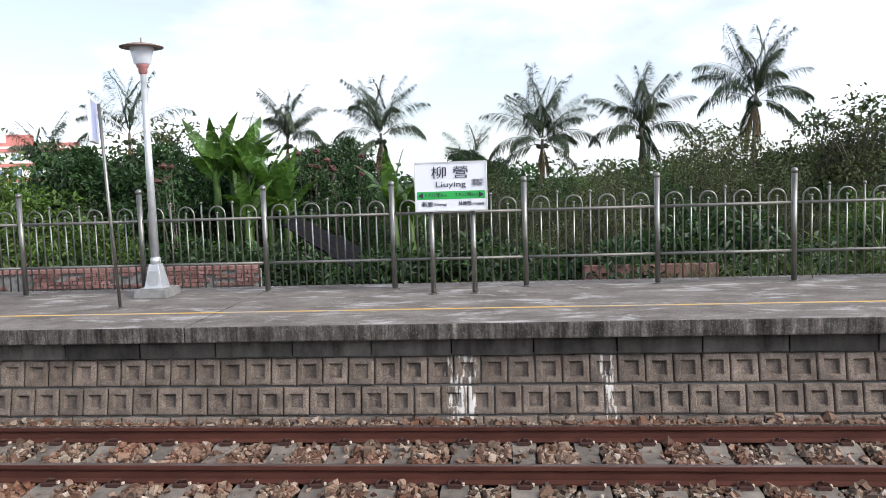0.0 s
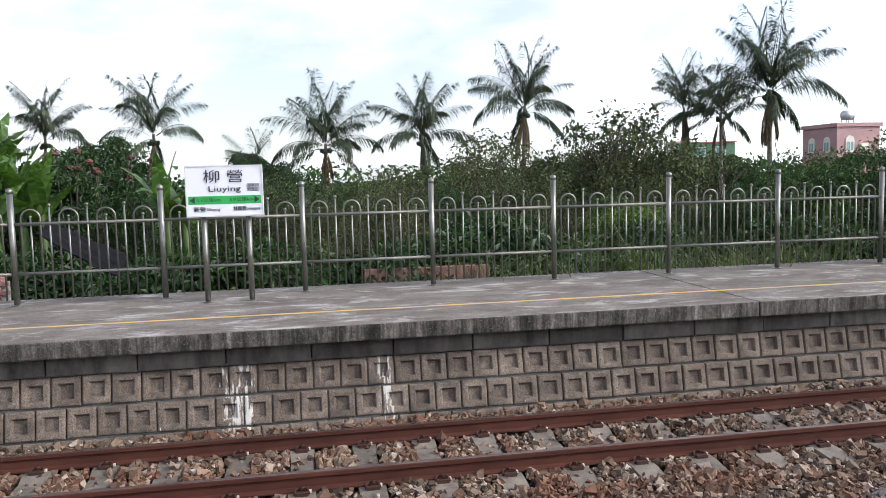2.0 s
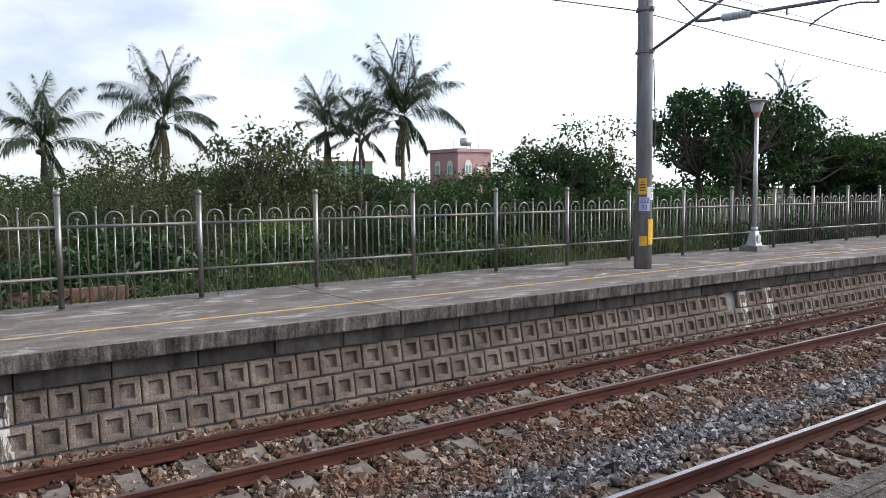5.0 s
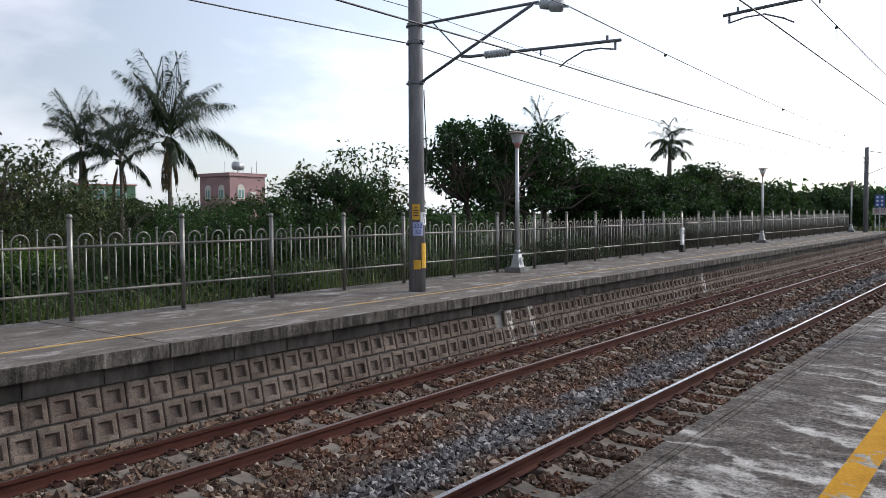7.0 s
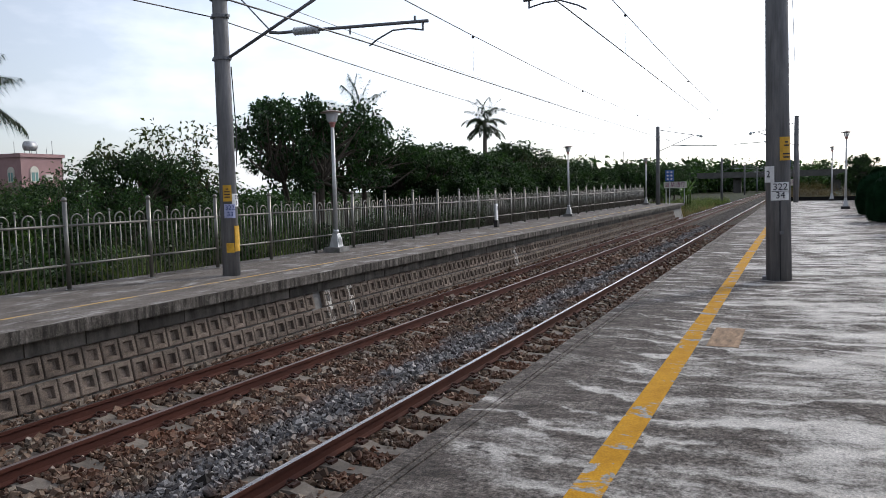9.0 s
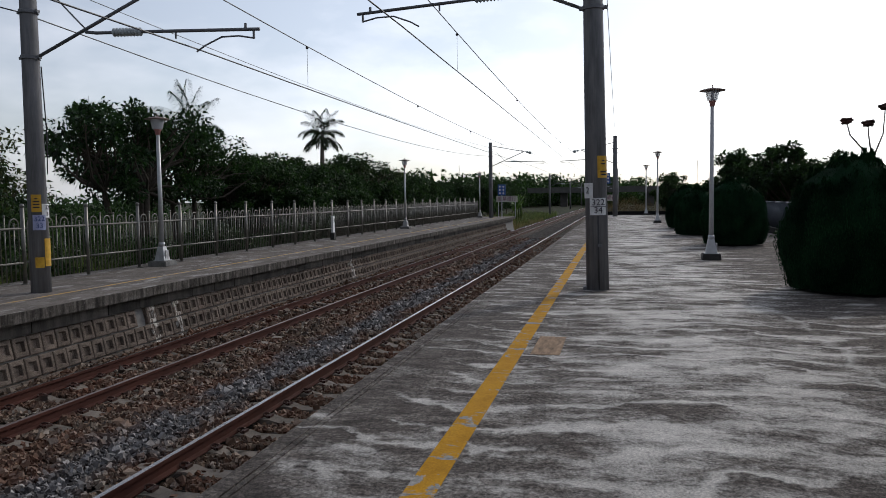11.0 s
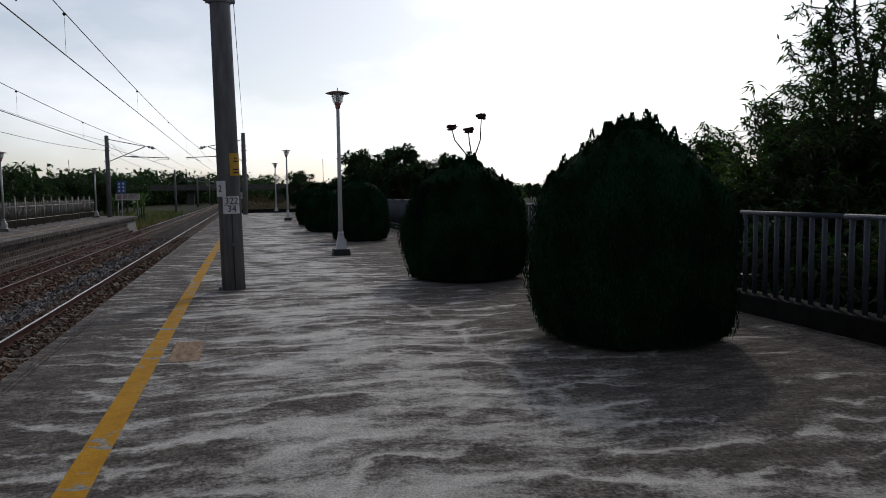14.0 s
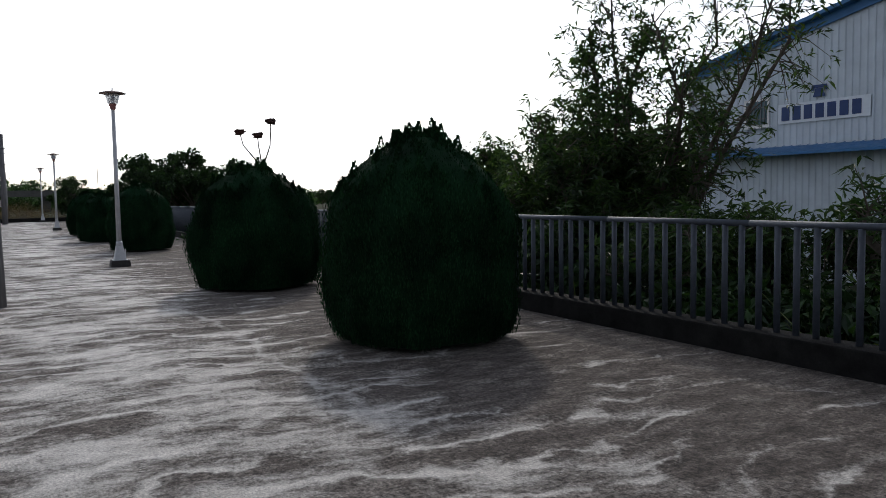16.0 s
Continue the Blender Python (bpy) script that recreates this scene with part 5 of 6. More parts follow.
def overbridge():
    th = thing("road_bridge", (235.0, 0, -1.3), "long grey concrete road bridge far down the line", "bridge")
    part("deck", box(bm_new(), (0, 40, 4.6), (9, 140, 0.9)), "farbridge", th)
    for y in (-9.0, 16.0, 34.0):
        part("pier", box(bm_new(), (0, y, 2.1), (3, 2.0, 4.2)), "farbridge", th)
    part("abutment", box(bm_new(), (0, -26.0, 2.1), (8, 24, 4.2)), "farbridge", th)
    part("parapet", box(bm_new(), (-4.4, 40, 5.4), (0.2, 140, 0.7)), "farbridge", th)
    for y in (-22.0, 48.0, 75.0):
        part("lamp_post", tube(bm_new(), [(0, y, 5.0), (0, y, 13.0)], 0.09, 6), "galv", th)


overbridge()

# Plants ------------------------------------------------------------------
def unit(a):
    return a / np.maximum(1e-6, np.linalg.norm(a, axis=-1, keepdims=True))


def leaf_set(rng, C, A, L, W, fold=0.25, up=None):
    """Folded diamond leaves at C along A."""
    n = len(C)
    A = unit(A)
    ref = rng.normal(size=(n, 3)) * 0.6 + np.array([0, 0, 1.0]) if up is None else up
    S = unit(np.cross(A, ref))
    N = np.cross(S, A)
    L = L * rng.uniform(0.7, 1.25, n)
    W = W * rng.uniform(0.75, 1.2, n)
    mid = C + A * (L * 0.42)[:, None]
    V = np.stack([C, mid + S * (W / 2)[:, None] + N * (fold * W)[:, None], C + A * L[:, None] - np.array([0, 0, 1.0]) * (0.12 * L)[:, None],
                  mid - S * (W / 2)[:, None] + N * (fold * W)[:, None]], 1)
    return V.reshape(-1, 3)


def quads(V):
    return np.arange(len(V), dtype=np.int32).reshape(-1, 4)


def limbs_mesh(bm, rng, base, tips, r0, sub=0, seg=5):
    base = Vector(base)
    for tip in tips:
        tip = Vector(tip)
        d = tip - base
        side = Vector(rng.normal(size=3)) * 0.10 * d.length
        p1, p2 = base + d * 0.35 + side + Vector((0, 0, 0.06 * d.length)), base + d * 0.72 + side * 0.6 + Vector((0, 0, 0.05 * d.length))
        tube(bm, [base, p1, p2, tip], [r0, r0 * 0.62, r0 * 0.38, r0 * 0.14], seg, False)
        for _ in range(sub):
            s = p1.lerp(tip, rng.uniform(0.1, 0.9))
            e = s + Vector(rng.normal(size=3)) * 0.13 * d.length
            tube(bm, [s, s.lerp(e, 0.5) + Vector((0, 0, 0.05)), e], [r0 * 0.28, r0 * 0.18, r0 * 0.06], 4, False)


def make_tree(name, label, seed, H, R, crown_low, clumps, per, L, W, leafmat, r0=0.12, spread=0.32, trunks=1, category="tree", flat=0.8, sub=2, group=""):
    """A trunk with limbs that reach to leaf clumps; the crown fills an ellipsoid from crown_low to H."""
    rng = np.random.default_rng(seed)
    th = thing(name, (0, 0, 0), label, category, group)
    zc, rz = (H + crown_low) / 2, (H - crown_low) / 2
    pts = []
    while len(pts) < clumps:
        p = rng.uniform(-1, 1, 3)
        q = np.linalg.norm(p)
        if 0.35 < q < 1 and not (p[2] < -0.5 and rng.uniform() < 0.3):
            k = 1 + 0.22 * math.sin(3 * math.atan2(p[1], p[0]) + seed)
            pts.append((p[0] * R * k, p[1] * R * k, zc + p[2] * rz * rng.uniform(0.8, 1.0)))
    pts = np.array(pts)
    bm = bm_new()
    forks = []
    for i in range(trunks):
        a = 2 * math.pi * i / max(1, trunks) + rng.uniform(0, 1)
        off = 0.0 if trunks == 1 else 0.18 * R
        b = Vector((off * math.cos(a), off * math.sin(a), -0.05))
        f = Vector((b.x * 1.6 + rng.normal() * 0.12, b.y * 1.6 + rng.normal() * 0.12, crown_low + 0.18 * (H - crown_low)))
        m = b.lerp(f, 0.5) + Vector((rng.normal() * 0.08, rng.normal() * 0.08, 0))
        tube(bm, [b, b + Vector((0, 0, 0.15)), m, f], [r0 * 1.5, r0 * 1.15, r0, r0 * 0.82], 8, False)
        forks.append(f)
    near = np.argmin(np.linalg.norm(pts[:, None, :2] - np.array([[f.x, f.y] for f in forks])[None], axis=2), axis=1)
    for i, f in enumerate(forks):
        limbs_mesh(bm, rng, f, [tuple(p) for p in pts[near == i]], r0 * 0.55, sub)
    part("trunk", bm, "bark", th, "", True)
    C, A = [], []
    for p in pts:
        n = int(per * rng.uniform(0.6, 1.4))
        g = unit(rng.normal(size=(n, 3))) * (rng.uniform(size=(n, 1)) ** 0.45) * np.array([1, 1, flat]) * spread * R * 1.55 * rng.uniform(0.65, 1.2)
        C.append(p + g)
        A.append(unit(g) * 0.7 + rng.normal(size=(n, 3)) * 0.6 + np.array([0, 0, -0.15]))
    V = leaf_set(rng, np.concatenate(C), np.concatenate(A), L, W)
    part_me = soup("crown", V, quads(V))
    link("crown", part_me, leafmat, th)
    return th


def put(src, rows, seed=1, lo=0.9, hi=1.12):
    """Copies of a plant at (x, y, scale); the first row takes the plant itself."""
    rnd = random.Random(seed)
    for i, (x, y, k) in enumerate(rows):
        s = k * rnd.uniform(lo, hi)
        o = src if i == 0 else copy_thing(src, pose(0, 0, 0))
        o.matrix_basis = pose(x, y, -1.32, 0, 0, rnd.uniform(0, 360)) @ Matrix.Diagonal((s * rnd.uniform(0.92, 1.08), s * rnd.uniform(0.92, 1.08), s, 1))


# Shrubs and scrub behind the far fence (built about 3 m high)
sh_a = make_tree("shrub", "dense dark green shrub behind the platform fence", 1, 3.0, 1.5, 0.2, 70, 130, 0.105, 0.045, "leaf_mid", 0.04, 0.20, 5, "shrub", 0.9, 1, "shrubs behind the far platform")
sh_b = make_tree("shrub", "olive green scrubby shrub with fine leaves", 2, 3.0, 1.4, 0.2, 70, 110, 0.085, 0.032, "leaf_dull", 0.03, 0.19, 6, "shrub", 1.0, 3, "shrubs behind the far platform")
sh_c = make_tree("shrub", "bright green broad-leaved shrub", 3, 3.0, 1.6, 0.1, 60, 100, 0.14, 0.075, "leaf_light", 0.035, 0.20, 5, "shrub", 0.8, 1, "shrubs behind the far platform")
sh_d = make_tree("shrub", "low dark leafy undergrowth", 4, 1.5, 1.3, 0.0, 45, 75, 0.16, 0.08, "leaf_dark", 0.02, 0.22, 5, "shrub", 0.6, 1, "undergrowth behind the far platform")
sh_e = make_tree("shrub", "low fresh green weeds and creepers", 5, 1.2, 1.2, 0.0, 40, 70, 0.12, 0.075, "leaf_light", 0.015, 0.24, 5, "shrub", 0.55, 1, "undergrowth behind the far platform")

put(sh_c, [(-10.6, 14.2, 1.05), (-8.9, 15.0, 0.7), (-14.0, 17.0, 1.1), (7.6, 17.6, 0.75), (-12.6, 14.2, 0.95), (13.6, 18.4, 0.8)], 2)
put(sh_a, [(-10.4, 17.6, 1.12), (-8.3, 19.3, 1.3), (-5.0, 19.2, 1.0), (-3.7, 18.9, 0.95), (-13.0, 20.0, 1.25), (4.0, 20.4, 0.92), (8.8, 22.6, 1.0), (11.8, 23.2, 0.85), (12.2, 20.8, 0.85),
           (13.6, 19.9, 1.08), (14.7, 18.6, 1.12), (16.0, 17.2, 1.15), (17.6, 15.2, 1.05), (20.2, 15.6, 0.95), (1.6, 23.2, 0.95), (-1.6, 22.8, 0.9), (6.8, 26.0, 0.95), (-16.5, 22.0, 1.2), (-20.0, 26.0, 1.2)], 3, 0.74, 1.12)
put(sh_b, [(-9.3, 17.2, 1.26), (-7.6, 18.6, 1.25), (-0.6, 20.1, 1.02), (0.6, 19.2, 1.08), (1.6, 18.2, 0.98), (2.8, 19.8, 1.0), (4.9, 20.8, 1.1), (-2.2, 20.2, 0.95), (6.4, 20.4, 0.9), (9.6, 21.0, 0.9), (0.2, 16.6, 0.7), (3.1, 17.0, 0.72), (5.4, 17.6, 0.7)], 4, 0.66, 1.16)
rnd = random.Random(9)
put(sh_d, [(-13.5 + 1.15 * i + rnd.uniform(-0.4, 0.4), 13.9 + rnd.uniform(-0.5, 1.6), rnd.uniform(0.85, 1.3)) for i in range(40)], 5)
put(sh_e, [(-13.0 + 1.5 * i + rnd.uniform(-0.5, 0.5), 12.75 + rnd.uniform(-0.2, 0.7), rnd.uniform(0.6, 1.0)) for i in range(14)] + [(9 + 3.1 * i, 13.2 + rnd.uniform(-0.2, 0.8), rnd.uniform(0.6, 0.95)) for i in range(14)], 6)

# Trees behind the far platform
tr_dark = make_tree("broadleaf_tree", "dense dark green tree with visible inner branches", 11, 6.4, 3.2, 2.4, 85, 125, 0.19, 0.10, "leaf_dark", 0.13, 0.105, 3, "tree", 0.75, 3, "trees behind the far platform")
put(tr_dark, [(25.0, 17.2, 1.05), (29.3, 17.8, 0.98), (18.0, 18.4, 0.68), (33.2, 17.0, 0.82)], 12, 0.98, 1.02)
tr_round = make_tree("broadleaf_tree", "rounded mid green tree in the distant row", 13, 5.0, 2.7, 0.6, 85, 240, 0.20, 0.11, "leaf_dark", 0.11, 0.14, 2, "tree", 0.75, 2, "trees behind the far platform")
put(tr_round, [(34.6, 16.4, 1.04), (38.2, 17.0, 1.06), (41.4, 16.2, 0.98), (44.6, 17.0, 1.02), (48.4, 17.4, 1.18), (51.6, 16.4, 1.06), (54.8, 16.2, 0.94), (58.6, 16.4, 0.95), (62.0, 16.8, 0.92), (66, 17.5, 0.92), (71, 18, 0.88),
               (77.5, 18.5, 0.95), (84, 18, 0.98), (91, 17, 0.99), (99, 18, 1.04), (108, 18, 1.16), (118, 19, 1.04), (130, 20, 1.10), (145, 20, 1.21), (21.8, 18.6, 0.62),
               (-9.4, 18.4, 0.80), (-7.9, 19.6, 0.76), (-11.4, 19.2, 0.78), (-6.0, 20.6, 0.76), (-12.8, 53.6, 1.25), (-3.5, 55.0, 1.02), (20.5, 56.0, 0.82), (15.0, 46.0, 0.75), (24.0, 50.0, 0.8), (30.0, 52.0, 0.8), (34.0, 44.0, 0.78)], 14, 0.95, 1.05)
tr_thin = make_tree("slender_tree", "slender open tree with sparse small leaves", 15, 4.6, 1.7, 1.0, 46, 46, 0.15, 0.075, "leaf_dull", 0.05, 0.17, 3, "tree", 0.9, 4, "trees behind the far platform")
put(tr_thin, [(6.6, 25.2, 0.96), (9.8, 24.0, 1.22), (11.3, 24.6, 1.15), (6.2, 24.2, 1.02), (5.2, 25.0, 0.9), (2.4, 23.4, 0.8), (10.6, 24.0, 1.08), (9.5, 24.8, 0.92), (13.4, 24.2, 0.9), (-1.4, 22.0, 0.72), (16.4, 23.0, 0.85), (-10.9, 23.7, 1.2), (11.4, 25.6, 1.05), (19.4, 18.9, 1.24), (11.2, 26.6, 0.95), (8.2, 24.6, 0.85), (48.5, 16.4, 1.3), (3.4, 24.0, 0.8)], 16, 0.97, 1.03)

# Palms
def frond_mesh(seed, L, droop, rise):
    """One feathered coconut frond along +x: an arched stalk with many hanging leaflets."""
    rng = np.random.default_rng(seed)
    n = 14
    t = np.linspace(0, 1, n)
    ang = rise - droop * t ** 1.4
    dx, dz = np.cos(ang) * L / n, np.sin(ang) * L / n
    X, Z = np.cumsum(dx), np.cumsum(dz)
    V, F = [], []
    # stalk as a thin tapered strip of four sides
    for i in range(n):
        w = 0.035 * (1 - 0.85 * t[i])
        V += [(X[i], -w, Z[i]), (X[i], w, Z[i]), (X[i], 0, Z[i] - w * 1.3)]
    for i in range(n - 1):
        a, b = 3 * i, 3 * i + 3
        F += [(a, b, b + 1, a + 1), (a + 1, b + 1, b + 2, a + 2), (a + 2, b + 2, b, a)]
    m = 60
    for s in (-1, 1):
        for u in np.linspace(0.14, 0.99, m):
            u2 = min(0.995, u + rng.uniform(-0.006, 0.006))
            x, z = np.interp(u2, t, X), np.interp(u2, t, Z)
            a = np.interp(u2, t, ang)
            ll = L * (0.18 * math.sin(math.pi * min(1, u2 * 0.85 + 0.1)) + 0.05) * rng.uniform(0.8, 1.15)
            fwd = np.array([math.cos(a), 0, math.sin(a)])
            d = unit(np.array([0, s * 0.6, -0.55 - 0.5 * rng.uniform()]) + fwd * (0.7 + 0.5 * u2))
            c = np.array([x, 0, z])
            wv = unit(np.cross(d, np.array([0, 0, 1.0]) + 0.3 * rng.normal(size=3))) * 0.023
            tip = c + d * ll + np.array([0, 0, -rng.uniform(0.2, 0.75) * ll])
            md = c + d * ll * 0.5 + np.array([0, 0, -0.06 * ll])
            k = len(V)
            V += [tuple(c), tuple(md + wv), tuple(tip), tuple(md - wv)]
            F += [(k, k + 1, k + 2, k + 3)]
    return soup("frond", np.array(V), np.array(F))


FRONDS = [frond_mesh(31, 4.0, 0.55, 1.5), frond_mesh(32, 4.1, 0.9, 1.3), frond_mesh(33, 4.0, 1.3, 1.05), frond_mesh(34, 3.7, 1.5, 0.55), frond_mesh(35, 3.2, 1.0, -0.2)]
for f in FRONDS:
    f.materials.append(M["palmleaf"])
DEADF = frond_mesh(36, 2.6, 0.5, -1.15)
DEADF.materials.append(M["palmdead"])


COCO = bpy.data.meshes.new("coconut")
cb = lathe(bm_new(), [(0.02, -0.13), (0.09, -0.08), (0.11, 0.0), (0.08, 0.09), (0.02, 0.12)], 8)
cb.to_mesh(COCO)
cb.free()
COCO.materials.append(M["palmleaf"])


def palm(x, y, H, seed, scale=1.0, lean=0.3, full=22, wind=0.5, label="coconut palm with a ragged windblown crown"):
    rnd = random.Random(seed)
    th = thing("coconut_palm", (x, y, -1.32), label, "palm", "palms behind the far platform")
    a = rnd.uniform(0, 6.28)
    lean *= 0.4
    top = Vector((lean * math.cos(a), lean * math.sin(a), H))
    pts, rad = [], []
    for i in range(15):
        t = i / 14
        pts.append(Vector((top.x * t * t, top.y * t * t, H * t)))
        rad.append((0.13 - 0.04 * t + (0.05 * (1 - t * 4) if t < 0.25 else 0)) * (1.06 if i % 2 else 0.97) * scale)
    part("trunk", tube(bm_new(), pts, rad, 10), "palmbark", th, "", True)
    for i in range(full):
        u = i / full
        k = 0 if u < 0.22 else 1 if u < 0.46 else 2 if u < 0.72 else 3 if u < 0.9 else 4
        o = new("frond", FRONDS[k])
        o.parent = th
        yaw = i * 137.5 + rnd.uniform(-18, 18)
        s = scale * rnd.uniform(0.82, 1.1)
        o.matrix_basis = pose(top.x, top.y, top.z - 0.25 * u, rnd.uniform(-25, 25), rnd.uniform(-8, 8), yaw) @ Matrix.Diagonal((s, s, s, 1))
    for i in range(4):
        o = new("dead_frond", DEADF)
        o.parent = th
        o["label"] = "dry brown hanging frond"
        s = scale * rnd.uniform(0.55, 1.0)
        o.matrix_basis = pose(top.x, top.y, top.z - 0.3, 0, 0, rnd.uniform(0, 360)) @ Matrix.Diagonal((s, s, s, 1))
    for i in range(6):
        q = 2 * math.pi * i / 6 + rnd.uniform(-0.3, 0.3)
        o = new("coconut", COCO)
        o.parent = th
        o.matrix_basis = pose(top.x + 0.24 * math.cos(q) * scale, top.y + 0.24 * math.sin(q) * scale, top.z - 0.35 - 0.12 * rnd.random())
    return th


for i, (x, y, z, s, n) in enumerate(((-20.4, 32.3, 2.75, 0.66, 18), (-17.6, 33.9, 4.2, 0.76, 17), (-12.25, 40.3, 4.0, 0.78, 24), (-6.55, 37.5, 3.95, 0.80, 24), (1.05, 40.0, 3.5, 0.90, 30), (5.95, 39.6, 3.8, 0.84, 28),
                                    (11.05, 38.5, 5.1, 0.92, 28), (21.95, 42.7, 5.4, 0.86, 24), (23.9, 41.7, 5.0, 0.86, 26), (24.0, 37.1, 5.75, 1.12, 34), (-2.6, 44.0, 2.4, 0.66, 14), (36.2, 21.3, 5.5, 0.62, 15))):
    palm(x, y, z + 1.32, 50 + i, s, 0.35, n - 3)


def royal_palm():
    th = thing("royal_palm", (69.8, 27.4, -1.32), "tall palm with a drooping dark crown above the trees", "palm")
    H = 9.4
    part("trunk", tube(bm_new(), [(0, 0, 0), (0.05, 0, 3), (0, 0.05, 6.4), (0, 0, H)], [0.26, 0.23, 0.22, 0.15], 10), "palmbark", th, "", True)
    rnd = random.Random(77)
    for i in range(28):
        u = i / 28
        o = new("frond", FRONDS[1 if u < 0.12 else 2 if u < 0.3 else 3 if u < 0.6 else 4])
        o.parent = th
        s = rnd.uniform(0.62, 0.82)
        o.matrix_basis = pose(0, 0, H - 0.5 * u, rnd.uniform(-20, 20), 0, i * 137.5) @ Matrix.Diagonal((s, s * 1.3, s, 1))


royal_palm()


# Bananas
def banana_leaf_mesh(seed, L, W, droop):
    """A big blade along +x with a midrib fold and tears in its edges."""
    rng = np.random.default_rng(seed)
    n = 18
    V, F = [], []
    ang, x, z = 1.25, 0.0, 0.0
    rows = []
    for i in range(n + 1):
        t = i / n
        w = W * math.sin(math.pi * min(1, 0.04 + 0.96 * t) ** 0.75) * 0.5 + 0.01
        rows.append((x, z, w, ang))
        ang -= droop / n * (0.3 + 1.4 * t)
        x += math.cos(ang) * L / n
        z += math.sin(ang) * L / n
    for s in (-1, 1):
        i = 0
        while i < n:
            step = int(rng.integers(1, 4))
            j = min(n, i + step)
            sag = rng.uniform(-0.05, 0.35)
            for k in range(i, j):
                a, b = rows[k], rows[k + 1]
                q = len(V)
                V += [(a[0], 0, a[1]), (b[0], 0, b[1]), (b[0] + 0.02, s * b[2], b[1] + 0.10 * b[2] - sag * b[2]), (a[0] + 0.02, s * a[2], a[1] + 0.10 * a[2] - sag * a[2])]
                F.append((q, q + 1, q + 2, q + 3))
            i = j
    me = soup("leaf", np.array(V), np.array(F))
    me.materials.append(M["banana"])
    return me


BAN = [banana_leaf_mesh(61, 1.25, 0.34, 0.25), banana_leaf_mesh(62, 1.3, 0.36, 0.8), banana_leaf_mesh(63, 1.3, 0.36, 1.7)]


def banana(x, y, H, seed):
    rnd = random.Random(seed)
    th = thing("banana_plant", (x, y, -1.32), "banana plant with big torn bright green leaves", "banana plant", "banana plants behind the fence")
    h = H - 1.0
    part("stem", tube(bm_new(), [(0, 0, 0), (0.04, 0.02, h * 0.5), (0, 0, h)], [0.13, 0.10, 0.07], 9), "leaf_light", th, "", True)
    for i in range(9):
        o = new("leaf", BAN[0 if i < 3 else 1 if i < 6 else 2])
        o.parent = th
        s = rnd.uniform(0.75, 1.05)
        o.matrix_basis = pose(0, 0, h - 0.05 - 0.06 * i, rnd.uniform(-30, 30), rnd.uniform(-10, 10), i * 137.5 + rnd.uniform(-20, 20)) @ Matrix.Diagonal((s, s, s, 1))


for i, (x, y, h) in enumerate(((-7.0, 17.3, 4.5), (-6.3, 17.3, 4.6), (-5.75, 17.2, 4.1), (-6.7, 17.6, 4.35), (-5.3, 17.0, 3.6), (-2.95, 17.4, 3.6), (-2.6, 17.6, 3.3), (-6.1, 16.7, 3.5), (75.0, 9.6, 3.2), (79.0, 10.2, 3.0), (84.0, 10.5, 3.4), (72.0, 11.0, 3.3), (90.0, 11.0, 3.5))):
    banana(x, y, h, 70 + i)


# Red seed heads on slender stalks above the shrubs
def seed_shrub(x, y, H, seed, label="slender shrub with dark red seed heads"):
    rng = np.random.default_rng(seed)
    th = thing("flowering_shrub", (x, y, -1.32), label, "shrub", "red-headed shrubs")
    bm, tips = bm_new(), []
    for i in range(4):
        a = rng.uniform(0, 6.28)
        tip = Vector((0.55 * math.cos(a) * rng.uniform(0.3, 1), 0.55 * math.sin(a) * rng.uniform(0.3, 1), H * rng.uniform(0.86, 1.0)))
        tube(bm, [(0, 0, 0), tip * 0.5 + Vector((0, 0, 0.1)), tip], [0.02, 0.014, 0.008], 5, False)
        tips.append(np.array(tip))
    part("stem", bm, "bark", th)
    for t in tips:
        hb = bm_new()
        bmesh.ops.create_icosphere(hb, subdivisions=2, radius=0.085)
        for v in hb.verts:
            k = 1 + rng.normal() * 0.25
            v.co = Vector((v.co.x * k, v.co.y * k, v.co.z * k * 0.6)) + Vector(t)
        part("seed_head", hb, "flower", th, "dark red seed head")
    C = np.concatenate([t * rng.uniform(0.5, 0.93) + rng.normal(size=(60, 3)) * 0.16 for t in tips])
    V = leaf_set(rng, C, rng.normal(size=C.shape), 0.12, 0.05)
    link("leaves", soup("leaves", V, quads(V)), "leaf_mid", th)


for i, (x, y, h) in enumerate(((-7.0, 15.2, 3.4), (-5.0, 18.0, 3.7), (-4.3, 18.2, 3.6), (-3.7, 18.4, 3.5))):
    seed_shrub(x, y, h, 90 + i)


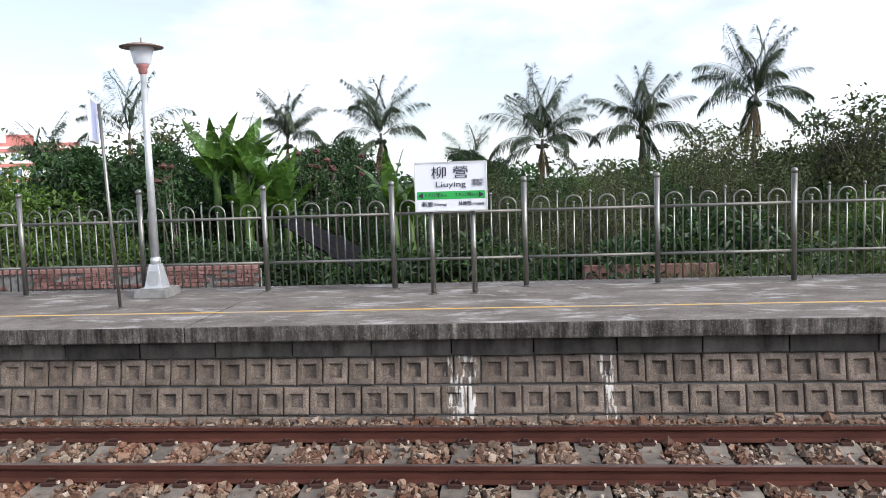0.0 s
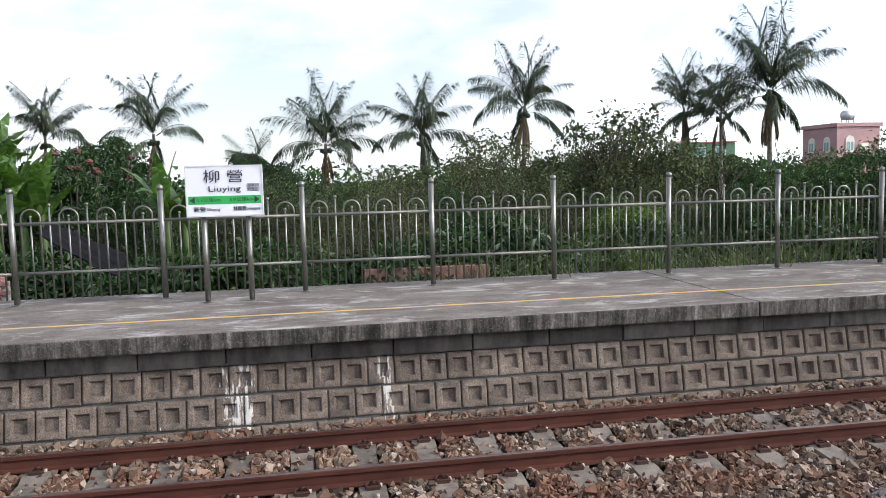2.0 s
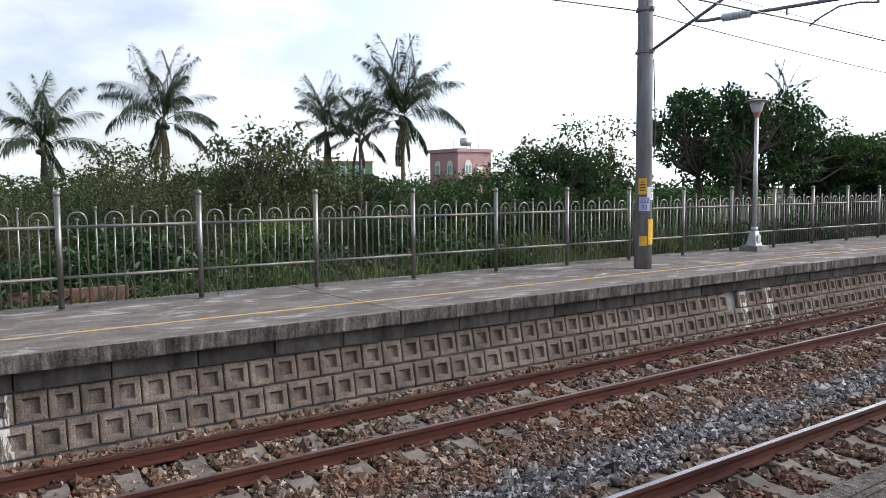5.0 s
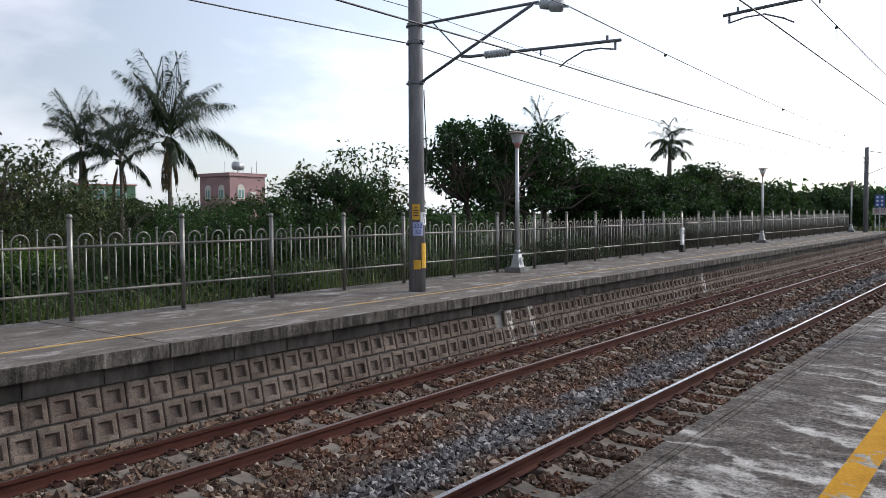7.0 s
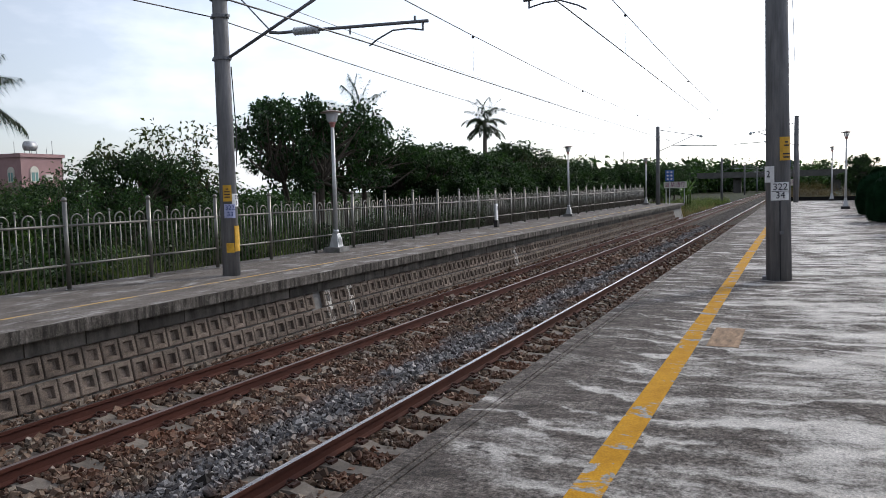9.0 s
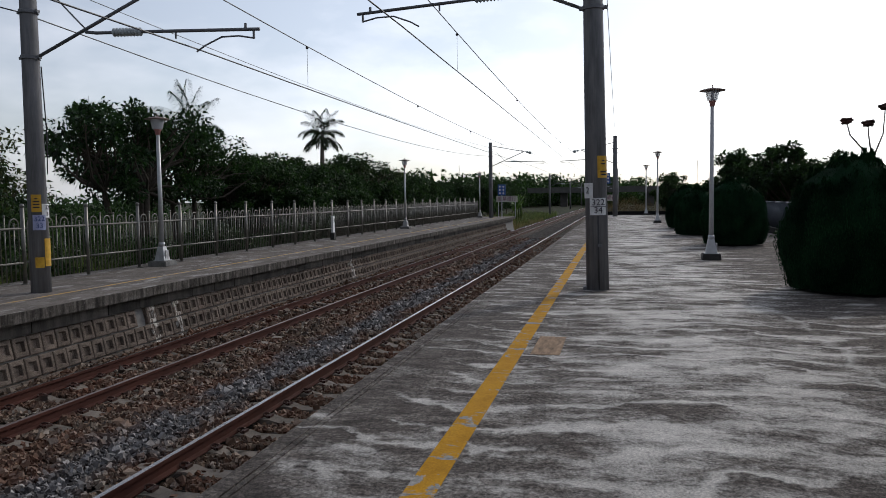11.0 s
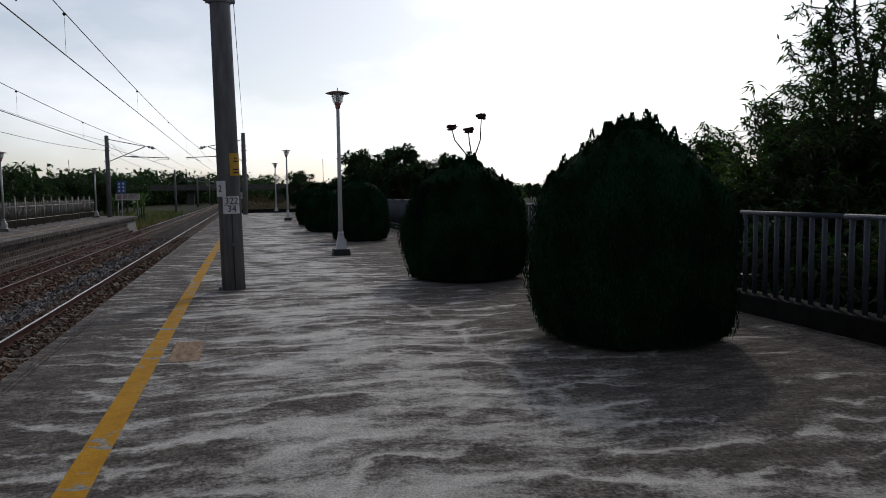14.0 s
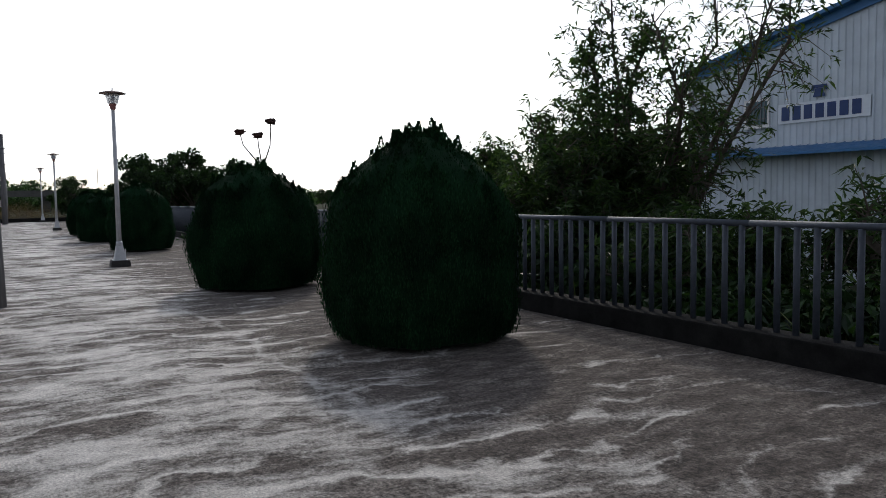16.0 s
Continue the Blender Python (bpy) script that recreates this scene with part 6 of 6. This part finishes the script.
# Grass -------------------------------------------------------------------
def grass(name, areas, material, seed, label):
    rng = np.random.default_rng(seed)
    VV = []
    for x0, x1, y0, y1, per, h0, h1, z, w in areas:
        n = int((x1 - x0) * (y1 - y0) * per)
        B = np.stack([rng.uniform(x0, x1, n), rng.uniform(y0, y1, n), np.full(n, z)], 1)
        clump = 0.6 + 0.4 * np.sin(B[:, 0] * 2.3 + 1.7 * B[:, 1]) * np.sin(0.9 * B[:, 0])
        h = rng.uniform(h0, h1, n) * np.clip(clump, 0.55, 1)
        d = rng.normal(size=(n, 2)) * 0.35
        wv = unit(np.concatenate([rng.normal(size=(n, 2)), np.zeros((n, 1))], 1)) * w
        p1 = B + np.concatenate([d * h[:, None] * 0.35, (h * 0.62)[:, None]], 1)
        p2 = B + np.concatenate([d * h[:, None] * 1.25, (h * 0.92)[:, None]], 1)
        VV.append(np.stack([B - wv, B + wv, p1 + wv * 0.8, p1 - wv * 0.8], 1))
        VV.append(np.stack([p1 - wv * 0.8, p1 + wv * 0.8, p2 + wv * 0.1, p2 - wv * 0.1], 1))
    V = np.concatenate(VV).reshape(-1, 3)
    tagged(link(name, soup(name, V, quads(V)), material), label, "grass", "", "stuff")


grass("tall_grass", [(2.5, 9.0, 11.75, 13.6, 250, 1.3, 2.5, -1.3, 0.011), (9.0, 17.0, 11.75, 13.6, 250, 1.3, 2.5, -1.3, 0.012), (-1.0, 2.5, 11.9, 13.4, 150, 1.1, 2.1, -1.3, 0.010), (-13.0, -1.0, 12.6, 14.0, 45, 0.8, 1.5, -1.3, 0.010),
                     (17.0, 45.0, 12.0, 14.0, 40, 0.7, 1.6, -1.3, 0.014), (64.5, 120.0, 9.0, 16.0, 16, 0.6, 1.5, -1.3, 0.02), (67.5, 110.0, -6.0, 1.2, 16, 0.4, 1.2, -1.3, 0.02), (-2.0, 30.0, -13.0, -6.5, 26, 0.8, 2.2, -1.3, 0.014)],
      "grass", 21, "tall green blady grass behind the fence")
grass("dry_grass", [(8.5, 13.5, 12.0, 14.0, 26, 0.7, 1.7, -1.3, 0.010), (2.0, 8.0, 12.2, 14.6, 14, 0.7, 1.6, -1.3, 0.009), (62.8, 66.5, 8.4, 10.2, 90, 0.5, 1.6, -1.2, 0.014), (64.5, 95.0, 8.6, 10.0, 16, 0.4, 1.0, -1.3, 0.018)],
      "straw", 22, "dry straw-coloured grass tufts")

# Low brick wall behind the fence
brick_wall = slab("wall_brick_low", -9.9, -4.4, 12.36, 12.52, -1.3, 0.195, "mortar", "low broken red brick garden wall behind the fence", 0, "structure", "wall")
bk = box(bm_new(), (0, 0, 0), (0.205, 0.05, 0.056), 0.005)
bkm = bpy.data.meshes.new("brick")
bk.to_mesh(bkm)
bk.free()
bkm.materials.append(M["brick"])
rnd = random.Random(4)
for row in range(4):
    for i in range(25):
        at = -9.78 + 0.217 * i
        pier = min(abs(at - p) for p in (-9.5, -8.2, -7.3, -5.65, -4.6)) < 0.26
        if rnd.random() < (0.05 if pier else 0.72 if row else 0.35):
            continue
        o = new("brick", bkm)
        o.parent = brick_wall
        o.matrix_basis = pose(-9.78 + 0.217 * i + (0.11 if row % 2 else 0), 12.345 + rnd.uniform(-0.004, 0.004), -0.03 + 0.066 * row, 0, 0, rnd.uniform(-1.5, 1.5))
part("coping", box(bm_new(), (-7.15, 12.44, 0.235), (5.4, 0.24, 0.07), 0.01), "brick", brick_wall, "red coping course")

low_wall = slab("wall_brick_stub", 0.9, 3.0, 12.6, 12.78, -1.3, 0.10, "brick", "short red brick wall stub among the weeds", 0.012, "structure", "wall")
put(copy_thing(sh_e, pose(0, 0, 0)), [(-9.6, 12.05, 0.55), (-7.2, 12.0, 0.5), (-4.6, 12.0, 0.7), (-3.6, 12.1, 0.75), (-2.6, 12.05, 0.7), (-1.6, 12.1, 0.6), (-0.7, 12.0, 0.65), (0.4, 12.0, 0.6), (3.6, 12.0, 0.55), (5.4, 12.1, 0.6), (-11.4, 12.2, 0.8), (-8.6, 12.1, 0.6), (-6.4, 12.05, 0.5), (-5.4, 12.0, 0.75), (1.6, 12.1, 0.6), (2.6, 12.1, 0.65)], 31)


def net_heap():
    bm = bm_new()
    n, m = 16, 12
    rng = np.random.default_rng(8)
    g = [[bm.verts.new((1.15 * i / n + 0.12 * j / m, 0.35 * j / m, 0.70 * (1 - i / n) ** 1.2 + (0.14 + 0.14 * i / n) * j / m + 0.035 * math.sin(19 * j / m + 3 * i / n) + 0.012 * rng.normal())) for j in range(m + 1)] for i in range(n + 1)]
    for i in range(n):
        for j in range(m):
            bm.faces.new((g[i][j], g[i + 1][j], g[i + 1][j + 1], g[i][j + 1]))
    ob = part("shade_net", bm, "tarp", None, "", True)
    sol = ob.modifiers.new("thickness", "SOLIDIFY")
    sol.thickness = 0.02
    ob.matrix_basis = pose(-4.02, 12.55, 0.20)
    tagged(ob, "black shade net heaped over the low wall", "net")


net_heap()

# Clipped cypress bushes on the near platform ------------------------------
def cypress(seed, H=2.3, R=1.1):
    """A dense egg-shaped bush of upright sprays with spiky tops, open a little at its foot."""
    rng = np.random.default_rng(seed)
    th = thing("cypress_bush", (0, 0, 0), "dense dark green clipped cypress bush growing from the deck", "bush", "cypress bushes on the near platform")
    prof_z = np.array([0.0, 0.04, 0.12, 0.22, 0.35, 0.5, 0.62, 0.72, 0.80, 0.87, 0.93, 0.97, 1.0]) * H
    prof_r = np.array([0.84, 0.89, 0.94, 0.975, 1.0, 0.98, 0.92, 0.82, 0.69, 0.51, 0.32, 0.16, 0.03]) * R
    ph = rng.uniform(0, 6.28, 8)

    def radius(z, a):
        r = np.interp(z, prof_z, prof_r)
        bump = 0.03 * np.sin(5 * a + ph[0]) + 0.03 * np.sin(9 * a + ph[1] + 0.8 * z) + 0.025 * np.sin(17 * a + ph[2]) + 0.02 * np.sin(29 * a + ph[3] + 2.0 * z) + 0.03 * np.sin(6 * z + 3 * a + ph[4])
        return r * (1 + bump)

    na, nz = 64, 26
    V, F = [], []
    for j in range(nz):
        z = 0.05 + (H * 0.96 - 0.05) * j / (nz - 1)
        for i in range(na):
            a = 2 * math.pi * i / na
            r = 0.95 * radius(z, a)
            V.append((r * math.cos(a), r * math.sin(a), z))
    for j in range(nz - 1):
        for i in range(na):
            F.append((j * na + i, j * na + (i + 1) % na, (j + 1) * na + (i + 1) % na, (j + 1) * na + i))
    link("core", soup("core", np.array(V), np.array(F)), "cypress", th, "", True)
    n = 60000
    z = rng.uniform(0.03, 1.0, n) ** 0.95 * H * 0.985
    a = rng.uniform(0, 2 * math.pi, n)
    r = radius(z, a) * rng.uniform(0.92, 0.995, n)
    C = np.stack([r * np.cos(a), r * np.sin(a), z - 0.05], 1)
    out = np.stack([np.cos(a), np.sin(a), np.zeros(n)], 1)
    A = np.array([0, 0, 1.0]) * 1.0 + out * rng.uniform(-0.05, 0.22, n)[:, None] + rng.normal(size=(n, 3)) * 0.13
    side = np.cross(out, np.array([0, 0, 1.0])) + rng.normal(size=(n, 3)) * 0.5
    V1 = leaf_set(rng, C, A, 0.055, 0.015, 0.1, np.cross(side, A))
    # spires
    sp = []
    for i in range(190):
        zz = (rng.uniform(0.40, 0.80) if i < 120 else rng.uniform(0.80, 0.97)) * H
        aa = rng.uniform(0, 6.28)
        rr = radius(np.array([zz]), np.array([aa]))[0] * (rng.uniform(0.86, 0.95) if i < 120 else rng.uniform(0.55, 0.95))
        hh = rng.uniform(0.14, 0.25)
        k = 170
        t = rng.uniform(0, 1, k)
        b = rng.uniform(0, 6.28, k)
        w = 0.065 * (1 - t) + 0.003
        c = np.stack([rr * math.cos(aa) + w * np.cos(b), rr * math.sin(aa) + w * np.sin(b), zz - 0.07 + hh * t], 1)
        d = np.stack([0.35 * np.cos(b), 0.35 * np.sin(b), np.ones(k)], 1) + rng.normal(size=(k, 3)) * 0.12
        sp.append(leaf_set(rng, c, d, 0.045, 0.018, 0.1))
    V2 = np.concatenate([V1] + sp)
    link("sprays", soup("sprays", V2, quads(V2)), "cypress", th)
    st = bm_new()
    for i in range(9):
        b = rng.uniform(0, 6.28)
        tube(st, [(0.25 * math.cos(b), 0.25 * math.sin(b), -0.02), (0.5 * math.cos(b), 0.5 * math.sin(b), 0.25)], [0.03, 0.015], 5, False)
    part("stem", st, "bark", th)
    return th


cy = [cypress(1, 2.26, 1.06), cypress(2, 2.16, 1.13)]
cy[0].matrix_basis = pose(7.52, -3.97, 0, 0, 0, 20)
cy[1].matrix_basis = pose(13.55, -3.82, 0, 0, 0, 100)
for k, x, y, s, a in ((0, 25.5, -3.58, 0.92, 200), (1, 32.0, -3.2, 0.86, 300), (0, 38.5, -3.2, 0.88, 60)):
    o = copy_thing(cy[k], pose(0, 0, 0))
    o.matrix_basis = pose(x, y, 0, 0, 0, a) @ Matrix.Diagonal((s, s, s, 1))

# Trees on the near side ---------------------------------------------------
put_near = make_tree("broadleaf_tree", "dark backlit tree beyond the near railing", 17, 5.6, 2.0, 1.0, 60, 170, 0.20, 0.11, "leaf_dark", 0.12, 0.13, 2, "tree", 0.75, 3, "trees beyond the near railing")
put(put_near, [(46.0, -7.0, 1.03), (46.0, -9.2, 1.07), (44.5, -10.9, 0.96), (52.0, -9.6, 0.86), (60.0, -9.6, 0.80), (69.5, -4.9, 0.92), (78.0, -8.0, 0.75), (92.0, -9.0, 0.8), (110.0, -10.0, 0.8), (130.0, -12.0, 0.9),
               (150.0, -58.0, 0.8), (162.0, -52.0, 0.85), (176.0, -66.0, 0.9)], 18, 0.97, 1.03)



def far_woods(name, rows, seed, label):
    """Distant woods: rows of (x0, y0, x1, y1, height, count) filled with big leaf clumps."""
    rng = np.random.default_rng(seed)
    VV = []
    for x0, y0, x1, y1, h, n in rows:
        t = rng.uniform(size=n)
        top = h * (0.62 + 0.2 * np.sin(t * 37 + seed) + 0.18 * np.sin(t * 91 + 2 * seed))
        C = np.stack([x0 + (x1 - x0) * t, y0 + (y1 - y0) * t, np.zeros(n)], 1) + rng.normal(size=(n, 3)) * np.array([2.5, 2.5, 0])
        C[:, 2] = -1.3 + top * rng.uniform(size=n) ** 0.6
        VV.append(leaf_set(rng, C, rng.normal(size=(n, 3)), max(0.75, 0.0038 * abs(x1)), max(0.45, 0.0024 * abs(x1))))
    V = np.concatenate(VV)
    tagged(link(name, soup(name, V, quads(V)), "leaf_mid"), label, "woods", "", "stuff")


far_woods("distant_woods", [(-90, 75, 10, 85, 5.0, 9000), (10, 85, 110, 70, 5.0, 9000), (110, 45, 300, 24, 9.0, 16000), (230, 42, 330, -12, 11.0, 20000), (260, 20, 300, -70, 8.0, 6000), (150, -35, 300, -110, 5.5, 8000), (85, -14, 190, -26, 5.0, 6000), (40, -40, 150, -70, 3.6, 5000)], 6, "hazy distant woods along the horizon")


def mango(x, y, H, R, low, twigs, seed, per=9, dense=1.0, label="mango tree with clusters of long drooping leaves", lean=0.0, thick=1.0):
    """Forked limbs, thin twigs, and a whorl of long narrow leaves at each twig's end."""
    rng = np.random.default_rng(seed)
    th = thing("mango_tree", (x, y, -1.32), label, "tree", "mango trees beyond the near railing")
    bm = bm_new()
    tube(bm, [(0, 0, -0.1), (0.05 + lean * 0.3, 0.02, 0.8), (lean, 0.05, 1.6)], [0.20 * thick, 0.15 * thick, 0.13 * thick], 9, False)
    ends = []
    nl = 9 if dense > 0.8 else 6
    for i in range(nl):
        a = 2 * math.pi * i / nl + rng.uniform(-0.3, 0.3)
        el = rng.uniform(0.25, 1.35)
        Ln = (H - 1.6) * (0.55 + 0.45 * math.sin(el))
        tip = np.array([lean * 1.6 + math.cos(a) * math.cos(el) * R * 1.1, math.sin(a) * math.cos(el) * R * 1.1, 1.5 + math.sin(el) * Ln])
        b = np.array([lean, 0.05, 1.5])
        c1 = b + (tip - b) * 0.4 + rng.normal(size=3) * 0.3
        c2 = b + (tip - b) * 0.75 + rng.normal(size=3) * 0.22
        tube(bm, [b, c1, c2, tip], [0.085 * thick, 0.06 * thick, 0.04 * thick, 0.014], 6, False)
        for j in range(twigs // nl):
            u = rng.uniform(0.22, 1.0)
            s = (b + (c1 - b) * u / 0.4) if u < 0.4 else (c1 + (c2 - c1) * (u - 0.4) / 0.35) if u < 0.75 else (c2 + (tip - c2) * (u - 0.75) / 0.25)
            e = s + unit(rng.normal(size=3) + np.array([0, 0, 0.25])) * rng.uniform(0.35, 1.0) * R * 0.36
            e[2] = max(e[2], low)
            mid = (s + e) / 2 + np.array([0, 0, 0.06])
            tube(bm, [s, mid, e], [0.012, 0.008, 0.004], 4, False)
            ends.append(e)
            if rng.uniform() < 0.6 * dense:
                ends.append(mid)
    part("trunk", bm, "bark", th, "", True)
    E = np.repeat(np.array(ends), int(per * 1.7), axis=0)
    n = len(E)
    A = unit(rng.normal(size=(n, 3)) * np.array([1, 1, 0.55])) + np.array([0, 0, -0.25])
    V = leaf_set(rng, E + rng.normal(size=(n, 3)) * 0.05, A, 0.17, 0.042, 0.2)
    link("crown", soup("crown", V, quads(V)), "mangoleaf", th, "clusters of long narrow leaves")
    return th


mango(10.0, -9.9, 8.0, 2.6, 1.2, 470, 41, 5, 0.5, "open mango tree with sparse leaf clusters and bare limbs", -0.3, 0.65)
mango(10.9, -9.9, 6.2, 2.0, 0.5, 780, 48, 9, 1.2)
mango(12.7, -9.6, 4.4, 2.0, 0.4, 900, 42, 10, 1.2)
mango(10.9, -8.8, 3.7, 1.6, 0.3, 700, 43, 10, 1.2)
mango(14.7, -9.8, 4.0, 1.6, 0.4, 800, 49, 9, 1.0)
mango(4.9, -9.3, 3.4, 1.6, 0.5, 320, 44, 8)
mango(7.6, -8.6, 2.7, 1.6, 0.2, 420, 45, 9)
mango(16.5, -10.4, 4.0, 2.2, 0.3, 900, 46, 10)
mango(21.5, -10.6, 3.2, 2.0, 0.3, 700, 47, 10)
under = copy_thing(sh_d, pose(0, 0, 0))
put(under, [(-1.0 + 1.2 * i, -7.6 - 0.6 * (i % 3), 1.25) for i in range(34)], 8)


dry = make_tree("dry_shrub", "leafless brown dry shrub at the platform end", 19, 2.6, 1.9, 0.1, 50, 60, 0.12, 0.03, "palmdead", 0.03, 0.2, 6, "shrub", 0.8, 5, "dry shrubs at the platform end")
put(dry, [(70.0, -0.6, 1.0), (71.5, 1.0, 0.9), (69.5, -3.0, 0.95), (74.0, -1.5, 1.1), (66.5, 10.6, 0.6)], 20)


def flower_stalk():
    """The tall bare stalk with dark heads that rises behind a bush."""
    rng = np.random.default_rng(5)
    th = thing("flower_stalk", (23.2, -6.80, -1.32), "tall bare stalk with three dark flower heads", "plant")
    bm = bm_new()
    heads = [(0.0, -0.30, 5.19), (0.0, 0.66, 4.84), (0.0, 0.12, 4.76)]
    tube(bm, [(0, 0, 0), (0.02, 0.02, 2.5), (0, 0, 3.7)], [0.05, 0.035, 0.025], 6, False)
    for h in heads:
        h = Vector(h)
        tube(bm, [(0, 0, 3.7), (0, h.y * 0.35, 4.05), (h.x * 0.7, h.y * 0.85, 4.45), tuple(h)], [0.03, 0.025, 0.02, 0.016], 5, False)
    part("stem", bm, "bark", th)
    for h in heads:
        hb = bm_new()
        bmesh.ops.create_icosphere(hb, subdivisions=3, radius=0.135)
        for v in hb.verts:
            k = 1 + 0.30 * math.sin(31 * v.co.x + 3 * h[1]) * math.sin(27 * v.co.y) + 0.22 * math.sin(40 * v.co.z + 19 * v.co.x) + rng.normal() * 0.10
            v.co = Vector((v.co.x * k, v.co.y * k * 1.1, v.co.z * k * 0.62)) + Vector(h)
        part("flower_head", hb, "flower", th, "dark flower head")


flower_stalk()

# Pieces of the far platform wall ----------------------------------------
def block_mesh(name):
    """One cast block, face towards -y: a raised border round a sunk square panel."""
    W, H, D = 0.284, 0.306, 0.10
    bm = bm_new()
    def loop(w, h, y, x0=0.0):
        return [bm.verts.new((sx * w / 2 + x0, y, sz * h / 2)) for sx, sz in ((-1, -1), (1, -1), (1, 1), (-1, 1))]
    rows = [loop(W, H, D), loop(W, H, 0.018), loop(W - 0.02, H - 0.02, 0.004), loop(W - 0.05, H - 0.05, 0.0), loop(0.164, 0.168, 0.0), loop(0.152, 0.156, 0.008), loop(0.124, 0.128, 0.050)]
    for a, b in zip(rows, rows[1:]):
        for i in range(4):
            bm.faces.new((a[i], a[(i + 1) % 4], b[(i + 1) % 4], b[i]))
    bm.faces.new(rows[-1])
    me = bpy.data.meshes.new(name)
    bm.to_mesh(me)
    bm.free()
    me.materials.append(M["block"])
    return me


wall = slab("wall_far_platform", FX0, FX1, EDGEF + 0.285, EDGEF + 0.36, -1.3, -0.36, "void", "cast concrete block retaining wall under the platform", 0, "structure", "wall")
bme = block_mesh("block")
rest = bm_new()
PITCH = 0.2955
rb = random.Random(11)
missing = {(0, 46)}
for row, (zc, off) in enumerate(((-0.533, 0.0), (-0.853, 0.148), (-1.173, 0.02))):
    for i in range(-52, 205):
        xx = -0.886 - 0.148 + off + i * PITCH
        if xx > FX1 - 0.2 or (row, i) in missing:
            continue
        yy, zz = EDGEF + 0.17 + 0.22 * (zc + 0.533) + rb.uniform(-0.007, 0.007), zc + rb.uniform(-0.003, 0.003)
        if -22 < i < 84 + 12 * (2 - row) and (row < 2 or i < 60):
            o = new("block", bme)
            o.parent = wall
            o.matrix_basis = pose(xx, yy, zz, -12.0 + rb.uniform(-1.0, 1.0), rb.uniform(-0.5, 0.5), rb.uniform(-0.8, 0.8))
        else:
            m = pose(xx, yy, zz, -12.0)
            tmp = len(rest.verts)
            rest.from_mesh(bme)
            rest.verts.ensure_lookup_table()
            for v in rest.verts[tmp:]:
                v.co = m @ v.co
tagged(part("far_blocks", rest, "block", wall), "", "", "", "stuff")
mb = bm_new()
q = [mb.verts.new(p) for p in ((FX0, EDGEF + 0.272, -0.37), (FX1, EDGEF + 0.272, -0.37), (FX1, EDGEF + 0.072, -1.3), (FX0, EDGEF + 0.072, -1.3))]
r = [mb.verts.new(v.co + Vector((0, 0.03, 0))) for v in q]
mb.faces.new(q); mb.faces.new(r[::-1])
for i in range(4):
    mb.faces.new((q[i], r[i], r[(i + 1) % 4], q[(i + 1) % 4]))
bmesh.ops.recalc_face_normals(mb, faces=mb.faces)
part("mortar_bed", mb, "mortar", wall)

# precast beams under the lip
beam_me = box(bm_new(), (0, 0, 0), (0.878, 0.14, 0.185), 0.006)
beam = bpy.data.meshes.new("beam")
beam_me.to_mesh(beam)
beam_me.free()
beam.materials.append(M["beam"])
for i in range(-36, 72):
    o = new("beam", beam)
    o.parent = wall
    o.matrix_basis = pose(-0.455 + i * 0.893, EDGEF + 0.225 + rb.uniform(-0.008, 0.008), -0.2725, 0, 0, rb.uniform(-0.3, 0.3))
